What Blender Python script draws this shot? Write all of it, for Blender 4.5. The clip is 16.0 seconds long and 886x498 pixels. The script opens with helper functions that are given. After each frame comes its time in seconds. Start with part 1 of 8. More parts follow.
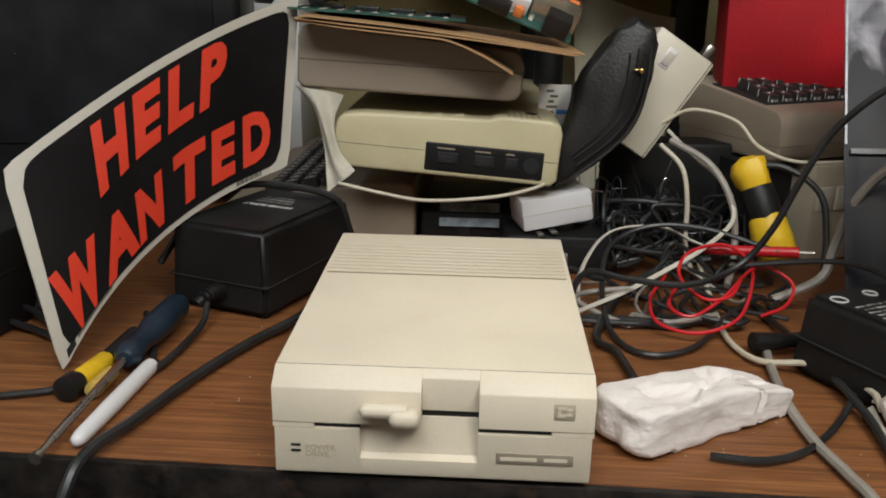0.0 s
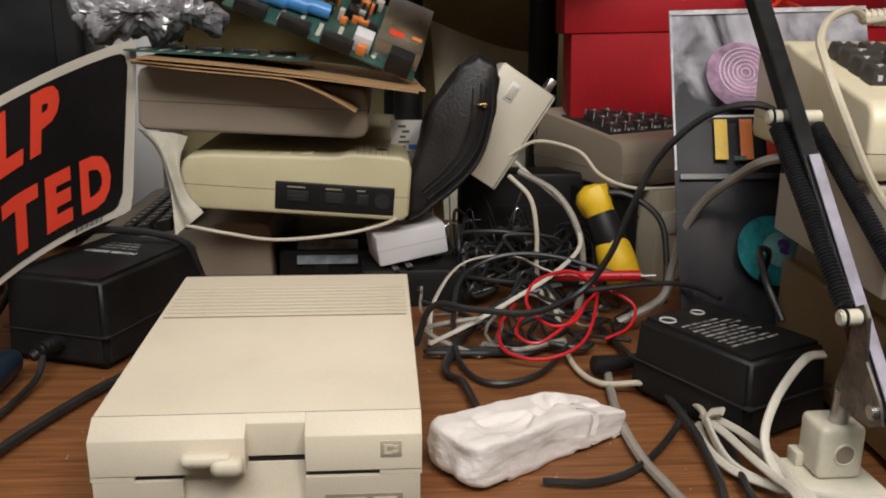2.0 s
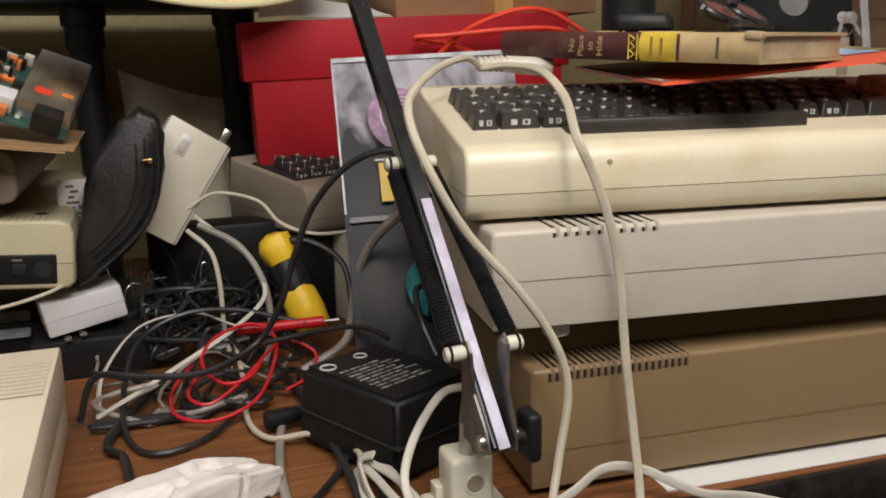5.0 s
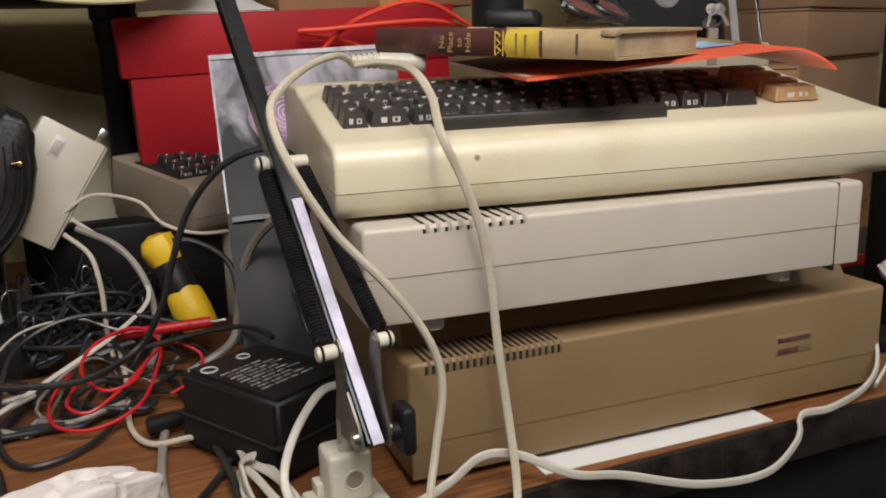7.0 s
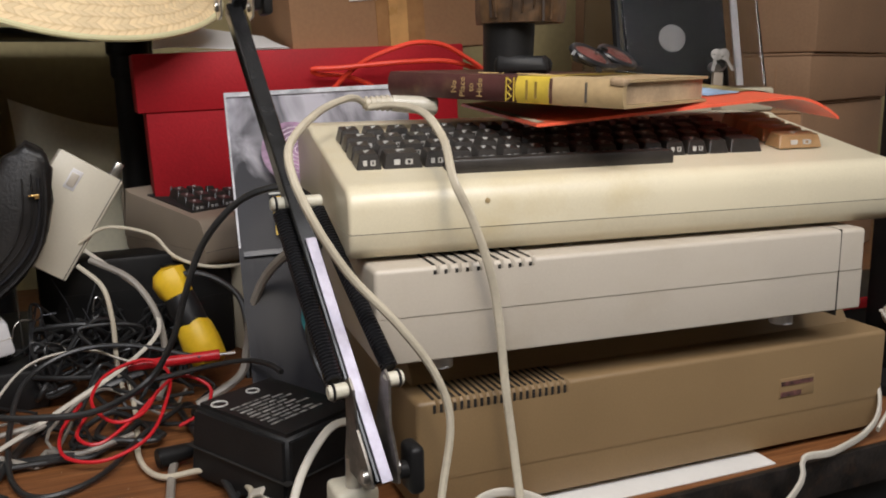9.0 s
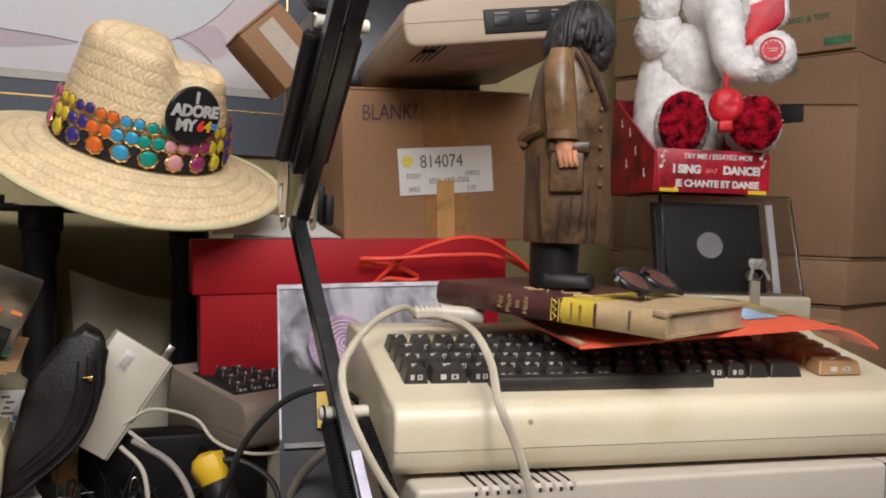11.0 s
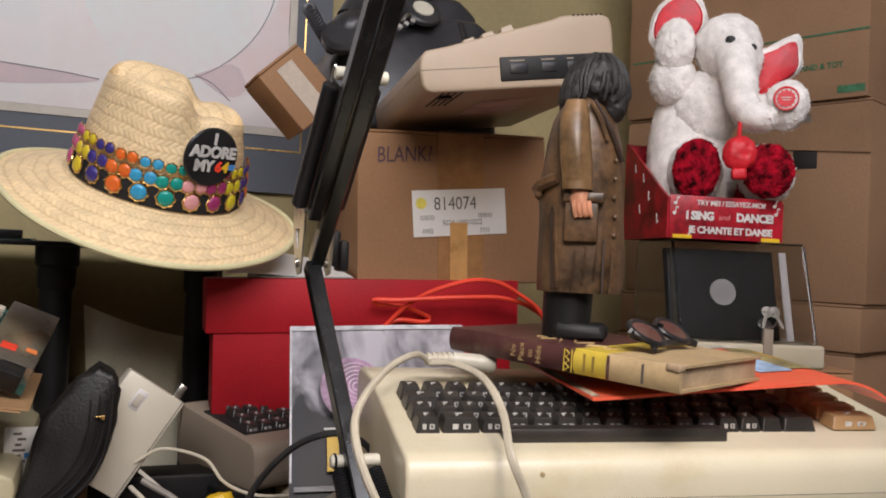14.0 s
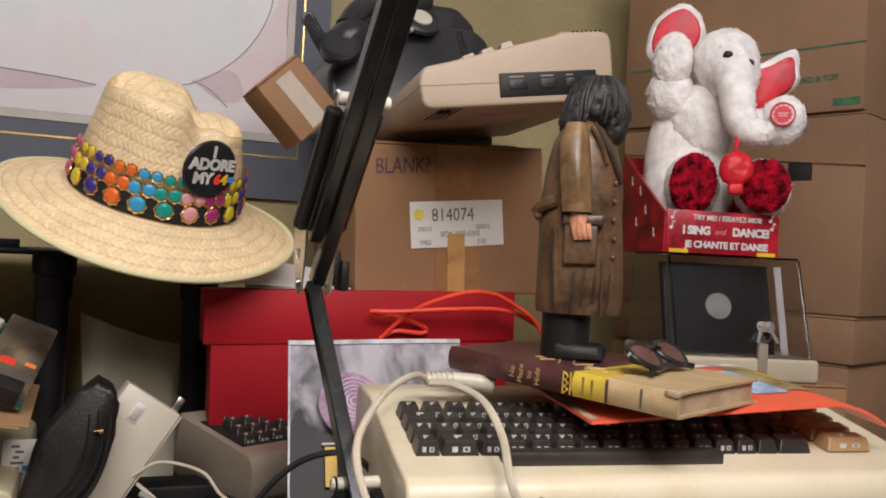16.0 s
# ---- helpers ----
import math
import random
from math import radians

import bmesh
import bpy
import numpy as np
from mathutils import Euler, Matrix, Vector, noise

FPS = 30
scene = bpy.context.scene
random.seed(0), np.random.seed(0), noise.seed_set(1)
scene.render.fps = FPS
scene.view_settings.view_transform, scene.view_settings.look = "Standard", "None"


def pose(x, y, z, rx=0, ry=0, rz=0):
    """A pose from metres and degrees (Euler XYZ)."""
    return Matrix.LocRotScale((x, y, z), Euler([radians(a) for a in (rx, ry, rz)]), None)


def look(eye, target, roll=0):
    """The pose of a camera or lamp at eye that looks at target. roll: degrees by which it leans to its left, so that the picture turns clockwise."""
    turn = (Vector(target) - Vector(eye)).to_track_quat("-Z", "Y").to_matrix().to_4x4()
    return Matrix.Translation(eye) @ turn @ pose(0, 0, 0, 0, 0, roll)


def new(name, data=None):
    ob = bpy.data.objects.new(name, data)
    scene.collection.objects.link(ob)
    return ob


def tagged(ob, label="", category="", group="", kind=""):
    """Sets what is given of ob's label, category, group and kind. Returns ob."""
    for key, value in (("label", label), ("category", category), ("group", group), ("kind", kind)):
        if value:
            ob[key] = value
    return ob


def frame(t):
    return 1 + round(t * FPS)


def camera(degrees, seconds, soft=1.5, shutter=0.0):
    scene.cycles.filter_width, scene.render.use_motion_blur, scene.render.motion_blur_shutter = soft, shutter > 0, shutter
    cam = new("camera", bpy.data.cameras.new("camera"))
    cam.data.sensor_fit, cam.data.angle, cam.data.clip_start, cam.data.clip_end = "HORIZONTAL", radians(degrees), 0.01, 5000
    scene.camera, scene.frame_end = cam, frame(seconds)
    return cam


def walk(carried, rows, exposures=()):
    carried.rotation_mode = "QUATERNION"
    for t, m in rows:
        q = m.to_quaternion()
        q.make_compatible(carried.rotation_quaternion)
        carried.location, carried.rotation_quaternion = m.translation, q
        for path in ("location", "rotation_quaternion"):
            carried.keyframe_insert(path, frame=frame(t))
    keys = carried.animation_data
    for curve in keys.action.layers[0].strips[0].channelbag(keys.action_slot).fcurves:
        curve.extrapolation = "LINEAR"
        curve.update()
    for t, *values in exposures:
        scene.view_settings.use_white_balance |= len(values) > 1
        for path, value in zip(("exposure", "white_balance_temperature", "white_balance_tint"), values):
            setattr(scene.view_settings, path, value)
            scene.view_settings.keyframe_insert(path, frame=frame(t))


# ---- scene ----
cam = camera(54.8, 16.0, soft=1.9)
PATH = [
    (0, (0.023, -0.438, 0.277), (-0.059, 1.474, -0.306), 1.1),
    (0.5, (0.023, -0.438, 0.276), (-0.046, 1.475, -0.304), 1.4),
    (1, (0.03, -0.433, 0.274), (-0.028, 1.48, -0.307), 1.5),
    (1.5, (0.044, -0.435, 0.278), (0.058, 1.488, -0.27), 1.3),
    (2, (0.071, -0.44, 0.282), (0.214, 1.489, -0.227), 0.4),
    (2.5, (0.093, -0.44, 0.283), (0.348, 1.479, -0.218), 0.8),
    (3, (0.115, -0.442, 0.284), (0.47, 1.459, -0.229), 0.4),
    (3.5, (0.13, -0.44, 0.285), (0.541, 1.448, -0.231), 0.2),
    (4, (0.147, -0.443, 0.288), (0.637, 1.434, -0.198), -0.3),
    (4.5, (0.162, -0.448, 0.289), (0.722, 1.416, -0.173), -0.8),
    (5, (0.174, -0.453, 0.294), (0.802, 1.395, -0.141), -1.2),
    (5.2, (0.181, -0.458, 0.297), (0.851, 1.379, -0.123), -1.5),
    (7.3, (0.199, -0.469, 0.303), (1.007, 1.298, -0.169), -1.8),
    (7.5, (0.199, -0.47, 0.305), (1.007, 1.299, -0.159), -1.9),
    (8, (0.196, -0.472, 0.305), (1.001, 1.304, -0.141), -1.7),
    (8.5, (0.194, -0.472, 0.308), (0.991, 1.312, -0.121), -1.7),
    (9, (0.19, -0.475, 0.311), (1.0, 1.309, -0.09), -0.9),
    (9.5, (0.186, -0.474, 0.323), (0.987, 1.329, -0.006), 0.1),
    (10, (0.178, -0.477, 0.338), (0.967, 1.347, 0.115), 1.0),
    (10.2, (0.177, -0.479, 0.342), (0.961, 1.353, 0.166), 1.1),
    (12.3, (0.169, -0.488, 0.372), (0.913, 1.369, 0.391), 2.9),
    (12.5, (0.169, -0.487, 0.372), (0.919, 1.367, 0.379), 3.0),
    (13, (0.169, -0.486, 0.374), (0.91, 1.372, 0.399), 2.9),
    (13.5, (0.168, -0.486, 0.373), (0.897, 1.376, 0.403), 3.0),
    (14, (0.169, -0.487, 0.37), (0.901, 1.375, 0.4), 2.6),
    (14.5, (0.166, -0.485, 0.372), (0.889, 1.379, 0.412), 2.9),
    (15, (0.165, -0.486, 0.373), (0.878, 1.382, 0.423), 3.0),
    (15.5, (0.165, -0.486, 0.375), (0.871, 1.384, 0.432), 2.9),
    (16, (0.161, -0.488, 0.391), (0.909, 1.367, 0.41), 3.0),
]
walk(cam, [(t, look(eye, target, roll)) for t, eye, target, roll in PATH], exposures=[(0.0, 0.0, 5700, 8), (3.0, 0.0, 5950, 14), (8.0, -0.05, 5780, 14), (12.5, 0.0, 5720, 17), (16.0, 0.0, 5900, 19)])

# ---- body ----
# ---- world and light ----
world = bpy.data.worlds.new("room_air")
scene.world = world
world.use_nodes = True
world.node_tree.nodes["Background"].inputs[0].default_value = (0.9, 0.85, 0.75, 1)
world.node_tree.nodes["Background"].inputs[1].default_value = 0.05
scene.view_settings.exposure = 0.0


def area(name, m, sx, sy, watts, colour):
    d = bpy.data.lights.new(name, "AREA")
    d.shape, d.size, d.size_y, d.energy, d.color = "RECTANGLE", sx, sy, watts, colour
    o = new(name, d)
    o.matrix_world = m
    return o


d = bpy.data.lights.new("desk_lamp_bulb", "AREA")
d.shape, d.size, d.energy, d.color = "DISK", 0.15, 3.0, (1.0, 0.86, 0.64)
new("desk_lamp_bulb", d).matrix_world = look((0.345, -0.375, 0.72), (0.36, 0.25, 0.12))
# unseen ceiling lamp inferred from soft shadows, widened and tilted as room fill
area("ceiling_fill_light", look((0.15, -0.95, 1.55), (0.25, 0.35, 0.10)), 1.8, 0.9, 41.5, (1.0, 0.95, 0.86))


# ---- materials ----
def shader(name):
    m = bpy.data.materials.new(name)
    m.use_nodes = True
    nt = m.node_tree
    return m, nt, nt.nodes["Principled BSDF"]


def nd(nt, kind, **sets):
    n = nt.nodes.new(kind)
    for k, v in sets.items():
        n.inputs[k].default_value = v
    return n


def surf(name, col, rough=0.5, metal=0.0, var=0.10, big=9.0, fine=180.0, bump=0.15, col2=None, spec=0.5, stain=0.0, stain_col=(0.3, 0.22, 0.1), rvar=0.12):
    """A surface with blotches at one scale and grain at another, and fine relief."""
    m, nt, p = shader(name)
    L = nt.links.new
    tc = nd(nt, "ShaderNodeTexCoord")
    n1 = nd(nt, "ShaderNodeTexNoise", Scale=big, Detail=5.0)
    n2 = nd(nt, "ShaderNodeTexNoise", Scale=fine, Detail=3.0)
    L(tc.outputs["Object"], n1.inputs["Vector"])
    L(tc.outputs["Object"], n2.inputs["Vector"])
    c2 = col2 or tuple(max(0, c * (1 - 2.2 * var)) for c in col)
    r = nd(nt, "ShaderNodeValToRGB")
    r.color_ramp.elements[0].position, r.color_ramp.elements[1].position = 0.32, 0.68
    r.color_ramp.elements[0].color, r.color_ramp.elements[1].color = (*c2, 1), (*[min(1, c * (1 + 0.5 * var)) for c in col], 1)
    add = nd(nt, "ShaderNodeMath")
    add.operation = "MULTIPLY_ADD"
    L(n2.outputs[0], add.inputs[0])
    add.inputs[1].default_value = 0.35
    sub = nd(nt, "ShaderNodeMath")
    sub.operation = "SUBTRACT"
    L(n1.outputs[0], sub.inputs[0])
    sub.inputs[1].default_value = 0.175
    L(sub.outputs[0], add.inputs[2])
    L(add.outputs[0], r.inputs[0])
    out = r.outputs[0]
    if stain:
        n3 = nd(nt, "ShaderNodeTexNoise", Scale=big * 2.7, Detail=6.0, Roughness=0.65)
        L(tc.outputs["Object"], n3.inputs["Vector"])
        r3 = nd(nt, "ShaderNodeValToRGB")
        r3.color_ramp.elements[0].position, r3.color_ramp.elements[1].position = 0.52, 0.74
        r3.color_ramp.elements[0].color, r3.color_ramp.elements[1].color = (0, 0, 0, 1), (stain, stain, stain, 1)
        L(n3.outputs[0], r3.inputs[0])
        mx = nd(nt, "ShaderNodeMix")
        mx.data_type = "RGBA"
        L(r3.outputs[0], mx.inputs[0])
        L(out, mx.inputs[6])
        mx.inputs[7].default_value = (*stain_col, 1)
        out = mx.outputs[2]
    L(out, p.inputs["Base Color"])
    rr = nd(nt, "ShaderNodeMapRange")
    rr.inputs[3].default_value, rr.inputs[4].default_value = max(0.03, rough - rvar), min(1, rough + rvar)
    L(n1.outputs[0], rr.inputs[0])
    L(rr.outputs[0], p.inputs["Roughness"])
    p.inputs["Metallic"].default_value = metal
    p.inputs["Specular IOR Level"].default_value = spec
    if bump:
        b = nd(nt, "ShaderNodeBump", Strength=bump, Distance=0.001)
        L(n2.outputs[0], b.inputs["Height"])
        L(b.outputs[0], p.inputs["Normal"])
    return m


def wood_mat():
    m, nt, p = shader("desk_laminate_wood")
    L = nt.links.new
    tc = nd(nt, "ShaderNodeTexCoord")
    mp = nd(nt, "ShaderNodeMapping", Scale=(2.2, 84.0, 84.0))
    L(tc.outputs["Object"], mp.inputs[0])
    n = nd(nt, "ShaderNodeTexNoise", Scale=3.0, Detail=8.0, Roughness=0.62, Distortion=0.8)
    L(mp.outputs[0], n.inputs["Vector"])
    mp2 = nd(nt, "ShaderNodeMapping", Scale=(9.0, 260.0, 100.0))
    L(tc.outputs["Object"], mp2.inputs[0])
    f = nd(nt, "ShaderNodeTexNoise", Scale=3.0, Detail=4.0)
    L(mp2.outputs[0], f.inputs["Vector"])
    a = nd(nt, "ShaderNodeMath")
    a.operation = "MULTIPLY_ADD"
    L(f.outputs[0], a.inputs[0])
    a.inputs[1].default_value = 0.45
    L(n.outputs[0], a.inputs[2])
    r = nd(nt, "ShaderNodeValToRGB")
    e = r.color_ramp.elements
    e[0].position, e[0].color = 0.46, (0.078, 0.029, 0.010, 1)
    e[1].position, e[1].color = 0.92, (0.27, 0.112, 0.037, 1)
    mid = e.new(0.68)
    mid.color = (0.158, 0.060, 0.019, 1)
    L(a.outputs[0], r.inputs[0])
    L(r.outputs[0], p.inputs["Base Color"])
    sp = nd(nt, "ShaderNodeTexNoise", Scale=14.0, Detail=4.0)
    L(tc.outputs["Object"], sp.inputs["Vector"])
    rr = nd(nt, "ShaderNodeMapRange")
    rr.inputs[3].default_value, rr.inputs[4].default_value = 0.30, 0.62
    L(sp.outputs[0], rr.inputs[0])
    L(rr.outputs[0], p.inputs["Roughness"])
    b = nd(nt, "ShaderNodeBump", Strength=0.12, Distance=0.0006)
    L(f.outputs[0], b.inputs["Height"])
    L(b.outputs[0], p.inputs["Normal"])
    return m


def weave_mat():
    """Braided straw: rows of slanting strands that meet in chevrons."""
    m, nt, p = shader("straw_braid")
    L = nt.links.new

    def mt(op, a, b=None, c=None):
        n = nt.nodes.new("ShaderNodeMath")
        n.operation = op
        for i, q in enumerate((a, b, c)):
            if q is None:
                continue
            if isinstance(q, (int, float)):
                n.inputs[i].default_value = q
            else:
                L(q, n.inputs[i])
        return n.outputs[0]

    uv = nd(nt, "ShaderNodeUVMap")
    uv.uv_map = "braid"
    wob = nd(nt, "ShaderNodeTexNoise", Scale=30.0, Detail=3.0)
    L(uv.outputs[0], wob.inputs["Vector"])
    sp = nd(nt, "ShaderNodeSeparateXYZ")
    L(uv.outputs[0], sp.inputs[0])
    u_ = mt("MULTIPLY_ADD", wob.outputs[0], 0.012, sp.outputs[0])
    v_ = mt("MULTIPLY_ADD", wob.outputs[0], 0.009, sp.outputs[1])
    rows = mt("MULTIPLY", v_, 70.0)
    tri = mt("PINGPONG", rows, 0.5)
    lane = mt("ADD", mt("MULTIPLY", u_, 150.0), mt("MULTIPLY", tri, 1.7))
    edge = mt("MULTIPLY", mt("PINGPONG", mt("FRACT", lane), 0.5), 2.0)
    groove = mt("MINIMUM", mt("MULTIPLY", tri, 5.0), 1.0)
    cell = nd(nt, "ShaderNodeTexWhiteNoise")
    cell.noise_dimensions = "2D"
    cb = nd(nt, "ShaderNodeCombineXYZ")
    L(mt("FLOOR", lane), cb.inputs[0])
    L(mt("FLOOR", mt("MULTIPLY", rows, 2.0)), cb.inputs[1])
    L(cb.outputs[0], cell.inputs["Vector"])
    blot = nd(nt, "ShaderNodeTexNoise", Scale=26.0, Detail=4.0)
    L(uv.outputs[0], blot.inputs["Vector"])
    height = mt("MULTIPLY", mt("POWER", edge, 0.35), mt("MULTIPLY_ADD", groove, 0.72, 0.28))
    # low spots take a darker straw colour, painting the shade between strands and rows
    r = nd(nt, "ShaderNodeValToRGB")
    e = r.color_ramp.elements
    e[0].position, e[0].color = 0.05, (0.60, 0.42, 0.21, 1)
    e[1].position, e[1].color = 0.62, (0.80, 0.62, 0.36, 1)
    L(height, r.inputs[0])
    hs = nd(nt, "ShaderNodeHueSaturation")
    L(r.outputs[0], hs.inputs["Color"])
    L(mt("ADD", mt("MULTIPLY_ADD", cell.outputs[0], 0.16, 0.72), mt("MULTIPLY", blot.outputs[0], 0.50)), hs.inputs["Value"])
    L(hs.outputs[0], p.inputs["Base Color"])
    p.inputs["Roughness"].default_value = 0.48
    b = nd(nt, "ShaderNodeBump", Strength=0.55, Distance=0.0014)
    L(height, b.inputs["Height"])
    L(b.outputs[0], p.inputs["Normal"])
    return m


def glass_mat(name, col, rough=0.03, ior=1.1):
    m, nt, p = shader(name)
    p.inputs["Base Color"].default_value = (*col, 1)
    p.inputs["Transmission Weight"].default_value = 1.0
    p.inputs["Roughness"].default_value = rough
    p.inputs["IOR"].default_value = ior
    return m


WOOD = wood_mat()
STRAW = weave_mat()
BEIGE = surf("aged_beige_plastic", (0.70, 0.615, 0.475), 0.48, var=0.05, big=7, fine=700, bump=0.10, stain=0.12, stain_col=(0.36, 0.25, 0.13))
CREAM = surf("yellowed_cream_plastic", (0.68, 0.61, 0.44), 0.36, var=0.05, big=6, fine=600, bump=0.06, stain=0.35, stain_col=(0.50, 0.38, 0.15))
C64BEIGE = surf("computer_beige_plastic", (0.48, 0.42, 0.30), 0.46, var=0.05, big=8, fine=600, bump=0.10, stain=0.15)
TAUPE = surf("computer_taupe_plastic", (0.29, 0.235, 0.175), 0.50, var=0.05, big=8, fine=600, bump=0.10, stain=0.12)
GREYPL = surf("pale_grey_plastic", (0.52, 0.465, 0.385), 0.42, var=0.04, big=6, fine=600, bump=0.08, stain=0.15)
BROWNPL = surf("aged_brown_plastic", (0.250, 0.165, 0.078), 0.46, var=0.08, big=5, fine=700, bump=0.12, stain=0.25, stain_col=(0.22, 0.14, 0.07))
BLACKPL = surf("black_plastic", (0.0135, 0.013, 0.013), 0.46, var=0.2, big=12, fine=500, bump=0.12, spec=0.26, stain=0.2, stain_col=(0.030, 0.028, 0.025))
BLACKGL = surf("glossy_black", (0.019, 0.019, 0.021), 0.32, var=0.2, big=15, fine=400, bump=0.03, spec=0.35, stain=0.2, stain_col=(0.03, 0.03, 0.03))
KEYDARK = surf("dark_key_plastic", (0.038, 0.033, 0.029), 0.35, var=0.15, big=30, fine=500, bump=0.05)
KEYTAN = surf("tan_key_plastic", (0.42, 0.26, 0.12), 0.4, var=0.06, big=30, fine=500, bump=0.05)
CARD = surf("corrugated_cardboard", (0.315, 0.168, 0.076), 0.78, var=0.10, big=5, fine=220, bump=0.25, stain=0.25, stain_col=(0.26, 0.15, 0.075))
CARDPALE = surf("pale_cardboard", (0.300, 0.174, 0.090), 0.8, var=0.10, big=5, fine=220, bump=0.25, stain=0.2, stain_col=(0.28, 0.18, 0.10))
MANILA = surf("manila_paper", (0.38, 0.225, 0.10), 0.7, var=0.10, big=9, fine=160, bump=0.25)
REDCARD = surf("red_card", (0.42, 0.008, 0.014), 0.6, var=0.14, big=7, fine=300, bump=0.3, spec=0.3)
WALL = surf("olive_wall_paint", (0.42, 0.345, 0.165), 0.75, var=0.10, big=3.5, fine=90, bump=0.4, stain=0.35, stain_col=(0.30, 0.24, 0.12))
ROOMW = surf("room_bounce_paint", (0.78, 0.75, 0.68), 0.8, var=0.06, big=2, fine=80, bump=0.3)
CARPET = surf("dark_carpet", (0.10, 0.085, 0.07), 0.95, var=0.25, big=4, fine=300, bump=0.8)
FOAM = surf("white_foam", (0.76, 0.70, 0.66), 0.75, var=0.03, big=30, fine=260, bump=0.35, stain=0.25, stain_col=(0.50, 0.45, 0.42))
WHITEP = surf("white_paper", (0.74, 0.72, 0.68), 0.7, var=0.03, big=8, fine=200, bump=0.05)
WHITEPL = surf("white_plastic", (0.68, 0.66, 0.66), 0.35, var=0.03, big=10, fine=400, bump=0.04)
SIGNBLK = surf("sign_black_print", (0.012, 0.0105, 0.0105), 0.6, var=0.2, big=10, fine=250, bump=0.05, spec=0.07)
SIGNRED = surf("sign_orange_red", (0.64, 0.042, 0.014), 0.5, var=0.05, big=20, fine=300, bump=0.02)
SIGNWHT = surf("sign_white_border", (0.50, 0.46, 0.39), 0.5, var=0.04, big=10, fine=200, bump=0.02)
STEEL = surf("worn_steel", (0.55, 0.53, 0.50), 0.30, metal=1.0, var=0.12, big=25, fine=300, bump=0.06)
DARKST = surf("spring_dark_steel", (0.05, 0.05, 0.055), 0.30, metal=0.7, var=0.15, big=25, fine=300, bump=0.05)
BRASS = surf("brass", (0.75, 0.50, 0.18), 0.28, metal=1.0, var=0.1, big=30, fine=300, bump=0.05)
CABLEB = surf("black_cable", (0.022, 0.022, 0.022), 0.38, var=0.2, big=30, fine=300, bump=0.05)
CABLEC = surf("cream_cable", (0.58, 0.52, 0.40), 0.42, var=0.08, big=25, fine=300, bump=0.05, stain=0.2)
CABLEW = surf("white_cable", (0.58, 0.54, 0.46), 0.42, var=0.06, big=25, fine=300, bump=0.05, stain=0.12)
CABLEG = surf("grey_cable", (0.30, 0.27, 0.23), 0.42, var=0.1, big=25, fine=300, bump=0.05)
CABLER = surf("red_cable", (0.55, 0.012, 0.018), 0.36, var=0.1, big=25, fine=300, bump=0.03)
CORDO = surf("orange_red_cord", (0.85, 0.06, 0.022), 0.5, var=0.1, big=25, fine=400, bump=0.15)
YELLOW = surf("yellow_rubber", (0.75, 0.48, 0.010), 0.45, var=0.08, big=25, fine=300, bump=0.06, stain=0.12, stain_col=(0.2, 0.13, 0.02))
LEATHER = surf("black_leather", (0.017, 0.015, 0.014), 0.45, spec=0.4, var=0.3, big=18, fine=340, bump=0.45)
PCBG = surf("green_circuit_board", (0.035, 0.095, 0.075), 0.35, var=0.2, big=40, fine=300, bump=0.1)
CHIP = surf("chip_black", (0.012, 0.012, 0.013), 0.4, var=0.2, big=60, fine=400, bump=0.05)
BLUEPL = surf("blue_plastic", (0.07, 0.26, 0.62), 0.35, var=0.08, big=40, fine=300, bump=0.03)
ORANGE = surf("orange_plastic", (0.75, 0.22, 0.05), 0.4, var=0.08, big=40, fine=300, bump=0.03)
TEALDK = surf("dark_blue_rubber", (0.016, 0.030, 0.048), 0.38, var=0.2, big=25, fine=300, bump=0.1)
PRINTK = surf("black_ink", (0.015, 0.014, 0.014), 0.6, var=0.1, big=20, fine=200, bump=0.0)
PRINTG = surf("faded_ink", (0.14, 0.12, 0.10), 0.6, var=0.2, big=40, fine=200, bump=0.0)
PRINTW = surf("white_print", (0.62, 0.61, 0.58), 0.5, var=0.1, big=40, fine=200, bump=0.0)
DARKGAP = surf("dark_recess", (0.016, 0.014, 0.012), 0.7, var=0.2, big=20, fine=200, bump=0.0)


# ---- building helpers ----
def thing(name, m, label, category, group="", kind=""):
    o = new(name)
    o.empty_display_size = 0.02
    o.matrix_world = m
    return tagged(o, label, category, group, kind)


def smooth(me, angle=40):
    me.polygons.foreach_set("use_smooth", [True] * len(me.polygons))
    me.set_sharp_from_angle(angle=radians(angle))


def part(name, bm, mat, parent=None, label="", flat=False):
    me = bm
    if isinstance(bm, bmesh.types.BMesh):
        me = bpy.data.meshes.new(name)
        bm.normal_update()
        bm.to_mesh(me)
        bm.free()
        if not flat:
            smooth(me)
    if mat and not me.materials:
        me.materials.append(mat)
    o = new(name, me)
    if parent:
        o.parent = parent
    return tagged(o, label)


def at(o, m):
    o.matrix_basis = m
    return o


def move(bm, m):
    bmesh.ops.transform(bm, matrix=m, verts=bm.verts)
    return bm


def join(*bms):
    out = bms[0]
    for b in bms[1:]:
        me = bpy.data.meshes.new("tmp")
        b.to_mesh(me)
        b.free()
        out.from_mesh(me)
        bpy.data.meshes.remove(me)
    return out


def box(x0, y0, z0, x1, y1, z1, bev=0.0, seg=2):
    bm = bmesh.new()
    bmesh.ops.create_cube(bm, size=1)
    move(bm, Matrix.LocRotScale(((x0 + x1) / 2, (y0 + y1) / 2, (z0 + z1) / 2), None, (abs(x1 - x0), abs(y1 - y0), abs(z1 - z0))))
    if bev:
        bmesh.ops.bevel(bm, geom=list(bm.edges), offset=bev, segments=seg, profile=0.5, affect="EDGES", clamp_overlap=True)
    return bm


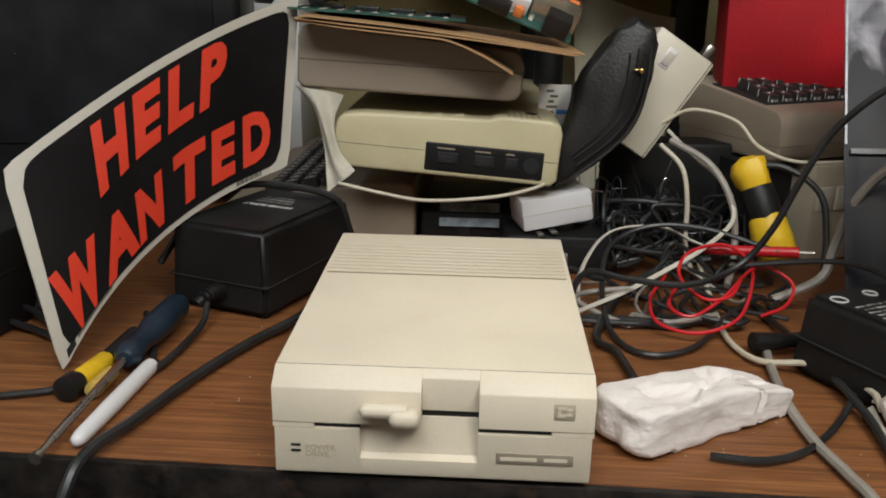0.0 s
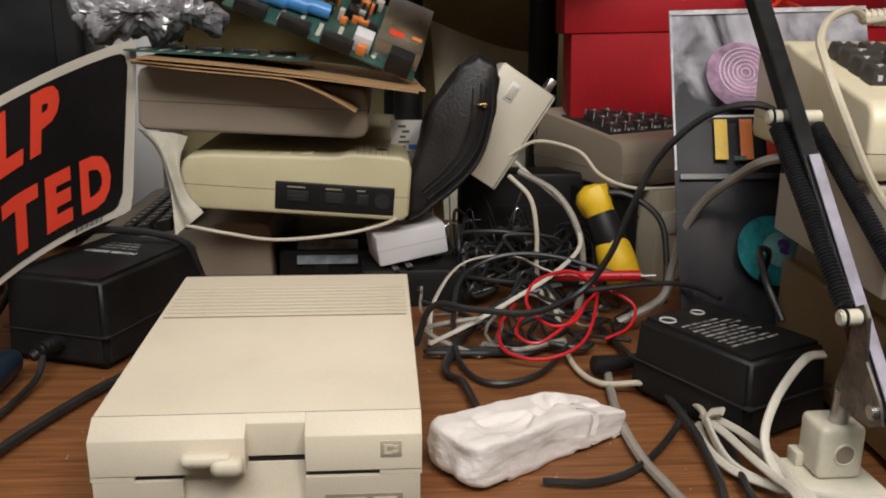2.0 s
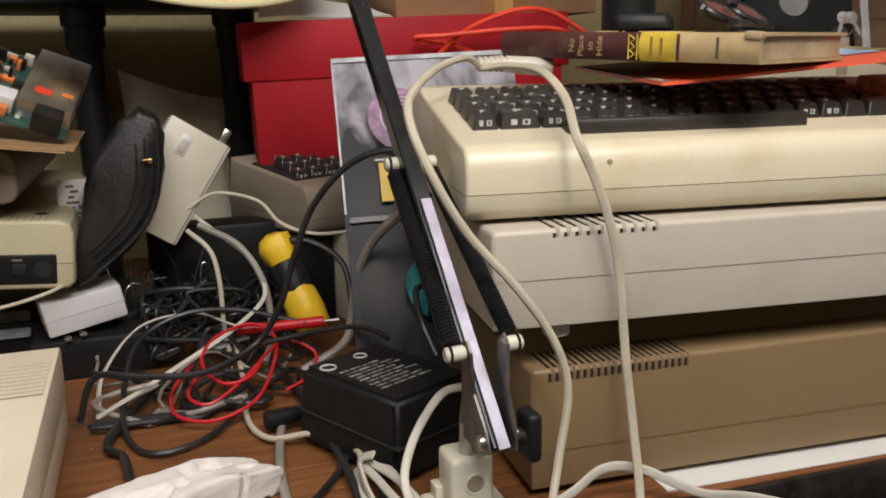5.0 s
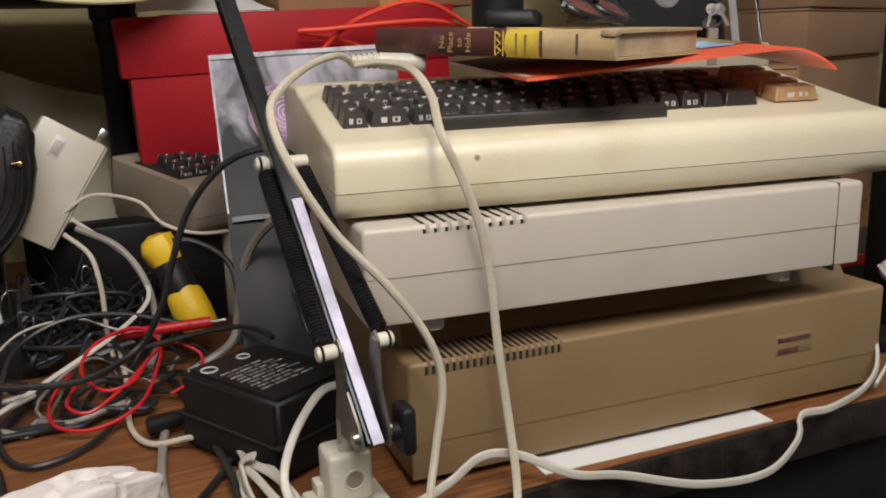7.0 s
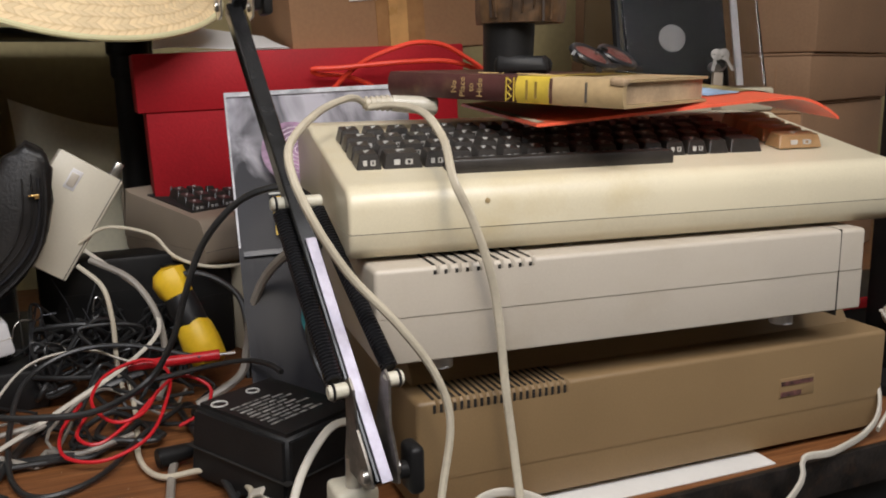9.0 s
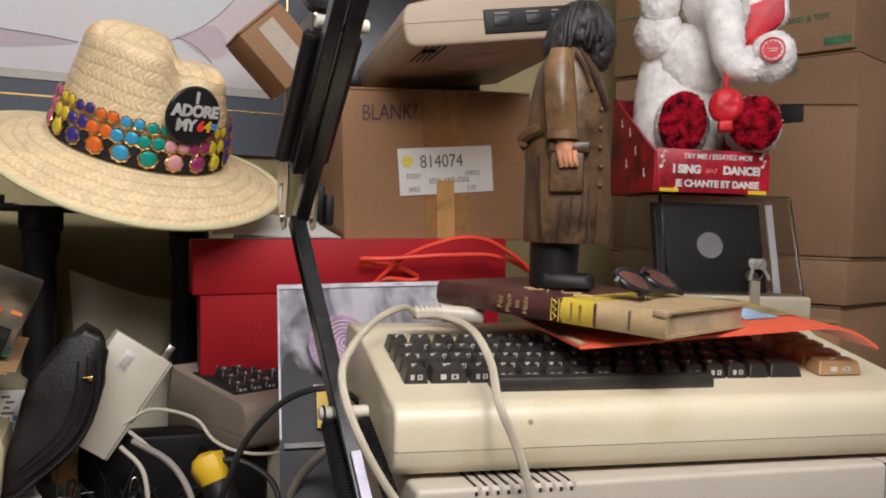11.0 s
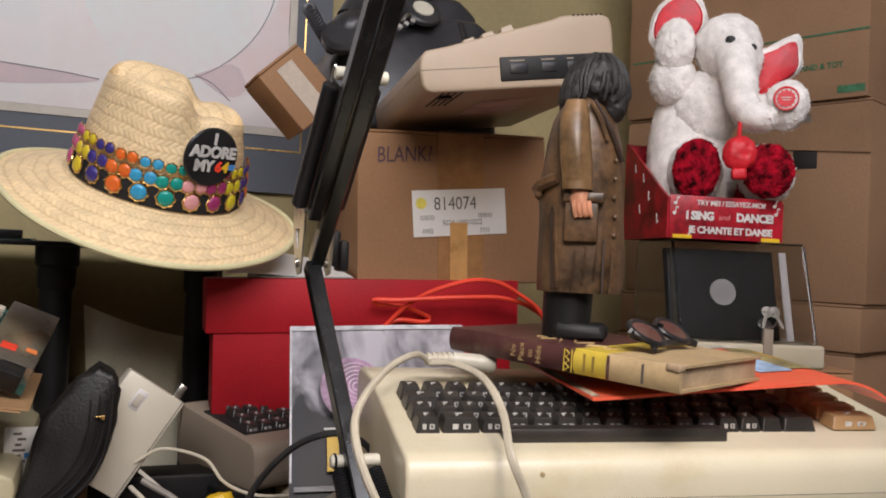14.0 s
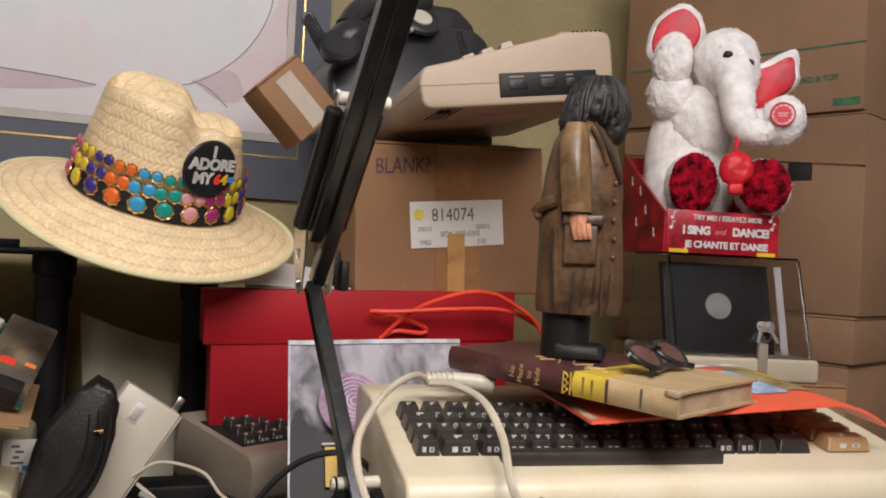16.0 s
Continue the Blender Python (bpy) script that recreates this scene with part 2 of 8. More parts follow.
def cyl(p, q, r0, r1=None, n=20, bev=0.0):
    p, q = Vector(p), Vector(q)
    bm = bmesh.new()
    bmesh.ops.create_cone(bm, cap_ends=True, segments=n, radius1=r0, radius2=r0 if r1 is None else r1, depth=(q - p).length)
    if bev:
        bmesh.ops.bevel(bm, geom=[e for e in bm.edges if len(e.link_faces) == 2 and any(len(f.verts) > 4 for f in e.link_faces)], offset=bev, segments=2, affect="EDGES")
    return move(bm, Matrix.Translation((p + q) / 2) @ (q - p).to_track_quat("Z", "Y").to_matrix().to_4x4())


def prism(profile, length, bev=0.0, seg=2):
    """A closed outline of (depth, height), drawn out along x."""
    bm = bmesh.new()
    vs = [bm.verts.new((0, y, z)) for y, z in profile]
    f = bm.faces.new(vs)
    ret = bmesh.ops.extrude_face_region(bm, geom=[f])
    bmesh.ops.translate(bm, vec=(length, 0, 0), verts=[g for g in ret["geom"] if isinstance(g, bmesh.types.BMVert)])
    bmesh.ops.recalc_face_normals(bm, faces=bm.faces)
    if bev:
        caps = [e for e in bm.edges if abs(e.verts[0].co.x - e.verts[1].co.x) < 1e-6]
        bmesh.ops.bevel(bm, geom=caps, offset=bev, segments=seg, profile=0.5, affect="EDGES", clamp_overlap=True)
    return bm


def spline(pts, step=0.006):
    """A smooth line through the points."""
    P = [Vector(p) for p in pts]
    P = [2 * P[0] - P[1]] + P + [2 * P[-1] - P[-2]]
    out = []
    for i in range(1, len(P) - 2):
        a, b, c, d = P[i - 1:i + 3]
        n = max(2, int((c - b).length / step))
        for k in range(n):
            t = k / n
            out.append(0.5 * (2 * b + (c - a) * t + (2 * a - 5 * b + 4 * c - d) * t * t + (3 * b - a - 3 * c + d) * t ** 3))
    return out + [P[-2]]


def tube(pts, r, n=8, step=0.006, flatten=1.0, raw=False, taper=None):
    """A round cord along a smooth line."""
    line = [Vector(p) for p in pts] if raw else spline(pts, step)
    verts, faces = [], []
    nrm = None
    for i, p in enumerate(line):
        d = (line[min(i + 1, len(line) - 1)] - line[max(i - 1, 0)]).normalized()
        if nrm is None:
            nrm = d.orthogonal().normalized()
        nrm = (nrm - d * nrm.dot(d)).normalized()
        side = d.cross(nrm)
        rr = r if taper is None else r * taper(i / (len(line) - 1))
        for k in range(n):
            a = 2 * math.pi * k / n
            waist = 0.62 + 0.52 * abs(math.cos(a)) if flatten < 1 else 1.0
            verts.append(p + nrm * math.cos(a) * rr + side * math.sin(a) * rr * flatten * waist)
    for i in range(len(line) - 1):
        for k in range(n):
            faces.append((i * n + k, i * n + (k + 1) % n, (i + 1) * n + (k + 1) % n, (i + 1) * n + k))
    faces += [tuple(range(n))[::-1], tuple((len(line) - 1) * n + k for k in range(n))]
    me = bpy.data.meshes.new("tube")
    me.from_pydata([tuple(v) for v in verts], [], faces)
    bm = bmesh.new()
    bm.from_mesh(me)
    bpy.data.meshes.remove(me)
    return bm


def lathe(profile, n=40):
    """A turned shape from (radius, height) pairs."""
    bm = bmesh.new()
    rings = []
    for r, z in profile:
        rings.append([bm.verts.new((r * math.cos(2 * math.pi * k / n), r * math.sin(2 * math.pi * k / n), z)) for k in range(n)])
    for a, b in zip(rings, rings[1:]):
        for k in range(n):
            bm.faces.new((a[k], a[(k + 1) % n], b[(k + 1) % n], b[k]))
    bm.faces.new(rings[0][::-1])
    bm.faces.new(rings[-1])
    return bm


def ball(c, rx, ry, rz, rot=(0, 0, 0), n=3):
    bm = bmesh.new()
    bmesh.ops.create_icosphere(bm, subdivisions=n, radius=1)
    return move(bm, pose(*c, *rot) @ Matrix.Diagonal((rx, ry, rz, 1)))


def letters(text, size, depth=0.0004, align="CENTER", shear=0.0, bold=0.0, space=1.0):
    """Raised lettering in the xy plane, facing +z."""
    c = bpy.data.curves.new("letters", "FONT")
    c.body, c.size, c.extrude, c.align_x, c.align_y, c.shear, c.offset, c.space_character, c.resolution_u = text, size, depth, align, "CENTER", shear, bold, space, 3
    o = bpy.data.objects.new("letters", c)
    me = bpy.data.meshes.new_from_object(o)
    bm = bmesh.new()
    bm.from_mesh(me)
    bpy.data.objects.remove(o)
    bpy.data.curves.remove(c)
    bpy.data.meshes.remove(me)
    return bm


def bars(rows, h, depth=0.0004):
    """Plain bars for small writing: rows of (x, y, width), facing +z."""
    return join(*[box(x, y - h / 2, -depth, x + w, y + h / 2, depth) for x, y, w in rows])




# ---- the room ----
def plain(name, b, mat, label, category):
    return tagged(part(name, b, mat), label, category, "", "structure")


plain("floor", box(-1.9, -2.6, -0.80, 2.6, 1.15, -0.75), CARPET, "dark worn carpet floor under the desk", "floor")
plain("wall_back", box(-1.8, 1.0, -0.75, 2.5, 1.12, 1.75), WALL, "olive-yellow mottled painted wall behind the clutter", "wall")
# unseen walls and ceiling, kept pale to bounce light into the dark parts
plain("wall_front", box(-1.8, -2.55, -0.75, 2.5, -2.45, 1.75), ROOMW, "unseen pale wall behind the viewer that bounces light", "wall")
plain("wall_left", box(-1.9, -2.45, -0.75, -1.8, 1.0, 1.75), ROOMW, "unseen pale side wall that bounces light", "wall")
plain("wall_right", box(2.5, -2.45, -0.75, 2.6, 1.0, 1.75), ROOMW, "unseen pale side wall that bounces light", "wall")
plain("ceiling", box(-1.9, -2.6, 1.75, 2.6, 1.15, 1.85), ROOMW, "unseen pale ceiling that bounces light", "ceiling")

# ---- the desk ----
desk = thing("desk", pose(0, 0.008, 0, 0, 0, -1.4), "brown wood-grain laminate desk with black front edge", "desk")
part("desktop", box(-1.3, 0.002, -0.026, 1.9, 0.93, 0.0, 0.0012), WOOD, desk)
part("edge_band", box(-1.3, -0.004, -0.034, 1.9, 0.0015, -0.0006, 0.0008), surf("worn_edge_band", (0.016, 0.012, 0.010), 0.5, var=0.4, big=40, fine=260, bump=0.4, stain=0.25, stain_col=(0.12, 0.06, 0.03)), desk, "dark chipped edge strip")
part("apron", box(-1.28, 0.012, -0.12, 1.88, 0.032, -0.0265), BLACKPL, desk, "black front apron")
for x in (-1.24, 0.95, 1.84):
    part("leg", box(x - 0.025, 0.035, -0.758, x + 0.025, 0.9, -0.0265, 0.002), BLACKPL, desk)

# ---- disk drive in front ----
def slim_disk_drive(m):
    o = thing("disk_drive", m, "slim beige external floppy disk drive on the wooden desk", "disk drive")
    W, D, H, S = 0.0925, 0.262, 0.0763, 0.0335
    n0, n1, lever = -0.0065, 0.0265, -0.042

    def top(y):
        return 0.0675 + (y - 0.0125) * 0.0353

    def face(x0, x1, prof, name, bev=0.0):
        return part(name, move(prism(prof, x1 - x0, bev), Matrix.Translation((x0, 0, 0))), BEIGE, o)

    part("lower_shell", box(-W + 0.001, 0.0205, 0.004, W - 0.001, D, S - 0.001, 0.003, 3), BEIGE, o)
    for x0, x1, z1 in ((-W + 0.001, lever, S - 0.0006), (n1, W - 0.001, S - 0.0006), (lever - 0.0002, n1 + 0.0002, 0.0145)):
        face(x0, x1, [(0.0008, 0.004), (0.0, 0.006), (0.0, z1), (0.021, z1), (0.021, 0.004)], "lower_front")
    face(lever, n1, [(0.0012, 0.0144), (0.0045, 0.0165), (0.0085, S + 0.0052), (0.021, S + 0.0052), (0.021, 0.0144)], "scoop")
    face(-W, W, [(0.0135, S + 0.0008), (0.0135, top(0.0135) - 0.0006), (0.0142, top(0.0142)), (D - 0.004, top(D)), (D, top(D) - 0.004), (D, S + 0.0008)], "upper_shell", 0.0010)
    for x0, x1 in ((-W, n0), (n1, W)):
        face(x0, x1, [(0.0, S + 0.0032), (0.0, 0.0575), (0.0007, 0.0586), (0.0124, top(0.0126)), (0.0126, S + 0.0032)], "bezel", 0.0004)
    face(n0, n1, [(0.0080, 0.0432), (0.0070, 0.0630), (0.0074, 0.0640), (0.0126, top(0.0126)), (0.0126, 0.0432)], "notch_back")
    face(-W, -W + 0.024, [(0.0002, S - 0.0002), (0.0002, S + 0.0024), (0.02, S + 0.0024), (0.02, S - 0.0002)], "slot_lip")
    face(W - 0.024, W, [(0.0002, S - 0.0002), (0.0002, S + 0.0024), (0.02, S + 0.0024), (0.02, S - 0.0002)], "slot_lip")
    part("disk_slot", box(-W + 0.024, 0.0030, S - 0.0012, lever, 0.020, S + 0.0040), DARKGAP, o, "dark disk slot")
    part("disk_slot", box(n1, 0.0030, S - 0.0012, W - 0.024, 0.020, S + 0.0040), DARKGAP, o, "dark disk slot")
    part("disk_slot", box(lever, 0.0100, S + 0.0045, n1, 0.020, 0.0440), DARKGAP, o, "dark disk slot")
    lv = join(box(lever + 0.0005, -0.010, 0.0440, -0.012, -0.0005, 0.0530, 0.0044, 4), box(-0.0245, -0.0125, 0.0395, -0.0065, -0.0005, 0.0505, 0.0050, 4))
    part("lever", lv, BEIGE, o, "rounded beige closing lever")
    # strips between the ridges coloured darker, for the shade in the grooves
    GROOVE = surf("groove_shade_beige", (0.26, 0.20, 0.13), 0.7, var=0.10, big=20)
    sl = math.degrees(math.atan(0.0353))
    for k in range(9):
        y = 0.164 + k * 0.0076
        part("groove", box(-W + 0.0035, -0.0011, -0.0010, W - 0.0035, 0.0011, 0.0002), GROOVE, o).matrix_basis = pose(0, y, top(y), sl)
        part("ridge", box(-W + 0.0030, 0.0012, -0.0010, W - 0.0030, 0.0062, 0.0011, 0.0005, 1), BEIGE, o).matrix_basis = pose(0, y, top(y), sl)
    part("top_seam", box(-W + 0.0004, 0.0125, 0.050, W - 0.0004, 0.0133, top(0.0125) - 0.0001), DARKGAP, o)
    part("status_light", box(-0.082, -0.0006, 0.0215, -0.0765, 0.0004, 0.0227), DARKGAP, o)
    part("status_light", box(-0.082, -0.0006, 0.0178, -0.0765, 0.0004, 0.0190), DARKGAP, o)
    for i, w in enumerate(("POWER", "DRIVE")):
        part("lettering", move(letters(w, 0.0052, 0.0003, "LEFT"), pose(-0.0738, -0.0002, 0.0207 - 0.0040 * i, 90)), C64BEIGE, o)
    pl = part("badge", box(0.0370, -0.0008, 0.0150, 0.0815, 0.0003, 0.0220, 0.0006), surf("badge_grey", (0.36, 0.31, 0.23), 0.4, metal=0.3, var=0.08, big=60, fine=400, bump=0.03), o, "greyish embossed name badge")
    part("badge_bar", move(bars([(0.0395, 0.0185, 0.021), (0.0645, 0.0185, 0.0135)], 0.0022, 0.0002), pose(0, -0.0009, 0, 90)), BEIGE, pl)
    em = part("emblem", box(0.0690, -0.0007, 0.0445, 0.0810, 0.0004, 0.0545, 0.0008), C64BEIGE, o)
    part("emblem_mark", join(*[box(x0, -0.0012, z0 - 0.008, x1, -0.0006, z1 - 0.008) for x0, z0, x1, z1 in ((0.0710, 0.0545, 0.0728, 0.0605), (0.0728, 0.0590, 0.0758, 0.0605), (0.0728, 0.0545, 0.0758, 0.0560), (0.0762, 0.0580, 0.0790, 0.0598), (0.0762, 0.0552, 0.0790, 0.0570))]), BEIGE, em)
    for x in (-0.075, 0.075):
        for y in (0.03, 0.235):
            part("foot", cyl((x, y, 0), (x, y, 0.0045), 0.007, n=14), BLACKPL, o)
    return o


slim_disk_drive(pose(0, 0, 0))


# ---- the stack of machines on the right of the desk ----
def soft_box(x0, y0, z0, x1, y1, z1, bev, top=True):
    """A half shell: rounded uprights and outer rim, with a crisp edge at the joint."""
    bm = box(x0, y0, z0, x1, y1, z1)
    zj = z0 if top else z1
    es = [e for e in bm.edges if not all(abs(v.co.z - zj) < 1e-6 for v in e.verts)]
    bmesh.ops.bevel(bm, geom=es, offset=bev, segments=4, profile=0.5, affect="EDGES", clamp_overlap=True)
    return bm


def big_drive(m, name, label, mat, L, D, H, seam, vent, front_cut, vent_len, foot=0.006):
    """A long drive seen from its side; its rear end with the vents is at x = 0."""
    o = thing(name, m, label, "disk drive")
    part("lower_shell", soft_box(0.0006, 0.0006, foot, L - 0.0006, D - 0.0006, seam - 0.0003, 0.0012, top=False), mat, o)
    top = soft_box(0, 0, seam, L, D, H, 0.0038)
    part("upper_shell", top, mat, o)
    for k in range(vent[2]):
        x = vent[0] + k * (vent[1] - vent[0]) / vent[2]
        s = box(x, -0.0003, H - vent_len, x + 0.0021, 0.0026, H - 0.0030)
        s = join(s, box(x, 0.0028, H - 0.0022, x + 0.0021, 0.065, H + 0.0004))
        part("vent_slot", s, DARKGAP, o)
        r = box(x + 0.0022, -0.0005, H - vent_len, x + 0.0047, 0.062, H + 0.0010, 0.0008, 1)
        part("vent_rib", r, mat, o)
    if front_cut:
        part("front_seam", box(front_cut, -0.0002, 0.007, front_cut + 0.0006, D + 0.0002, H + 0.0002, 0.0), DARKGAP, o)
    for x in (0.05, L - 0.06):
        for y in (0.02, D - 0.02):
            part("foot", cyl((x, y, 0), (x, y, foot + 0.0005), 0.009, n=16), BLACKPL if mat is BROWNPL else WHITEPL, o)
    return o


BR_M = pose(0.398, 0.031, 0.0, 0, 0, -3.6)
brown = big_drive(BR_M, "disk_drive", "long brown aged floppy drive at the bottom of a stack", BROWNPL, 0.425, 0.21, 0.092, 0.033, (0.012, 0.118, 21), None, 0.0090)
em = part("emblem", box(0.312, -0.0006, 0.047, 0.348, 0.0006, 0.064, 0.0012), BROWNPL, brown, "worn purplish emblem")
PURP = surf("worn_purple_ink", (0.16, 0.07, 0.06), 0.6, var=0.4, big=120, fine=300, bump=0.1)
part("emblem_bar", box(0.313, -0.0012, 0.058, 0.346, 0.0, 0.0615), PURP, em)
part("emblem_bar", box(0.313, -0.0012, 0.0485, 0.334, 0.0, 0.0525), PURP, em)
part("top_plateau", prism([(0.030, 0.088), (0.046, 0.1105), (0.050, 0.112), (0.200, 0.112), (0.206, 0.088)], 0.408, 0.003), BROWNPL, brown).matrix_basis = pose(0.008, 0, 0)
WH_M = pose(0.370, 0.029, 0.112, 0, 0, -6.0)
white = big_drive(WH_M, "disk_drive", "long pale grey floppy drive stacked on a brown drive", GREYPL, 0.398, 0.190, 0.076, 0.043, (0.040, 0.116, 10), 0.373, 0.0058, 0.011)


def key_mesh(w, d=0.0178, h=0.0115):
    bm = bmesh.new()
    b = [bm.verts.new((x, y, 0)) for x, y in ((0.0006, 0), (w - 0.0006, 0), (w - 0.0006, d), (0.0006, d))]
    t = [bm.verts.new((x, y, z)) for x, y, z in ((0.0032, 0.0035, h - 0.0008), (w - 0.0032, 0.0035, h - 0.0008), (w - 0.0032, d - 0.0022, h), (0.0032, d - 0.0022, h))]
    bm.faces.new(b[::-1])
    bm.faces.new(t)
    for k in range(4):
        bm.faces.new((b[k], b[(k + 1) % 4], t[(k + 1) % 4], t[k]))
    bmesh.ops.bevel(bm, geom=list(bm.edges), offset=0.0007, segments=1, affect="EDGES")
    return bm


KEYMESH = {}


def key(parent, w, x, y, z, tilt=0.0, mat=None, legend=True, d=0.0178):
    mat = mat or KEYDARK
    kk = (round(w, 4), mat.name, round(d, 4))
    if kk not in KEYMESH:
        me = bpy.data.meshes.new("key")
        bm = key_mesh(w, d)
        bm.to_mesh(me)
        bm.free()
        smooth(me, 25)
        me.materials.append(mat)
        lg = bpy.data.meshes.new("legend")
        bm = join(box(w * 0.28, 0.0008, 0.0030, w * 0.42, 0.0030, 0.0066), box(w * 0.55, 0.0008, 0.0030, w * 0.60, 0.0030, 0.0066), box(w * 0.68, 0.0008, 0.0030, w * 0.73, 0.0030, 0.0066), box(w * 0.55, 0.0008, 0.0030, w * 0.73, 0.0030, 0.0037), box(w * 0.55, 0.0008, 0.0060, w * 0.73, 0.0030, 0.0066),
                  box(w * 0.40, 0.0085, 0.0107, w * 0.47, 0.0125, 0.01175), box(w * 0.40, 0.0120, 0.0107, w * 0.60, 0.0128, 0.01178))
        bm.to_mesh(lg)
        bm.free()
        lg.materials.append(PRINTW)
        KEYMESH[kk] = (me, lg)
    me, lg = KEYMESH[kk]
    o = new("key", me)
    o.parent = parent
    o.matrix_basis = pose(x, y, z, tilt)
    if legend:
        l2 = new("legend", lg)
        l2.parent = o
    return o


def end_bevel(bm, z, below=False):
    """Round the two ends of a drawn-out shell, but leave the edges along its joint crisp."""
    es = [e for e in bm.edges if abs(e.verts[0].co.x - e.verts[1].co.x) < 1e-6 and not all((v.co.z > z) if below else (v.co.z < z) for v in e.verts)]
    bmesh.ops.bevel(bm, geom=es, offset=0.0035, segments=3, profile=0.5, affect="EDGES", clamp_overlap=True)
    return bm


def home_computer(m, name, label, mat, L=0.405, D=0.21, front=0.047, rear=0.078, keys=None, seam=0.018, group=""):
    """A wedge-shaped keyboard computer; front edge along x at y = 0."""
    o = thing(name, m, label, "computer", group)
    up = [(0.0, seam + 0.0003), (0.0, front - 0.017), (0.0025, front - 0.007), (0.008, front - 0.0015), (0.017, front), (0.030, front + 0.002), (0.150, rear - 0.004), (0.160, rear), (D - 0.012, rear), (D - 0.003, rear - 0.004), (D, rear - 0.012), (D, seam + 0.0003)]
    part("upper_shell", end_bevel(prism(up, L), seam + 0.0010), mat, o)
    lo = [(0.012, 0.0), (0.005, 0.0025), (0.001, 0.009), (0.0, seam - 0.0003), (D, seam - 0.0003), (D, 0.006), (D - 0.006, 0.0)]
    part("lower_shell", end_bevel(prism(lo, L), seam - 0.0010, True), mat, o)
    part("seam", box(0.0012, 0.001, seam - 0.0008, L - 0.0012, D - 0.001, seam + 0.001), DARKGAP, o)
    return o


VIC_M = pose(0.3605, 0.048, 0.1905, 0, 0, -7.6)
vic = home_computer(VIC_M, "computer", "yellowed cream keyboard computer with dark keys on a stack", CREAM, 0.445, 0.235, 0.050, 0.080)
kz = 0.0535
slope = math.degrees(math.atan2(0.024, 0.12))
bed = part("key_bed", prism([(0.043, kz - 0.002), (0.043, kz + 0.0008), (0.138, kz + 0.0198), (0.138, kz)], 0.337, 0.0), DARKGAP, vic, "dark keyboard opening")
at(bed, Matrix.Translation((0.014, 0, 0)))
for r in range(4):
    y, z = 0.046 + 0.0212 * r, kz + 0.0016 + 0.0044 * r
    x = 0.015
    first = (0.0195, 0.030) if r == 0 else ((0.0195, 0.0195) if r == 1 else ((0.029,) if r == 2 else (0.0195,)))
    ws = list(first)
    while x + sum(ws) + 0.0195 < 0.340 - (0.018 if r in (0, 2) else 0):
        ws.append(0.0195)
    ws.append(0.350 - 0.001 - x - sum(ws))
    for i, w in enumerate(ws):
        key(vic, w, x, y, z, slope * 0.6, None, i < 14, 0.0198)
        x += w
sp = part("space_bar", box(0.078, 0.0285, kz - 0.004, 0.257, 0.0455, kz + 0.0085, 0.0025, 2), KEYDARK, vic)
for r in range(4):
    key(vic, 0.043, 0.364, 0.046 + 0.0212 * r, kz + 0.003 + 0.0044 * r, slope * 0.6, KEYTAN, True, 0.0198)
for x in (0.05, 0.36):
    for y in (0.05, 0.15):
        part("foot", cyl((x, y, -0.0026), (x, y, 0.001), 0.008, n=14), BLACKPL, vic)
part("stain_mark", cyl((0.096, -0.0004, 0.036), (0.096, 0.001, 0.036), 0.0018, n=12), surf("brown_stain", (0.48, 0.36, 0.18), 0.5, var=0.2, big=90, fine=300), vic)


# ---- boxes at the back ----
def carton(m, W, D, H, mat, label, group="", name="cardboard_box", tape=True, flaps=True, seam_z=None):
    """A closed carton; front face at y = 0, centred on x."""
    o = thing(name, m, label, "box", group)
    part("body", box(-W / 2, 0, 0, W / 2, D, H - 0.004, 0.003, 2), mat, o)
    if flaps:
        part("flap", box(-W / 2 + 0.001, 0.0005, H - 0.004, W / 2 - 0.001, D / 2 - 0.001, H, 0.0012, 1), mat, o)
        part("flap", box(-W / 2 + 0.001, D / 2 + 0.001, H - 0.004, W / 2 - 0.001, D - 0.0005, H, 0.0012, 1), mat, o)
    return o


def red_box(m, W, D, H, lid):
    o = thing("red_box", m, "bright red card box with a shallow lid", "box")
    part("body", box(0.009, 0.003, 0, W - 0.009, D - 0.003, H - 0.006, 0.0015), REDCARD, o)
    part("lid", box(0, 0, H - lid, W, D, H, 0.002), REDCARD, o)
    return o

def multi(name, pieces, m, label, category, parent=None, angle=50):
    """One mesh out of several shapes, each with its own material."""
    out, mats, idx = bmesh.new(), [], []
    for b, mat in pieces:
        if mat not in mats:
            mats.append(mat)
        n = len(out.faces)
        me = bpy.data.meshes.new("tmp")
        b.to_mesh(me)
        b.free()
        out.from_mesh(me)
        bpy.data.meshes.remove(me)
        out.faces.ensure_lookup_table()
        for f in out.faces[n:]:
            f.material_index = mats.index(mat)
    o = part(name, out, mats[0], parent)
    for x in mats[1:]:
        o.data.materials.append(x)
    o.matrix_world = m
    return tagged(o, label, category) if category else tagged(o, label)


def lump(bm, amount, scale, seed=0.0):
    """Uneven surface, pushed along the normals."""
    bm.normal_update()
    for v in bm.verts:
        v.co += v.normal * (amount * noise.fractal(v.co * scale + Vector((seed, seed * 0.7, 0)), 0.7, 2.0, 4))
    return bm


def about(x, y, z, *turns):
    """A pose from a place and turns (axis, degrees), outermost first."""
    m = Matrix.Translation((x, y, z))
    for ax, a in turns:
        m = m @ Matrix.Rotation(radians(a), 4, ax)
    return m


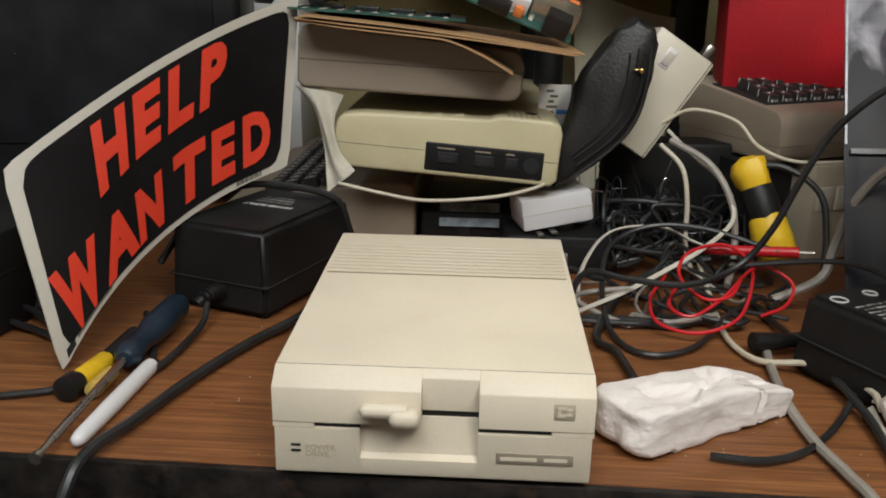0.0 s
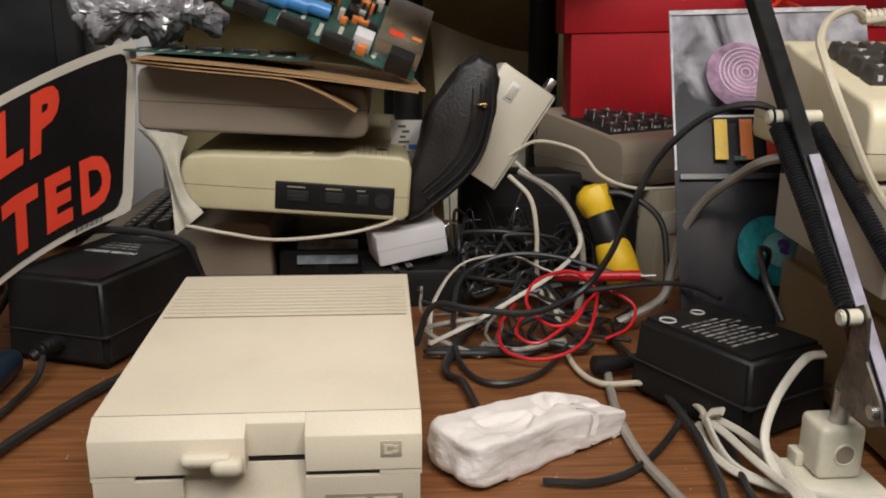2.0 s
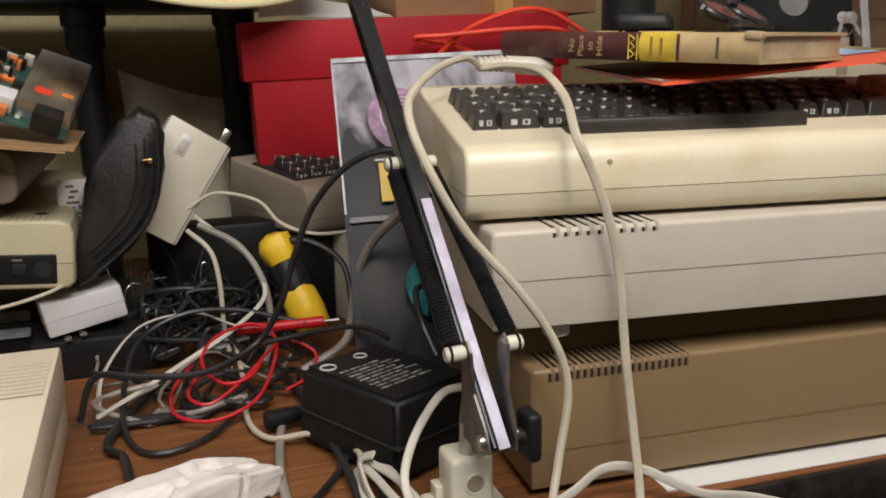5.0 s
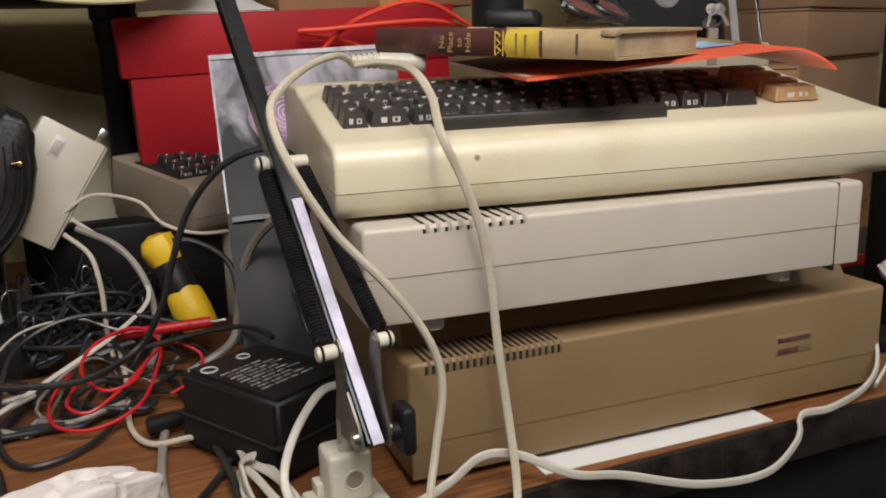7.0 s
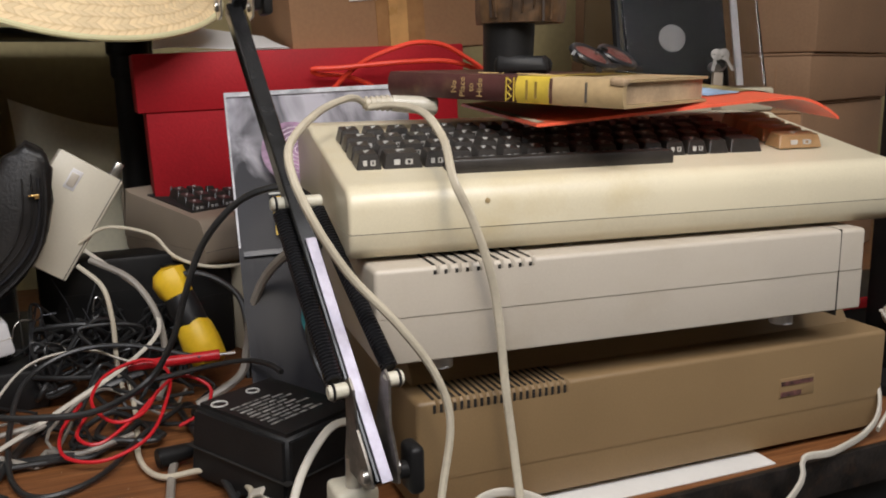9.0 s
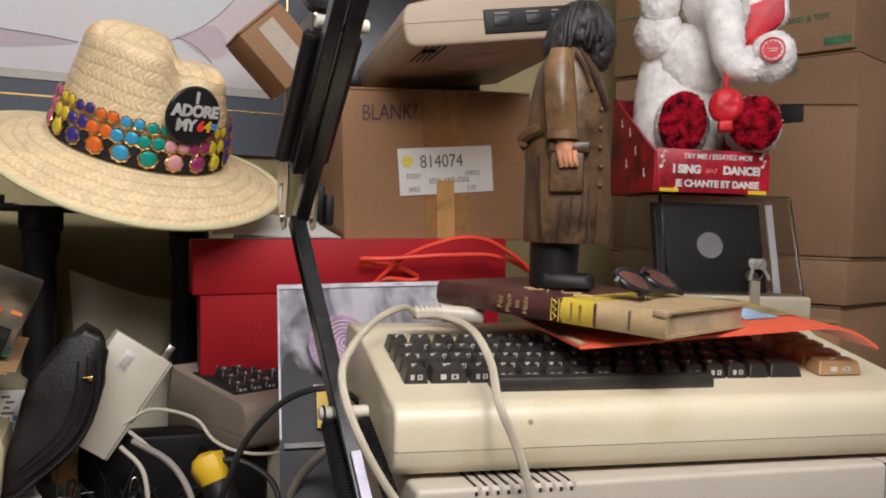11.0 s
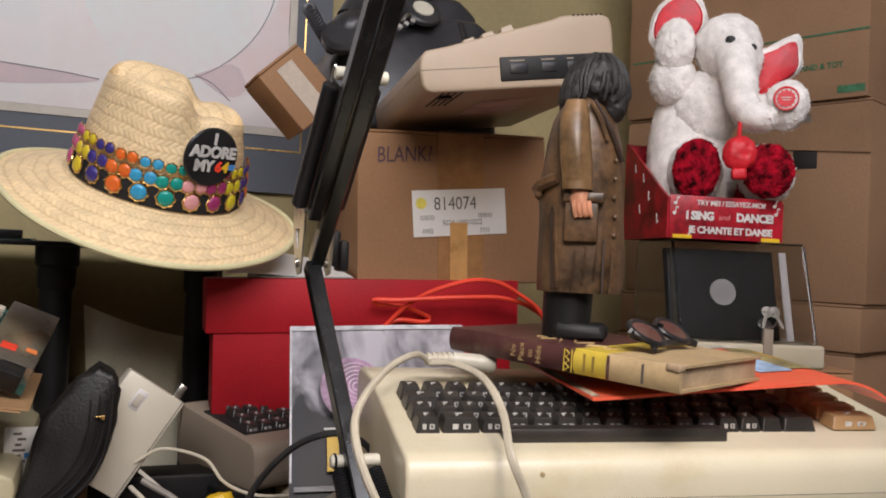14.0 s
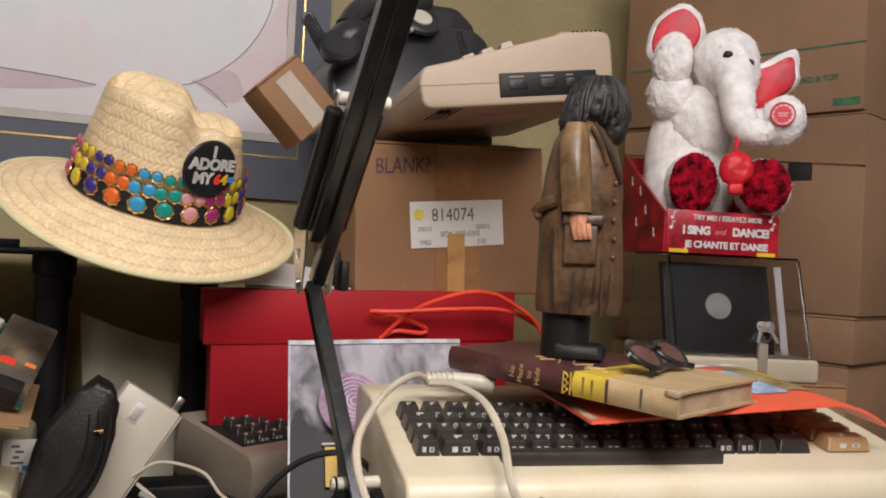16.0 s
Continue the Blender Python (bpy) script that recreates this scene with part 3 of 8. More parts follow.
def cable(name, pts, r, mat, label, category="cable", flatten=1.0, group=""):
    o = thing(name, Matrix.Identity(4), label, category, group)
    part("cord", tube(pts, r * 0.68 * (1.04 if flatten < 1 else 1), 14 if flatten < 1 else 8, 0.005, flatten), mat, o)
    return o


# ---- boxes behind the machines ----
carton(pose(0.495, 0.590, 0.0, 0, 0, 0), 0.38, 0.08, 0.1745, CARDPALE, "plain brown carton on the desk under a red box")
red_box(about(0.285, 0.557, 0.1745, ("Z", -2), ("Y", -1.6)), 0.405, 0.060, 0.1635, 0.066)
carton(pose(0.57, 0.715, 0.0), 0.31, 0.24, 0.337, CARDPALE, "plain brown carton standing on the desk")
CB = about(0.598, 0.5575, 0.3415, ("Z", -3.5), ("Y", -2.6))
blank_box = carton(CB, 0.262, 0.30, 0.200, CARD, "brown cardboard box with taped seam and white shipping label")
TAPE = surf("brown_packing_tape", (0.33, 0.17, 0.065), 0.22, var=0.12, big=20, fine=80, bump=0.35)
TAPE2 = surf("amber_tape_strip", (0.55, 0.30, 0.10), 0.3, var=0.15, big=30, fine=80, bump=0.35)
part("packing_tape", box(-0.023, -0.0012, 0.002, 0.040, 0.0008, 0.198), TAPE, blank_box, "shiny brown packing tape")
lab = part("shipping_label", box(-0.058, -0.0022, 0.072, 0.072, -0.0013, 0.133, 0.0003), WHITEP, blank_box, "white printed label")
at(lab, Matrix.Translation((0.007, 0, 0.092)) @ Matrix.Rotation(radians(-2.8), 4, "Y") @ Matrix.Translation((-0.007, 0, -0.100)))
for s, x, z, h in (("814074", 0.001, 0.1140, 0.0195), ("DSDD", -0.038, 0.0965, 0.0070), ("10/BX5", 0.042, 0.0975, 0.0070), ("5024-1000-0202", 0.010, 0.0890, 0.0082), ("0402", -0.038, 0.0790, 0.0074), ("2101", 0.041, 0.0780, 0.0074)):
    part("lettering", move(letters(s, h * 1.25, 0.0001, "CENTER", 0, 0), pose(x, -0.0024, z, 90) @ Matrix.Diagonal((0.82, 1, 1, 1))), PRINTG, lab)
part("yellow_dot", cyl((-0.046, -0.0026, 0.116), (-0.046, -0.002, 0.116), 0.0075, n=16), surf("yellow_dot", (0.75, 0.66, 0.10), 0.5, var=0.1, big=90), lab)
part("tape_strip", box(-0.007, -0.0030, 0.004, 0.017, -0.0024, 0.081), TAPE2, blank_box, "amber tape strip over the label")
part("lettering", move(letters("BLANK?", 0.0215, 0.0001, "CENTER", 0.12), pose(-0.0690, -0.0008, 0.168, 90) @ Matrix.Rotation(radians(3), 4, "Z") @ Matrix.Diagonal((1, 1.35, 1, 1))), surf("purple_marker", (0.10, 0.05, 0.07), 0.6, var=0.2, big=90), blank_box, "purple marker writing")
# loose papers between the red box and the carton, the upper one bent up at the back
for i, (x0, x1, lift, sag) in enumerate(((0.330, 0.462, 0.004, 0.0), (0.305, 0.4605, 0.040, 0.0045))):
    o = thing("paper_sheet", pose(0, 0, 0), ("loose white paper sheet on top of a red box", "white paper sheet bent up on top of a red box")[i], "paper")
    g = bmesh.new()
    bmesh.ops.create_grid(g, x_segments=16, y_segments=12, size=0.5)
    for v in g.verts:
        p, q = v.co.x + 0.5, v.co.y + 0.5
        rise = lift * q ** 1.2 * (1 - 0.55 * p) + sag * (1 - p) * (1 - q) * (0.6 + 0.5 * math.sin(p * 7.5))
        v.co = Vector((x0 + (x1 - x0) * p + 0.02 * q * (1 - p), 0.573 - 0.012 * p + 0.125 * q, 0.3392 + 0.0275 * (x0 + (x1 - x0) * p - 0.284) + 0.0012 * i + rise))
    ret = bmesh.ops.extrude_face_region(g, geom=list(g.faces))
    bmesh.ops.translate(g, vec=(0, 0, 0.0005), verts=[w for w in ret["geom"] if isinstance(w, bmesh.types.BMVert)])
    part("sheet", g, WHITEP, o)
cable("orange_cable", [(0.498, 0.545, 0.283), (0.520, 0.530, 0.310), (0.543, 0.515, 0.329), (0.577, 0.505, 0.343), (0.605, 0.500, 0.349), (0.637, 0.500, 0.346), (0.666, 0.500, 0.332), (0.691, 0.500, 0.316), (0.705, 0.500, 0.298)], 0.0044, CORDO, "orange-red cord looped over a red box", "cord")
cable("orange_cable", [(0.710, 0.510, 0.303), (0.680, 0.510, 0.319), (0.643, 0.510, 0.327), (0.587, 0.510, 0.326), (0.544, 0.515, 0.323), (0.508, 0.520, 0.320), (0.480, 0.530, 0.319), (0.488, 0.535, 0.313), (0.521, 0.535, 0.311), (0.558, 0.540, 0.298), (0.551, 0.540, 0.292), (0.516, 0.540, 0.294), (0.498, 0.545, 0.284)], 0.0044, CORDO, "orange-red cord looped over a red box", "cord")

# file cartons piled at the right
FR = about(1.205, 0.45, 0.0, ("Z", 22))
GREENINK = surf("green_ink", (0.05, 0.17, 0.08), 0.7, var=0.2, big=60)
ON_LEFT = Matrix(((0, 0, -1, 0), (-1, 0, 0, 0), (0, 1, 0, 0), (0, 0, 0, 1)))
for i, (z0, z1, dx, dy) in enumerate(((0.0, 0.262, 0.0, 0.012), (0.262, 0.334, -0.004, 0.004), (0.334, 0.642, 0.0, 0.0), (0.642, 0.98, -0.006, 0.006))):
    h = z1 - z0 - 0.001
    o = thing("storage_carton", FR @ pose(dx, dy, z0), "large brown storage carton in a tall pile", "box", "pile of storage cartons")
    part("body", box(0, 0, 0, 0.36, 0.42, h - 0.004, 0.004, 2), CARDPALE, o)
    part("flap", box(0.001, 0.0005, h - 0.004, 0.178, 0.4195, h, 0.0012, 1), CARDPALE, o)
    part("flap", box(0.181, 0.0005, h - 0.004, 0.359, 0.4195, h, 0.0012, 1), CARDPALE, o)
    if i == 2:
        part("hand_hole", box(-0.001, 0.079, 0.205, 0.004, 0.117, 0.234, 0.0008), DARKGAP, o, "dark hand hole")
        fl = prism([(-0.001, 0.225), (0.421, 0.262), (0.421, 0.300), (-0.001, 0.300)], 0.0022)
        part("side_flap", move(fl, Matrix.Translation((-0.0030, 0, 0))), CARDPALE, o)
        part("lettering", move(bars([(-0.02, 0, 0.012), (-0.004, 0, 0.010), (0.010, 0, 0.011)], 0.013, 0.0002), Matrix.Translation((-0.0034, 0.110, 0.283)) @ ON_LEFT), PRINTG, o)
    if i == 3:
        part("green_band", box(-0.0008, 0, 0.100, 0.0003, 0.41, 0.1030), GREENINK, o)
        part("lettering", move(letters("AND & TOY", 0.0119, 0.0001, "CENTER", 0, 0.0004), Matrix.Translation((-0.0008, 0.069, 0.052)) @ ON_LEFT), GREENINK, o)
        part("lettering", move(bars([(-0.02, 0, 0.04)], 0.011, 0.0002), Matrix.Translation((-0.0006, 0.024, 0.014)) @ ON_LEFT), GREENINK, o)
    if i in (0, 1):
        part("tape", box(-0.0006, 0.16, 0, 0.0004, 0.23, h - 0.006), CARD, o)
        part("crease", box(-0.0005, 0.05, h * 0.25, 0.0003, 0.0512, h * 0.75), CARD, o)

# ---- disk box, toy in its tray ----
DBM = about(0.888, 0.335, 0.262, ("Z", -16))
carton(about(0.890, 0.315, 0.0, ("Z", -16)), 0.24, 0.20, 0.262, CARD, "brown carton under a floppy disk box")
db = thing("disk_storage_box", DBM, "smoked plastic floppy disk box with keys in its lock", "disk box")
part("base", box(-0.090, -0.02, 0, 0.090, 0.17, 0.028, 0.004, 3), C64BEIGE, db)
SMOKE = glass_mat("smoked_acrylic", (0.80, 0.79, 0.78), 0.05, 1.4)
hood = prism([(-0.012, 0.028), (0.030, 0.150), (0.16, 0.150), (0.168, 0.028), (0.164, 0.028), (0.157, 0.147), (0.033, 0.147), (-0.008, 0.028)], 0.166, 0.0)
part("hood", move(hood, Matrix.Translation((-0.083, 0, 0))), SMOKE, db, "smoked transparent hood")
sl = part("side_panel", move(prism([(-0.008, 0.029), (0.031, 0.147), (0.158, 0.147), (0.164, 0.029)], 0.003), Matrix.Translation((-0.086, 0, 0))), SMOKE, db)
sl = part("side_panel", move(prism([(-0.008, 0.029), (0.031, 0.147), (0.158, 0.147), (0.164, 0.029)], 0.003), Matrix.Translation((0.083, 0, 0))), SMOKE, db)
for k in range(3):
    s = part("floppy_disk", box(-0.068, -0.0005, 0, 0.068, 0.0009, 0.112), BLACKPL, db, "black floppy disk")
    at(s, about(-0.020, 0.012 + 0.006 * k, 0.030, ("X", -16)))
    if k == 0:
        part("hub_ring", cyl((0.0, -0.0022, 0.058), (0.0, -0.0006, 0.058), 0.0165, n=28), surf("pale_hub", (0.42, 0.41, 0.40), 0.4, var=0.06, big=60), s)
at(part("divider", box(0.055, -0.001, 0, 0.064, 0.001, 0.112), WHITEPL, db, "white plastic divider"), about(0, 0.008, 0.030, ("X", -16)))
NICKEL = surf("nickel_plate", (0.36, 0.33, 0.29), 0.3, metal=0.7, var=0.1, big=60)
part("lock", cyl((0.018, -0.016, 0.050), (0.018, -0.004, 0.052), 0.006, n=18), STEEL, db)
part("latch_tab", box(0.012, -0.0215, 0.004, 0.024, -0.0150, 0.046, 0.001), TAUPE, db)
for a in (-20, 25):
    kk = part("key_blade", join(lathe([(0.0005, 0.0), (0.011, 0.0004), (0.011, 0.0020), (0.0005, 0.0024)], 20), box(-0.003, 0.009, 0.0004, 0.003, 0.034, 0.0020)), NICKEL, db, "small steel key")
    at(kk, about(0.018 + a * 0.0002, -0.022, 0.066, ("X", 74), ("Z", 180 + a)) @ Matrix.Scale(0.62, 4))
part("key_ring", tube([(0.018 + 0.008 * math.cos(t / 16 * 2 * math.pi), -0.023, 0.056 + 0.008 * math.sin(t / 16 * 2 * math.pi)) for t in range(17)], 0.0009, 6), STEEL, db)

TR = about(0.869, 0.357, 0.412, ("Z", -13.4))
REDGL = surf("red_glossy_print", (0.42, 0.010, 0.022), 0.35, var=0.35, big=26, fine=150, bump=0.05)
tray = thing("display_tray", TR, "red printed display tray with white lettering, on a disk box", "display tray")
part("bottom", box(-0.072, 0, 0, 0.072, 0.15, 0.004), REDGL, tray)
part("front_panel", box(-0.072, -0.002, 0, 0.072, 0.001, 0.052, 0.0006), REDGL, tray)
for s in (-1, 1):
    part("side_panel", move(prism([(0.0, 0.0), (0.15, 0.0), (0.15, 0.132), (0.145, 0.132), (0.0, 0.048)], 0.003), Matrix.Translation((s * 0.0735 - 0.0015, 0, 0))), REDGL, tray)
part("back_panel", box(-0.072, 0.148, 0, 0.072, 0.151, 0.131), REDGL, tray)
for s, z, h, b in (("TRY ME! / ESSAYEZ-MOI!", 0.0435, 0.0118, 0.0002), ("JE CHANTE ET DANSE", 0.0105, 0.0155, 0.0005)):
    part("lettering", move(letters(s, h * 0.74, 0.0002, "CENTER", 0, b, 0.95), pose(0.006, -0.0026, z, 90)), PRINTW, tray)
part("lettering", move(letters("I SING", 0.0137, 0.0002, "CENTER", 0, 0.0007, 0.95), pose(-0.034, -0.0026, 0.0275, 90)), PRINTW, tray)
part("lettering", move(letters("and", 0.010, 0.0002, "CENTER", 0.2, 0.0), pose(-0.003, -0.0026, 0.0270, 90)), surf("pink_print", (0.75, 0.25, 0.25), 0.5), tray)
part("lettering", move(letters("DANCE!", 0.0137, 0.0002, "CENTER", 0, 0.0007, 0.95), pose(0.037, -0.0026, 0.0275, 90)), PRINTW, tray)
for x, z in ((-0.066, 0.042), (-0.067, 0.030), (0.062, 0.044), (0.064, 0.034)):
    part("music_note", join(cyl((x, -0.0028, z), (x, -0.002, z), 0.0022, n=10), box(x + 0.0015, -0.0028, z, x + 0.0024, -0.002, z + 0.008), box(x + 0.0015, -0.0028, z + 0.006, x + 0.005, -0.002, z + 0.008)), PRINTW, tray)
for y, z in ((0.03, 0.02), (0.06, 0.05), (0.09, 0.035), (0.11, 0.09), (0.08, 0.075)):
    part("music_note", join(cyl((-0.0758, y, z), (-0.0748, y, z), 0.0022, n=10), box(-0.0758, y + 0.0015, z, -0.0748, y + 0.0024, z + 0.010)), PRINTW, tray)
for x in (-0.068, 0.046):
    part("yellow_sticker", box(x, -0.0028, 0.0, x + 0.024, -0.0021, 0.0045), YELLOW, tray)

FUR = surf("white_plush_fur", (0.86, 0.82, 0.78), 0.9, var=0.10, big=60, fine=420, bump=1.0, spec=0.15)
SATIN = surf("red_satin", (0.62, 0.014, 0.024), 0.46, var=0.15, big=40, fine=300, bump=0.25)
REDFUR = surf("dark_red_plush", (0.33, 0.004, 0.016), 0.9, var=0.5, big=90, fine=350, bump=1.0, spec=0.1)


def tufts(bm, share, length, seed):
    """Short pile: thin spikes standing from a share of the points, leaning each its own way."""
    rr = random.Random(seed)
    bm.normal_update()
    spots = [(v.co.copy(), v.normal.copy()) for v in bm.verts if rr.random() < share]
    for c, n_ in spots:
        side = n_.orthogonal().normalized()
        side = (Matrix.Rotation(rr.uniform(0, 6.28), 3, n_) @ side)
        other = n_.cross(side)
        tip = c + n_ * length * rr.uniform(0.5, 1.0) + side * length * rr.uniform(0.2, 0.9)
        w = length * 0.22
        a, b, d = bm.verts.new(c + other * w), bm.verts.new(c - other * w), bm.verts.new(c - side * w)
        t = bm.verts.new(tip)
        for f in ((a, b, t), (b, d, t), (d, a, t)):
            bm.faces.new(f)
    return bm


def fur(c, rx, ry, rz, rot=(0, 0, 0), mat=None, amt=0.0012, n=5, sc=110, pile=0.0030):
    b = lump(lump(ball(c, rx, ry, rz, rot, n), amt, sc, c[0] * 9), amt * 0.8, sc * 2.6, 4)
    return (tufts(b, 0.16, pile, int((c[0] + c[2]) * 1e4)), mat or FUR)


def ear_sheet(outline, y, thick, mat, n=40):
    """A soft flat ear from a closed outline of (x, z) corners."""
    P = [Vector((x, 0, z)) for x, z in outline]
    m_ = len(P)
    ring = []
    for k in range(n):
        t = k / n * m_
        i, f = int(t), t - int(t)
        a, b, c, d = P[(i - 1) % m_], P[i % m_], P[(i + 1) % m_], P[(i + 2) % m_]
        ring.append(0.5 * (2 * b + (c - a) * f + (2 * a - 5 * b + 4 * c - d) * f * f + (3 * b - a - 3 * c + d) * f ** 3))
    mid = sum(ring, Vector()) / n
    bm = bmesh.new()
    loops_ = []
    for sc_, off in ((0.0, 1.0), (0.55, 0.95), (0.88, 0.7), (1.0, 0.0), (0.88, -0.7), (0.55, -0.95), (0.0, -1.0)):
        loops_.append([bm.verts.new((mid + (q - mid) * max(sc_, 0.002)) + Vector((0, y - off * thick, 0))) for q in ring])
    for a, b in zip(loops_, loops_[1:]):
        for k in range(n):
            bm.faces.new((a[k], a[(k + 1) % n], b[(k + 1) % n], b[k]))
    bmesh.ops.recalc_face_normals(bm, faces=bm.faces)
    return bm, mat


def shrunk(outline, f, dx=0.0, dz=0.0):
    cx, cz = sum(p[0] for p in outline) / len(outline), sum(p[1] for p in outline) / len(outline)
    return [(cx + (x - cx) * f + dx, cz + (z - cz) * f + dz) for x, z in outline]


trunk = tube([(0.010, 0.022, 0.228), (0.0130, 0.004, 0.208), (0.0160, -0.006, 0.184), (0.0185, -0.012, 0.163), (0.0280, -0.016, 0.147), (0.0460, -0.014, 0.1435)], 0.0225, 24, 0.002, taper=lambda t: 1.15 - 0.42 * t if t < 0.97 else 0.45)
EARL = [(-0.070, 0.240), (-0.097, 0.262), (-0.092, 0.300), (-0.072, 0.322), (-0.047, 0.330), (-0.028, 0.312), (-0.022, 0.286), (-0.040, 0.255)]
EARR = [(0.036, 0.236), (0.058, 0.249), (0.088, 0.262), (0.0945, 0.240), (0.0925, 0.216), (0.066, 0.194), (0.040, 0.174), (0.034, 0.205)]
pieces = [fur((-0.040, 0.080, 0.112), 0.053, 0.050, 0.104), fur((-0.036, 0.068, 0.074), 0.058, 0.052, 0.068), fur((-0.024, 0.066, 0.165), 0.044, 0.044, 0.055),
          fur((0.003, 0.050, 0.246), 0.0425, 0.044, 0.0420), fur((0.012, 0.036, 0.226), 0.034, 0.036, 0.034),
          (tufts(lump(trunk, 0.0012, 110), 0.35, 0.0026, 9), FUR), fur((0.0455, -0.014, 0.1435), 0.0135, 0.0150, 0.0150),
          fur((-0.0630, 0.040, 0.2440), 0.0255, 0.026, 0.0385, (0, 4, 0)), fur((-0.0640, 0.052, 0.2040), 0.030, 0.030, 0.036),
          fur((0.046, 0.034, 0.158), 0.036, 0.024, 0.024, (0, -8, 0)), fur((0.0735, 0.024, 0.1655), 0.0275, 0.024, 0.0315, (0, 10, 0)),
          fur((-0.0325, 0.020, 0.080), 0.0335, 0.030, 0.0435, (0, 3, 0)), fur((0.0520, 0.020, 0.079), 0.0345, 0.030, 0.0375, (0, -4, 0)),
          fur((-0.0320, -0.004, 0.0815), 0.0285, 0.012, 0.0380, (0, 3, 0), REDFUR, 0.0016, 5, 130), fur((0.0525, -0.004, 0.0805), 0.0300, 0.012, 0.0330, (0, -4, 0), REDFUR, 0.0016, 5, 130)]
rim_l, _ = ear_sheet(EARL, 0.074, 0.009, FUR)
rim_r, _ = ear_sheet(EARR, 0.050, 0.008, FUR)
pieces += [(tufts(lump(rim_l, 0.0012, 110), 0.5, 0.003, 3), FUR), ear_sheet(shrunk(EARL, 0.86, 0.0, -0.001), 0.0695, 0.0080, SATIN),
           (tufts(lump(rim_r, 0.0012, 110), 0.5, 0.003, 5), FUR), ear_sheet(shrunk(EARR, 0.84, 0.0, -0.003), 0.0460, 0.0075, SATIN)]
for x, y, z in ((0.0028, 0.0040, 0.2440), (0.0290, 0.0100, 0.2350)):
    pieces.append((ball((x, y, z), 0.0062, 0.0050, 0.0054, (0, 0, 0), 3), BLACKGL))
star = lathe([(0.0105, 0.0), (0.0105, 0.0010), (0.001, 0.0012)], 24)
for v in star.verts:
    q_ = math.atan2(v.co.y, v.co.x)
    v.co.x, v.co.y = v.co.x * (1 + 0.10 * math.cos(12 * q_)), v.co.y * (1 + 0.10 * math.cos(12 * q_))
pieces += [(lump(ball((0.0170, -0.024, 0.0985), 0.0195, 0.012, 0.0215, (0, 14, 0), 4), 0.0024, 60), SATIN), (lump(box(0.0080, -0.032, 0.066, 0.0260, -0.020, 0.0800, 0.004, 3), 0.002, 90), SATIN), (tube([(0.0155, -0.024, 0.112), (0.0155, -0.024, 0.126), (0.0165, -0.022, 0.142)], 0.0028), SATIN),
           (cyl((0.0695, -0.0045, 0.1690), (0.0705, 0.006, 0.1690), 0.0145, 0.0150, 28), PRINTW), (tube([(0.0695 + 0.0137 * math.cos(k / 28 * 2 * math.pi), -0.0048, 0.1690 + 0.0137 * math.sin(k / 28 * 2 * math.pi)) for k in range(29)], 0.0014, 6, raw=True), SATIN), (move(star, about(0.0695, -0.0046, 0.1690, ("X", 90))), SATIN), (box(0.0635, -0.0064, 0.1695, 0.0755, -0.0056, 0.1705), PRINTW), (box(0.0650, -0.0064, 0.1665, 0.0740, -0.0056, 0.1675), PRINTW)]
multi("plush_elephant", pieces, TR @ pose(0.002, 0.078, 0.006, 0, 0, -22) @ Matrix.Translation((0.023, -0.060, 0)), "white fluffy toy elephant with red satin ears and feet", "plush toy")

# ---- book, magazine, sunglasses, figure ----
MAGR = surf("orange_red_cover", (0.80, 0.105, 0.055), 0.33, var=0.2, big=14, fine=120, bump=0.05, col2=(0.74, 0.14, 0.06))
mag = thing("magazine", about(0.5065, 0.0570, 0.2728, ("Z", -8.2)), "curled orange-red magazine lying across the keys", "magazine")


def mag_pt(x, y):
    """The sagging sheet: high towards its free end, which curls down."""
    rise = 0.0160 * math.sin(min(1.0, x / 0.86) * math.pi / 2) ** 2
    curl = 0.019 * max(0.0, (x - 0.80) / 0.20) ** 2.0
    return Vector((0.262 * x - 0.012 * max(0, x - 0.8) - 0.004 * y, 0.165 * y, rise - curl * (1 - 0.25 * y) + 0.010 * y + 0.0015 * math.sin(7 * x)))


g = bmesh.new()
bmesh.ops.create_grid(g, x_segments=44, y_segments=10, size=0.5)
for v in g.verts:
    v.co = mag_pt(v.co.x + 0.5, v.co.y + 0.5)
ret = bmesh.ops.extrude_face_region(g, geom=list(g.faces))
bmesh.ops.translate(g, vec=(0, 0, 0.0022), verts=[q for q in ret["geom"] if isinstance(q, bmesh.types.BMVert)])
bmesh.ops.recalc_face_normals(g, faces=g.faces)
magm = part("cover", g, MAGR, mag)


def mag_patch(x0, y0, x1, y1, up, n=8):
    b = bmesh.new()
    q_ = [[b.verts.new(mag_pt(x0 + (x1 - x0) * i / n, y0 + (y1 - y0) * j / n) + Vector((0, 0, up))) for j in range(n + 1)] for i in range(n + 1)]
    for i in range(n):
        for j in range(n):
            b.faces.new((q_[i][j], q_[i + 1][j], q_[i + 1][j + 1], q_[i][j + 1]))
    return b


for nm, box_, c in (("cover_picture", (0.64, 0.26, 0.76, 0.80), (0.40, 0.56, 0.78)), ("cover_picture", (0.76, 0.30, 0.90, 0.90), (0.40, 0.34, 0.15)), ("cover_picture", (0.83, 0.56, 0.93, 0.80), (0.85, 0.50, 0.06)), ("cover_border", (0.62, 0.93, 0.995, 0.99), (0.74, 0.70, 0.62)), ("cover_border", (0.005, 0.02, 0.03, 0.97), (0.62, 0.52, 0.38))):
    part(nm, mag_patch(*box_, 0.0027 if nm == "cover_border" else 0.0025 + 0.0001 * int(box_[0] * 10)), surf("cover_print", c, 0.4, var=0.3, big=40), magm)

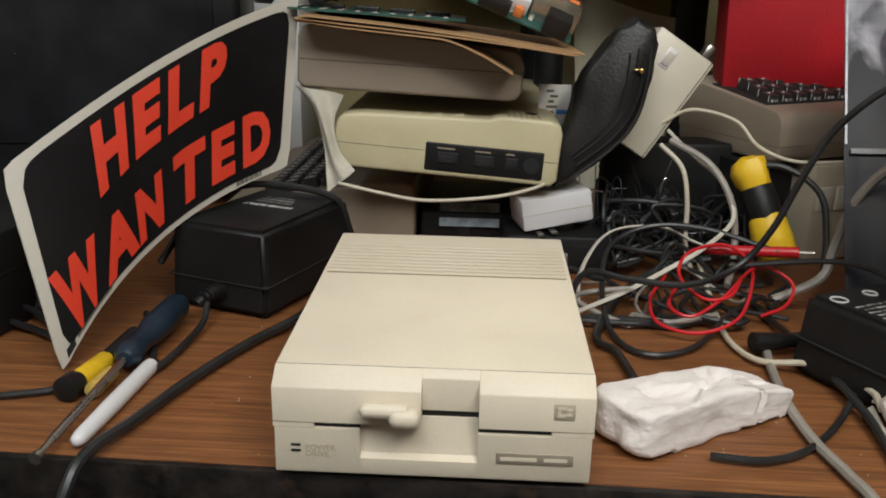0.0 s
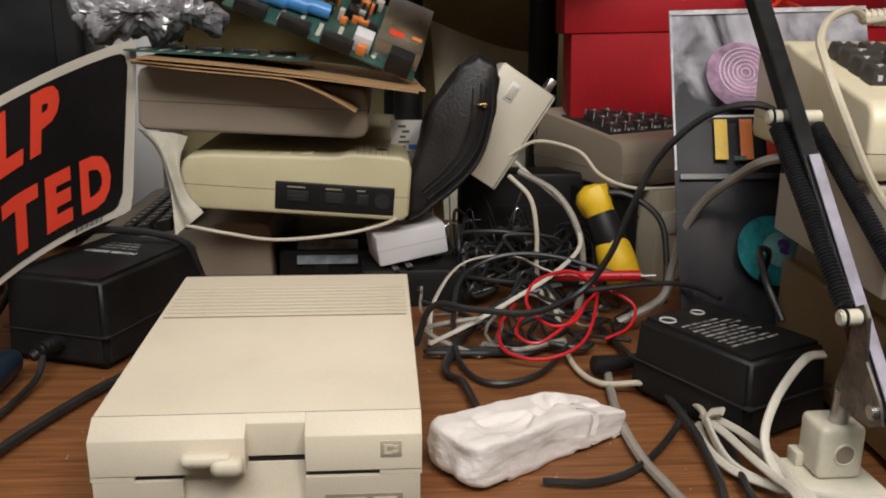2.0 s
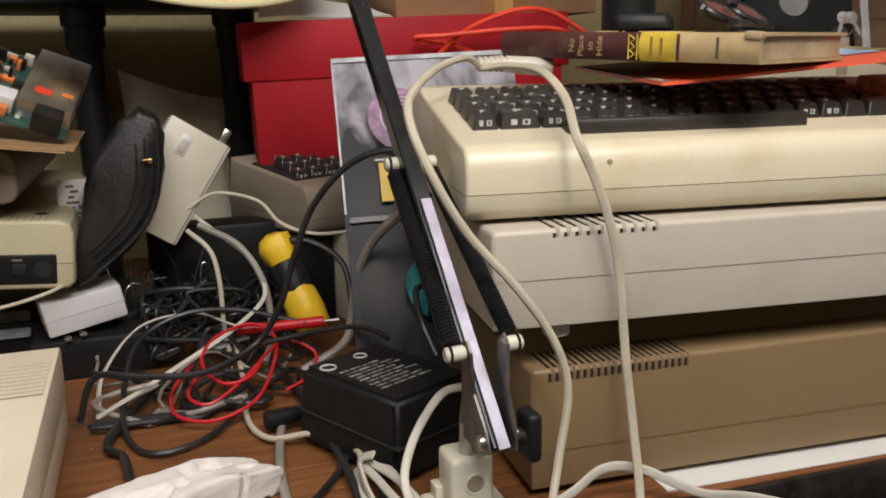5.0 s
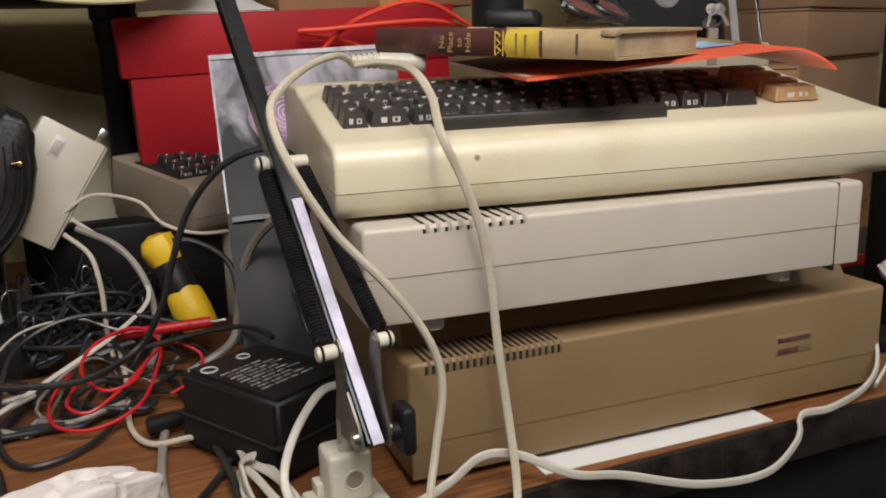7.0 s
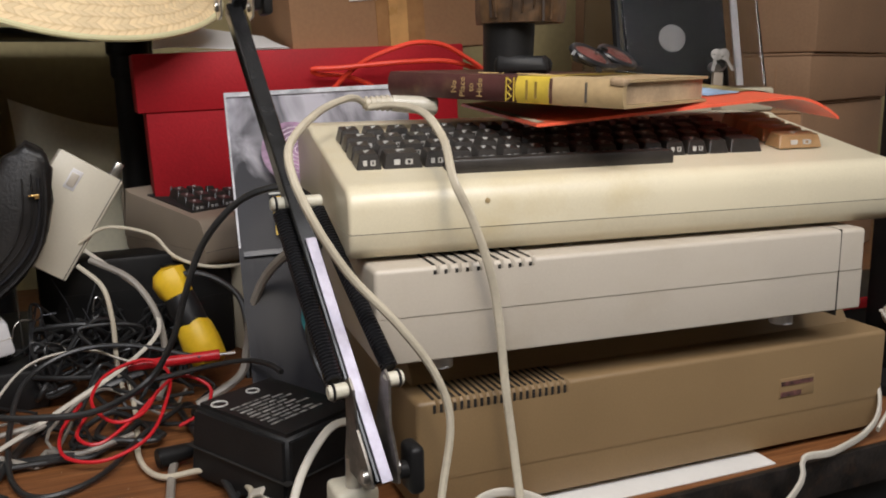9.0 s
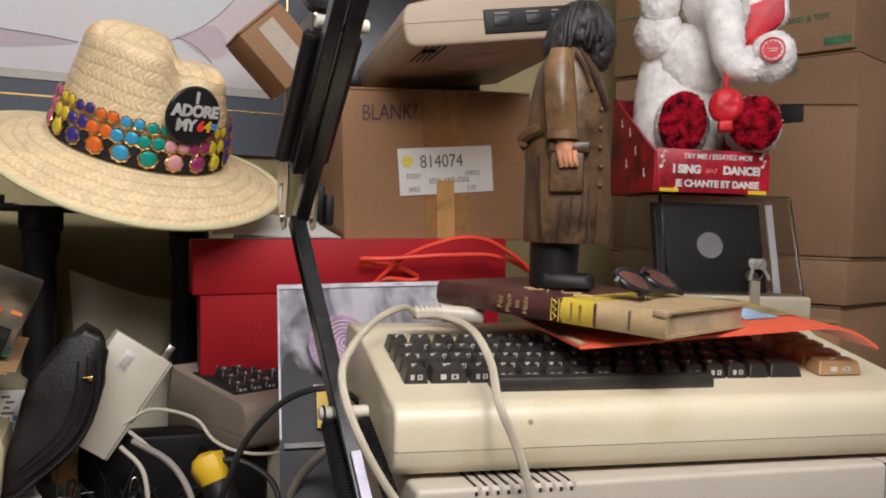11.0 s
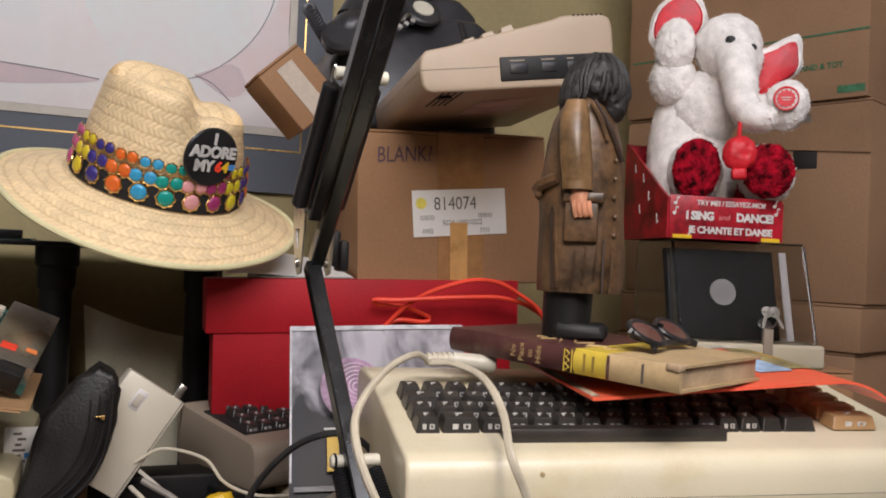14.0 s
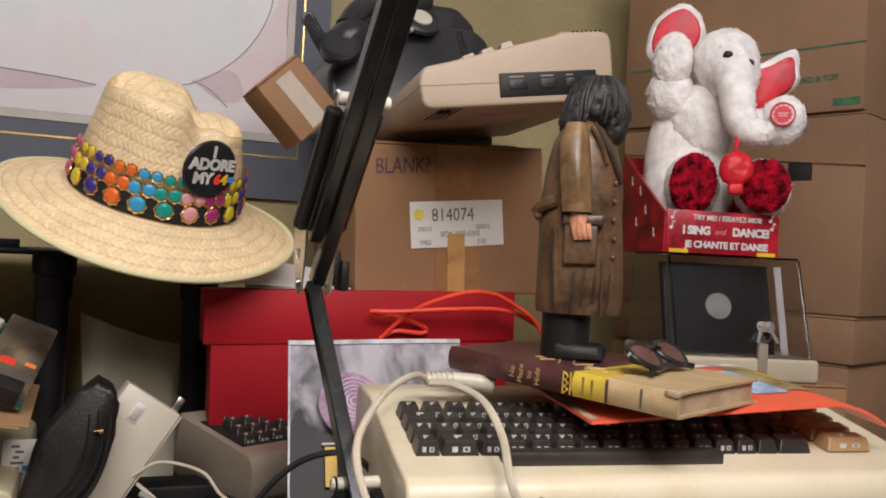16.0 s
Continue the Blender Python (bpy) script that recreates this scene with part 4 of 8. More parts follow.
LEFTP, RIGHTP = Vector((0.4505, 0.2010, 0.2945)), Vector((0.5405, 0.0010, 0.2860))
ang = math.degrees(math.atan2(RIGHTP.y - LEFTP.y, RIGHTP.x - LEFTP.x))
BKM = about(LEFTP.x, LEFTP.y, LEFTP.z, ("Z", ang), ("Y", 2.2), ("X", 0.4))
BL, BWD, BT = (RIGHTP - LEFTP).length, 0.128, 0.0195
book = thing("book", BKM, "worn hardback book in a brown and tan jacket", "book")
MAROON = surf("maroon_jacket", (0.085, 0.030, 0.028), 0.35, var=0.15, big=18, fine=200, bump=0.1, stain=0.2)
YLAB = surf("yellow_jacket_band", (0.72, 0.53, 0.06), 0.35, var=0.1, big=30, fine=200, bump=0.05)
TANJ = surf("tan_jacket", (0.52, 0.38, 0.20), 0.5, var=0.12, big=20, fine=200, bump=0.15, stain=0.35, stain_col=(0.35, 0.22, 0.10))
PAGES = surf("aged_pages", (0.50, 0.36, 0.22), 0.8, var=0.15, big=30, fine=500, bump=0.4)
part("page_block", box(0.004, 0.004, 0.0025, BL - 0.003, BWD - 0.003, BT - 0.0025), PAGES, book, "yellowed page block")
for nm, a, b, mt in (("jacket", 0.0, 0.595, MAROON), ("jacket_band", 0.595, 0.728, YLAB), ("jacket", 0.728, 1.0, TANJ)):
    pr = [(0.001, 0.0), (BWD, 0.0), (BWD, 0.0022), (0.004, 0.0022), (0.0028, 0.006), (0.0028, BT - 0.006), (0.004, BT - 0.0022), (BWD, BT - 0.0022), (BWD, BT), (0.001, BT), (-0.0018, BT - 0.005), (-0.0022, BT / 2), (-0.0018, 0.005)]
    part(nm, move(prism(pr, (b - a) * BL - 0.0002), Matrix.Translation((a * BL, 0, 0))), mt, book)
GOLD = surf("dull_gold_print", (0.55, 0.38, 0.16), 0.5, var=0.1, big=60)
for i, s in enumerate(("No", "Place", "to", "Hide")):
    part("lettering", move(letters(s, 0.0074, 0.0001), about(0.072 + 0.0085 * i, -0.0024, BT / 2, ("X", 90), ("Z", 90))), GOLD, book)
part("lettering", move(bars([(-0.007, 0.005, 0.014), (-0.006, -0.003, 0.012)], 0.0022, 0.0001), about(0.665 * BL, -0.0024, BT / 2, ("X", 90), ("Z", 90))), surf("faded_brown_ink", (0.30, 0.20, 0.04), 0.6, var=0.2, big=60), book)
part("lettering", move(bars([(0, 0, 0.014)], 0.002, 0.0001), about(0.87 * BL, -0.0024, BT / 2 - 0.007, ("X", 90), ("Z", 90))), PRINTG, book)
zz = [(0.572 * BL + (0.0018 if k % 2 else -0.0018), -0.0024, 0.002 + k * 0.0026) for k in range(7)]
part("zigzag_trim", tube(zz, 0.0006, 5, raw=True), YLAB, book)
for a in (0.556, 0.588, 0.733, 0.739):
    part("gold_rule" if a < 0.7 else "maroon_rule", box(a * BL, -0.0026, 0.001, a * BL + 0.0008, -0.0020, BT - 0.001), YLAB if a < 0.7 else MAROON, book)
part("spine_chip", lump(box(0.955 * BL, -0.0028, BT - 0.004, BL + 0.0004, 0.006, BT + 0.0006, 0.001), 0.001, 120), PAGES, book, "frayed jacket corner")
for k, (x, y) in enumerate(((0.07, 0.03), (0.10, 0.035), (0.12, 0.03), (0.06, 0.06))):
    part("gold_script", tube([(x + 0.006 * i, y + 0.010 * math.sin(i * 2.3 + k), BT + 0.0002) for i in range(6)], 0.0006, 5), GOLD, book)

SHM = about(0.5800, 0.0790, 0.3235, ("Z", 30), ("X", 26)) @ Matrix.Scale(0.66, 4)
LENSB = surf("brown_lens_gloss", (0.11, 0.060, 0.048), 0.12, var=0.05, big=30)
sg = thing("sunglasses", SHM, "folded black sunglasses with brown lenses on a book", "sunglasses")
for s in (-1, 1):
    ring = [(s * 0.036 + 0.027 * math.cos(a), 0.004 * math.cos(a) ** 2 + 0.021 * math.sin(a), 0.0 + 0.003 * math.sin(a) - 0.002) for a in [k / 20 * 2 * math.pi for k in range(21)]]
    part("rim", tube(ring, 0.0036, 8), BLACKGL, sg)
    part("lens", move(lathe([(0.0005, 0), (0.026, 0.0004), (0.026, 0.0018), (0.0005, 0.0022)], 28), about(s * 0.036, 0.002, -0.002, ("X", 8)) @ Matrix.Diagonal((1, 0.8, 1, 1))), LENSB, sg, "dark brown lens")
    part("temple_arm", tube([(s * 0.066, 0.006, 0.0), (s * 0.066, 0.004, -0.006), (s * 0.02, -0.012, -0.008), (-s * 0.045, -0.018, -0.008), (-s * 0.060, -0.026, -0.007)], 0.0026, 6, flatten=1.6), BLACKGL, sg)
part("bridge", tube([(-0.012, 0.006, 0.003), (0, 0.010, 0.005), (0.012, 0.006, 0.003)], 0.0022, 6), BLACKGL, sg)

COAT = surf("brown_leather_coat", (0.125, 0.068, 0.030), 0.42, var=0.35, big=25, fine=200, bump=0.35, stain=0.35, stain_col=(0.055, 0.028, 0.014))
SLEEVE = surf("tan_leather_sleeve", (0.20, 0.115, 0.048), 0.40, var=0.3, big=30, fine=200, bump=0.3, stain=0.3, stain_col=(0.12, 0.065, 0.03))
SEAM = surf("dark_leather_seam", (0.035, 0.019, 0.011), 0.6, var=0.2, big=60)
HAIR = surf("sculpted_black_hair", (0.020, 0.018, 0.018), 0.6, var=0.15, big=160, fine=420, bump=0.8)
SKIN = surf("painted_flesh", (0.55, 0.25, 0.14), 0.5, var=0.1, big=60, fine=300, bump=0.1)
FGM = about(0.543, 0.141, 0.3095, ("Z", -31)) @ Matrix.Translation((0.010, 0, 0)) @ Matrix.Diagonal((1.0, 1.04, 1.10, 1))


def shaped(profile, n=28, fold=0.0, seed=0):
    """Stacked oval rings (x offset, y offset, half width, half depth, height) with folds."""
    bm = bmesh.new()
    rings = []
    for i, (cx, cy, rx, ry, z) in enumerate(profile):
        rr = []
        for k in range(n):
            a = 2 * math.pi * k / n
            f = 1 + fold * (math.sin(5 * a + seed) * 0.6 + math.sin(9 * a + i * 0.15) * 0.4) * (1 - i / len(profile))
            rr.append(bm.verts.new((cx + rx * math.cos(a) * f, cy + ry * math.sin(a) * f, z)))
        rings.append(rr)
    for a, b in zip(rings, rings[1:]):
        for k in range(n):
            bm.faces.new((a[k], a[(k + 1) % n], b[(k + 1) % n], b[k]))
    bm.faces.new(rings[0][::-1])
    bm.faces.new(rings[-1])
    return bm


fig = [(shaped([(-0.0125, 0, 0.0345, 0.0255, 0.0365), (-0.012, 0, 0.0358, 0.0262, 0.045), (-0.0118, 0, 0.0360, 0.0265, 0.065), (-0.0130, 0, 0.0350, 0.0260, 0.095), (-0.0142, 0, 0.0352, 0.0262, 0.1125), (-0.0140, 0, 0.0350, 0.0268, 0.120), (-0.0130, 0, 0.0338, 0.0272, 0.132), (-0.0130, 0, 0.0312, 0.0272, 0.150), (-0.0136, 0, 0.0262, 0.0255, 0.167), (-0.0140, 0, 0.0195, 0.021, 0.178), (-0.012, 0, 0.012, 0.014, 0.186)], 40, 0.045), COAT),
       (shaped([(-0.022, 0, 0.0200, 0.018, 0.0), (-0.021, 0, 0.0210, 0.018, 0.040)], 20), BLACKPL), (lump(box(-0.034, -0.020, 0.0, 0.011, -0.004, 0.014, 0.006, 3), 0.0025, 60), BLACKPL), (lump(box(-0.034, 0.004, 0.0, 0.013, 0.020, 0.014, 0.006, 3), 0.0025, 60), BLACKPL),
       (lump(ball((-0.004, 0, 0.196), 0.0250, 0.0235, 0.0225, (0, 10, 0), 5), 0.0028, 70), HAIR), (lump(ball((0.010, 0, 0.184), 0.0118, 0.017, 0.0175, (0, -8, 0), 4), 0.0024, 80, 3), HAIR), (lump(ball((-0.020, 0, 0.187), 0.017, 0.022, 0.0125, (0, -28, 0), 4), 0.0026, 80, 5), HAIR),
       (shaped([(-0.0172, -0.028, 0.0118, 0.0105, 0.113), (-0.0182, -0.0295, 0.0128, 0.0115, 0.128), (-0.0205, -0.0295, 0.0130, 0.0118, 0.148), (-0.0215, -0.026, 0.0122, 0.0110, 0.166), (-0.0205, -0.021, 0.0085, 0.008, 0.180)], 24, 0.10, 2), SLEEVE),
       (shaped([(-0.0172, -0.0285, 0.0130, 0.0118, 0.1125), (-0.0172, -0.0285, 0.0130, 0.0118, 0.1185)], 20), SLEEVE),
       (lump(ball((-0.0150, -0.0295, 0.106), 0.0082, 0.0062, 0.0110, (0, -14, 0), 3), 0.0015, 120), SKIN)]
for k in range(4):
    fig.append((tube([(-0.0190 + 0.0040 * k, -0.0340 + 0.0005 * k, 0.104), (-0.0185 + 0.0042 * k, -0.0345, 0.098 - 0.0008 * k), (-0.0165 + 0.0038 * k, -0.0325, 0.0925 + 0.0004 * k)], 0.0020, 6), SKIN))
fig += [(lump(box(-0.0265, -0.0310, 0.074, 0.0010, -0.0235, 0.104, 0.002), 0.001, 80), COAT), (lump(box(-0.0280, -0.0325, 0.1030, 0.0055, -0.0240, 0.1110, 0.0018), 0.001, 80), COAT), (box(-0.0530, -0.016, 0.107, -0.0450, 0.016, 0.1165, 0.003), COAT), (tube([(-0.0510, -0.010, 0.1125), (-0.046, -0.0200, 0.1170), (-0.034, -0.0265, 0.1210)], 0.0032, 6, flatten=1.5), COAT),
        (tube([(-0.006, -0.0215, 0.180), (0.004, -0.0215, 0.166), (0.0125, -0.0190, 0.150), (0.0185, -0.0130, 0.136)], 0.0022, 6), SEAM), (tube([(-0.008, -0.0250, 0.178), (0.000, -0.0255, 0.165), (0.006, -0.0240, 0.150)], 0.0020, 6), COAT),
        (box(0.0055, -0.0255, 0.0365, 0.0072, -0.0195, 0.076), SEAM), (tube([(-0.034, -0.0218, 0.040), (-0.036, -0.0208, 0.07), (-0.037, -0.0200, 0.100)], 0.0012, 6), SEAM), (tube([(-0.030, -0.0235, 0.040), (-0.032, -0.0225, 0.07), (-0.033, -0.0215, 0.100)], 0.0016, 6), COAT)]
for k in range(6):
    fig.append((ball((0.0135 + 0.0006 * k * (k < 3), -0.0185, 0.066 + 0.014 * k), 0.0022, 0.0022, 0.0022, (0, 0, 0), 2), COAT))
for k, (x, z) in enumerate(((-0.010, 0.055), (-0.019, 0.050), (-0.001, 0.058), (0.012, 0.050))):
    fig.append((tube([(x, -0.0250, z - 0.012), (x + 0.001, -0.0262, z), (x + 0.002, -0.0250, z + 0.018)], 0.0011, 6), COAT))
rh = random.Random(4)
for k in range(90):
    a, d = rh.uniform(0, 6.283), rh.uniform(0.55, 1.0)
    cx, cy = math.cos(a), math.sin(a)
    drop = rh.uniform(0.010, 0.018) + 0.006 * max(0, -cx)
    fig.append((tube([(-0.003 + 0.010 * cx * d, 0.010 * cy * d, 0.2175), (-0.004 + 0.022 * cx * d, 0.021 * cy * d, 0.209), (-0.005 + 0.0265 * cx, 0.0250 * cy, 0.197), (-0.006 + 0.0275 * cx + 0.002 * rh.uniform(-1, 1), 0.0265 * cy, 0.197 - drop * 0.6), (-0.008 + 0.0265 * cx, 0.0255 * cy + 0.002 * rh.uniform(-1, 1), 0.197 - drop)], 0.0026, 6, 0.004, taper=lambda t: 1.0 - 0.75 * t * t), HAIR))
multi("toy_figure", fig, FGM, "plain painted figurine in a long brown coat on a book", "figurine")

# ---- lamp arm clamped to the desk ----
ARMBLK = surf("gloss_black_enamel", (0.013, 0.013, 0.014), 0.20, var=0.25, big=30, fine=300, bump=0.03, spec=0.5, stain=0.2, stain_col=(0.05, 0.05, 0.05))
lamp = thing("desk_lamp", pose(0, 0, 0), "black spring-arm desk lamp clamped to the desk edge", "lamp")
E0, E1 = Vector((0.3530, -0.018, 0.070)), Vector((0.3265, 0.207, 0.363))
IVORY = surf("ivory_plastic", (0.66, 0.62, 0.50), 0.4, var=0.05, big=40, fine=300, bump=0.05)


def bar(p, q, w, d, bev=0.0012):
    """A square rod from p to q, with its width along x."""
    p, q = Vector(p), Vector(q)
    u = (q - p).normalized()
    side = Vector((1, 0, 0))
    side = (side - u * side.dot(u)).normalized()
    m = Matrix((side, u.cross(side), u)).transposed().to_4x4()
    m.translation = p
    return move(box(-w / 2, -d / 2, 0, w / 2, d / 2, (q - p).length, bev, 1), m)


def spring(p, q, r, wire, turns):
    p, q = Vector(p), Vector(q)
    u = (q - p).normalized()
    a = u.orthogonal().normalized()
    b = u.cross(a)
    n = turns * 8
    return tube([p + (q - p) * (i / n) + (a * math.cos(i / 8 * 2 * math.pi) + b * math.sin(i / 8 * 2 * math.pi)) * r for i in range(n + 1)], wire, 4, raw=True)


base = part("clamp", join(box(0.322, -0.010, 0.0, 0.374, 0.044, 0.013, 0.003, 3), box(0.3345, 0.012, 0.013, 0.3635, 0.040, 0.048, 0.004, 3), box(0.330, 0.030, 0.013, 0.340, 0.043, 0.022, 0.001)), IVORY, lamp, "ivory plastic clamp block")
part("clamp_hole", tube([(0.3505 + 0.0066 * math.cos(k / 20 * 2 * math.pi), 0.0118, 0.030 + 0.0066 * math.sin(k / 20 * 2 * math.pi)) for k in range(21)], 0.0009, 6, raw=True), IVORY, base)
part("clamp_bore", cyl((0.3505, 0.0116, 0.030), (0.3505, 0.020, 0.030), 0.0062, n=20), TAUPE, base)
part("clamp_jaw", box(0.326, -0.020, -0.060, 0.372, -0.008, 0.0, 0.002), IVORY, base)
part("clamp_screw", cyl((0.357, -0.018, 0.010), (0.357, -0.024, -0.012), 0.0035, n=12), STEEL, base)
part("stem", cyl((0.349, 0.022, 0.046), (0.348, 0.016, 0.072), 0.0058, n=18), STEEL, lamp)
u = (E1 - E0).normalized()


def plate(pts, x0, x1, t=0.0016):
    """A thin plate in the plane of the arm: outline of (y, z), leaning from x0 below to x1 above."""
    b = prism(pts, t)
    z0, z1 = min(q[1] for q in pts), max(q[1] for q in pts)
    for v in b.verts:
        v.co.x += x0 + (x1 - x0) * (v.co.z - z0) / (z1 - z0)
    return b


OUTL = [(-0.030, 0.070), (-0.018, 0.064), (0.018, 0.062), (0.022, 0.070), (0.012, 0.092), (0.004, 0.128), (-0.004, 0.132), (-0.010, 0.126), (-0.010, 0.100), (-0.026, 0.082)]
OUTR = [(-0.030, 0.070), (-0.020, 0.066), (0.010, 0.066), (0.014, 0.076), (0.006, 0.098), (-0.003, 0.130), (-0.010, 0.136), (-0.017, 0.131), (-0.017, 0.104), (-0.028, 0.084)]
AGED = surf("aged_dull_steel", (0.26, 0.235, 0.205), 0.42, metal=0.85, var=0.25, big=60, fine=300, bump=0.08, stain=0.4, stain_col=(0.16, 0.12, 0.08))
part("pivot_plate", plate(OUTL, 0.3440, 0.3395), AGED, lamp, "thin steel pivot plate")
part("pivot_plate", plate(OUTR, 0.3600, 0.3605), AGED, lamp, "thin steel pivot plate")
part("pivot_bolt", cyl((0.3400, -0.022, 0.0750), (0.3445, -0.022, 0.0750), 0.0046, n=12, bev=0.0008), STEEL, lamp)
part("pivot_bolt", cyl((0.3610, -0.022, 0.0770), (0.3640, -0.022, 0.0770), 0.0046, n=12, bev=0.0008), STEEL, lamp)
# pale lavender colour stands in for the highlight along the worn lower arm
GRGLINT = surf("lavender_highlight_metal", (0.36, 0.335, 0.40), 0.34, metal=0.35, var=0.15, big=40, fine=200, bump=0.05)
part("lower_arm", bar(E0 - u * 0.004, E1, 0.0120, 0.013), ARMBLK, lamp, "glossy black square arm tube")
part("highlight_strip", bar(E0 - u * 0.004 + Vector((0.001, -0.0070, 0.0042)), E0 + u * 0.165 + Vector((0.001, -0.0070, 0.0042)), 0.0074, 0.0012, 0.0003), GRGLINT, lamp, "lavender-grey strip painting the highlight on the worn arm")
part("lower_roller", cyl((0.3270, -0.002, 0.1235), (0.3395, -0.002, 0.1240), 0.0047, n=16, bev=0.0008), IVORY, lamp)
part("lower_roller", cyl((0.3605, -0.011, 0.1290), (0.3720, -0.011, 0.1295), 0.0047, n=16, bev=0.0008), IVORY, lamp)
part("upper_roller", cyl((0.3240, 0.107, 0.2245), (0.3600, 0.107, 0.2245), 0.0047, n=16, bev=0.0008), IVORY, lamp)
for p_, q_ in (((0.3295, 0.103, 0.219), (0.3320, 0.002, 0.129)), ((0.3555, 0.103, 0.219), (0.3655, -0.007, 0.135))):
    part("spring", spring(p_, q_, 0.0048, 0.0011, 56), DARKST, lamp, "dark coil spring")
    part("spring_core", cyl(p_, q_, 0.0040, n=10), DARKGAP, lamp)
for x, y, z in ((0.3300, -0.002, 0.1236), (0.3690, -0.011, 0.1293), (0.3270, 0.107, 0.2245)):
    part("spring_eye", tube([(x, y + 0.0052 * math.cos(k / 12 * 2 * math.pi), z + 0.0052 * math.sin(k / 12 * 2 * math.pi)) for k in range(13)], 0.0009, 5, raw=True), DARKST, lamp)
part("knob", join(cyl((0.362, -0.012, 0.070), (0.374, -0.012, 0.069), 0.0058, n=14), box(0.3725, -0.020, 0.053, 0.3830, 0.000, 0.085, 0.004, 3)), BLACKPL, lamp, "black plastic wing knob")
E2, E3 = E1 + Vector((0.0030, -0.001, 0.002)), Vector((0.334, -0.16, 0.722))
FRONT = [(0.198, 0.356), (0.210, 0.354), (0.214, 0.362), (0.196, 0.398), (0.192, 0.412), (0.180, 0.412), (0.184, 0.392)]
BACK = [(0.204, 0.3545), (0.216, 0.358), (0.226, 0.384), (0.225, 0.408), (0.217, 0.408), (0.216, 0.386), (0.206, 0.366)]
for x in (0.3150, 0.3390):
    part("elbow_plate", join(plate(FRONT, x, x - 0.002), plate(BACK, x + 0.0002, x - 0.0018), plate([(0.186, 0.392), (0.222, 0.392), (0.222, 0.4115), (0.184, 0.4115)], x - 0.0012, x - 0.0018)), STEEL, lamp, "steel elbow plate")
    part("elbow_bolt", cyl((x - 0.0022, 0.208, 0.364), (x + 0.0030, 0.208, 0.364), 0.0042, n=12, bev=0.0008), STEEL, lamp)
part("elbow_knob", join(cyl((0.338, 0.218, 0.374), (0.347, 0.218, 0.374), 0.006, n=14), box(0.342, 0.204, 0.362, 0.3500, 0.222, 0.392, 0.003, 2), box(0.348, 0.198, 0.358, 0.3560, 0.222, 0.384, 0.003, 2)), BLACKPL, lamp)
part("upper_arm", bar(E2, E3, 0.0118, 0.013), ARMBLK, lamp)
part("upper_arm", bar(E2.lerp(E3, 0.100) + Vector((-0.0125, 0, 0)), E3 + Vector((-0.0125, 0, 0)), 0.0100, 0.012), ARMBLK, lamp)
# thin grey strips paint both the worn edges and the highlight along them
WORN = surf("worn_edge_highlight", (0.13, 0.12, 0.11), 0.35, metal=0.5, var=0.3, big=30, fine=200, bump=0.05)
part("worn_edge", bar(E2.lerp(E3, 0.05) + Vector((-0.0048, -0.0068, 0)), E3 + Vector((-0.0048, -0.0068, 0)), 0.0016, 0.0012, 0.0003), WORN, lamp, "grey line for a worn edge and its highlight")
part("worn_edge", bar(E0 + u * 0.170 + Vector((0.0052, -0.0066, 0)), E1 + Vector((0.0052, -0.0066, 0)), 0.0012, 0.0010, 0.0003), WORN, lamp, "grey line for a worn edge and its highlight")
part("upper_arm_roller", cyl((0.3120, 0.098, 0.499), (0.3500, 0.098, 0.499), 0.0050, n=16, bev=0.0008), IVORY, lamp)
for x in (0.3120, 0.3420):
    part("upper_spring", cyl((x, 0.106, 0.492), (x - 0.004, 0.178, 0.410), 0.0066, n=14, bev=0.001), BLACKGL, lamp, "black sleeved spring")
    part("spring_hook", tube([(x, 0.098, 0.504), (x, 0.104, 0.502), (x, 0.107, 0.494)], 0.0012, 5), STEEL, lamp)

part("head_joint", cyl((0.331, -0.16, 0.722), (0.338, -0.40, 0.800), 0.006, n=14), BLACKGL, lamp)
shd = lathe([(0.022, 0.0), (0.026, 0.03), (0.050, 0.075), (0.085, 0.150), (0.083, 0.150), (0.048, 0.075), (0.020, 0.03), (0.018, 0.004)], 40)
part("shade", move(shd, Matrix.Translation((0.338, -0.43, 0.800)) @ Vector((0.01, 0.60, -0.80)).to_track_quat("Z", "Y").to_matrix().to_4x4() @ Matrix.Translation((0, 0, -0.02))), BLACKPL, lamp, "black bell-shaped lamp shade")

# ---- hat ----
HM = about(0.222, 0.600, 0.4490, ("Y", 9.5), ("X", 23.5))
hat = thing("straw_hat", HM, "woven straw fedora with black band and coloured studs", "hat")


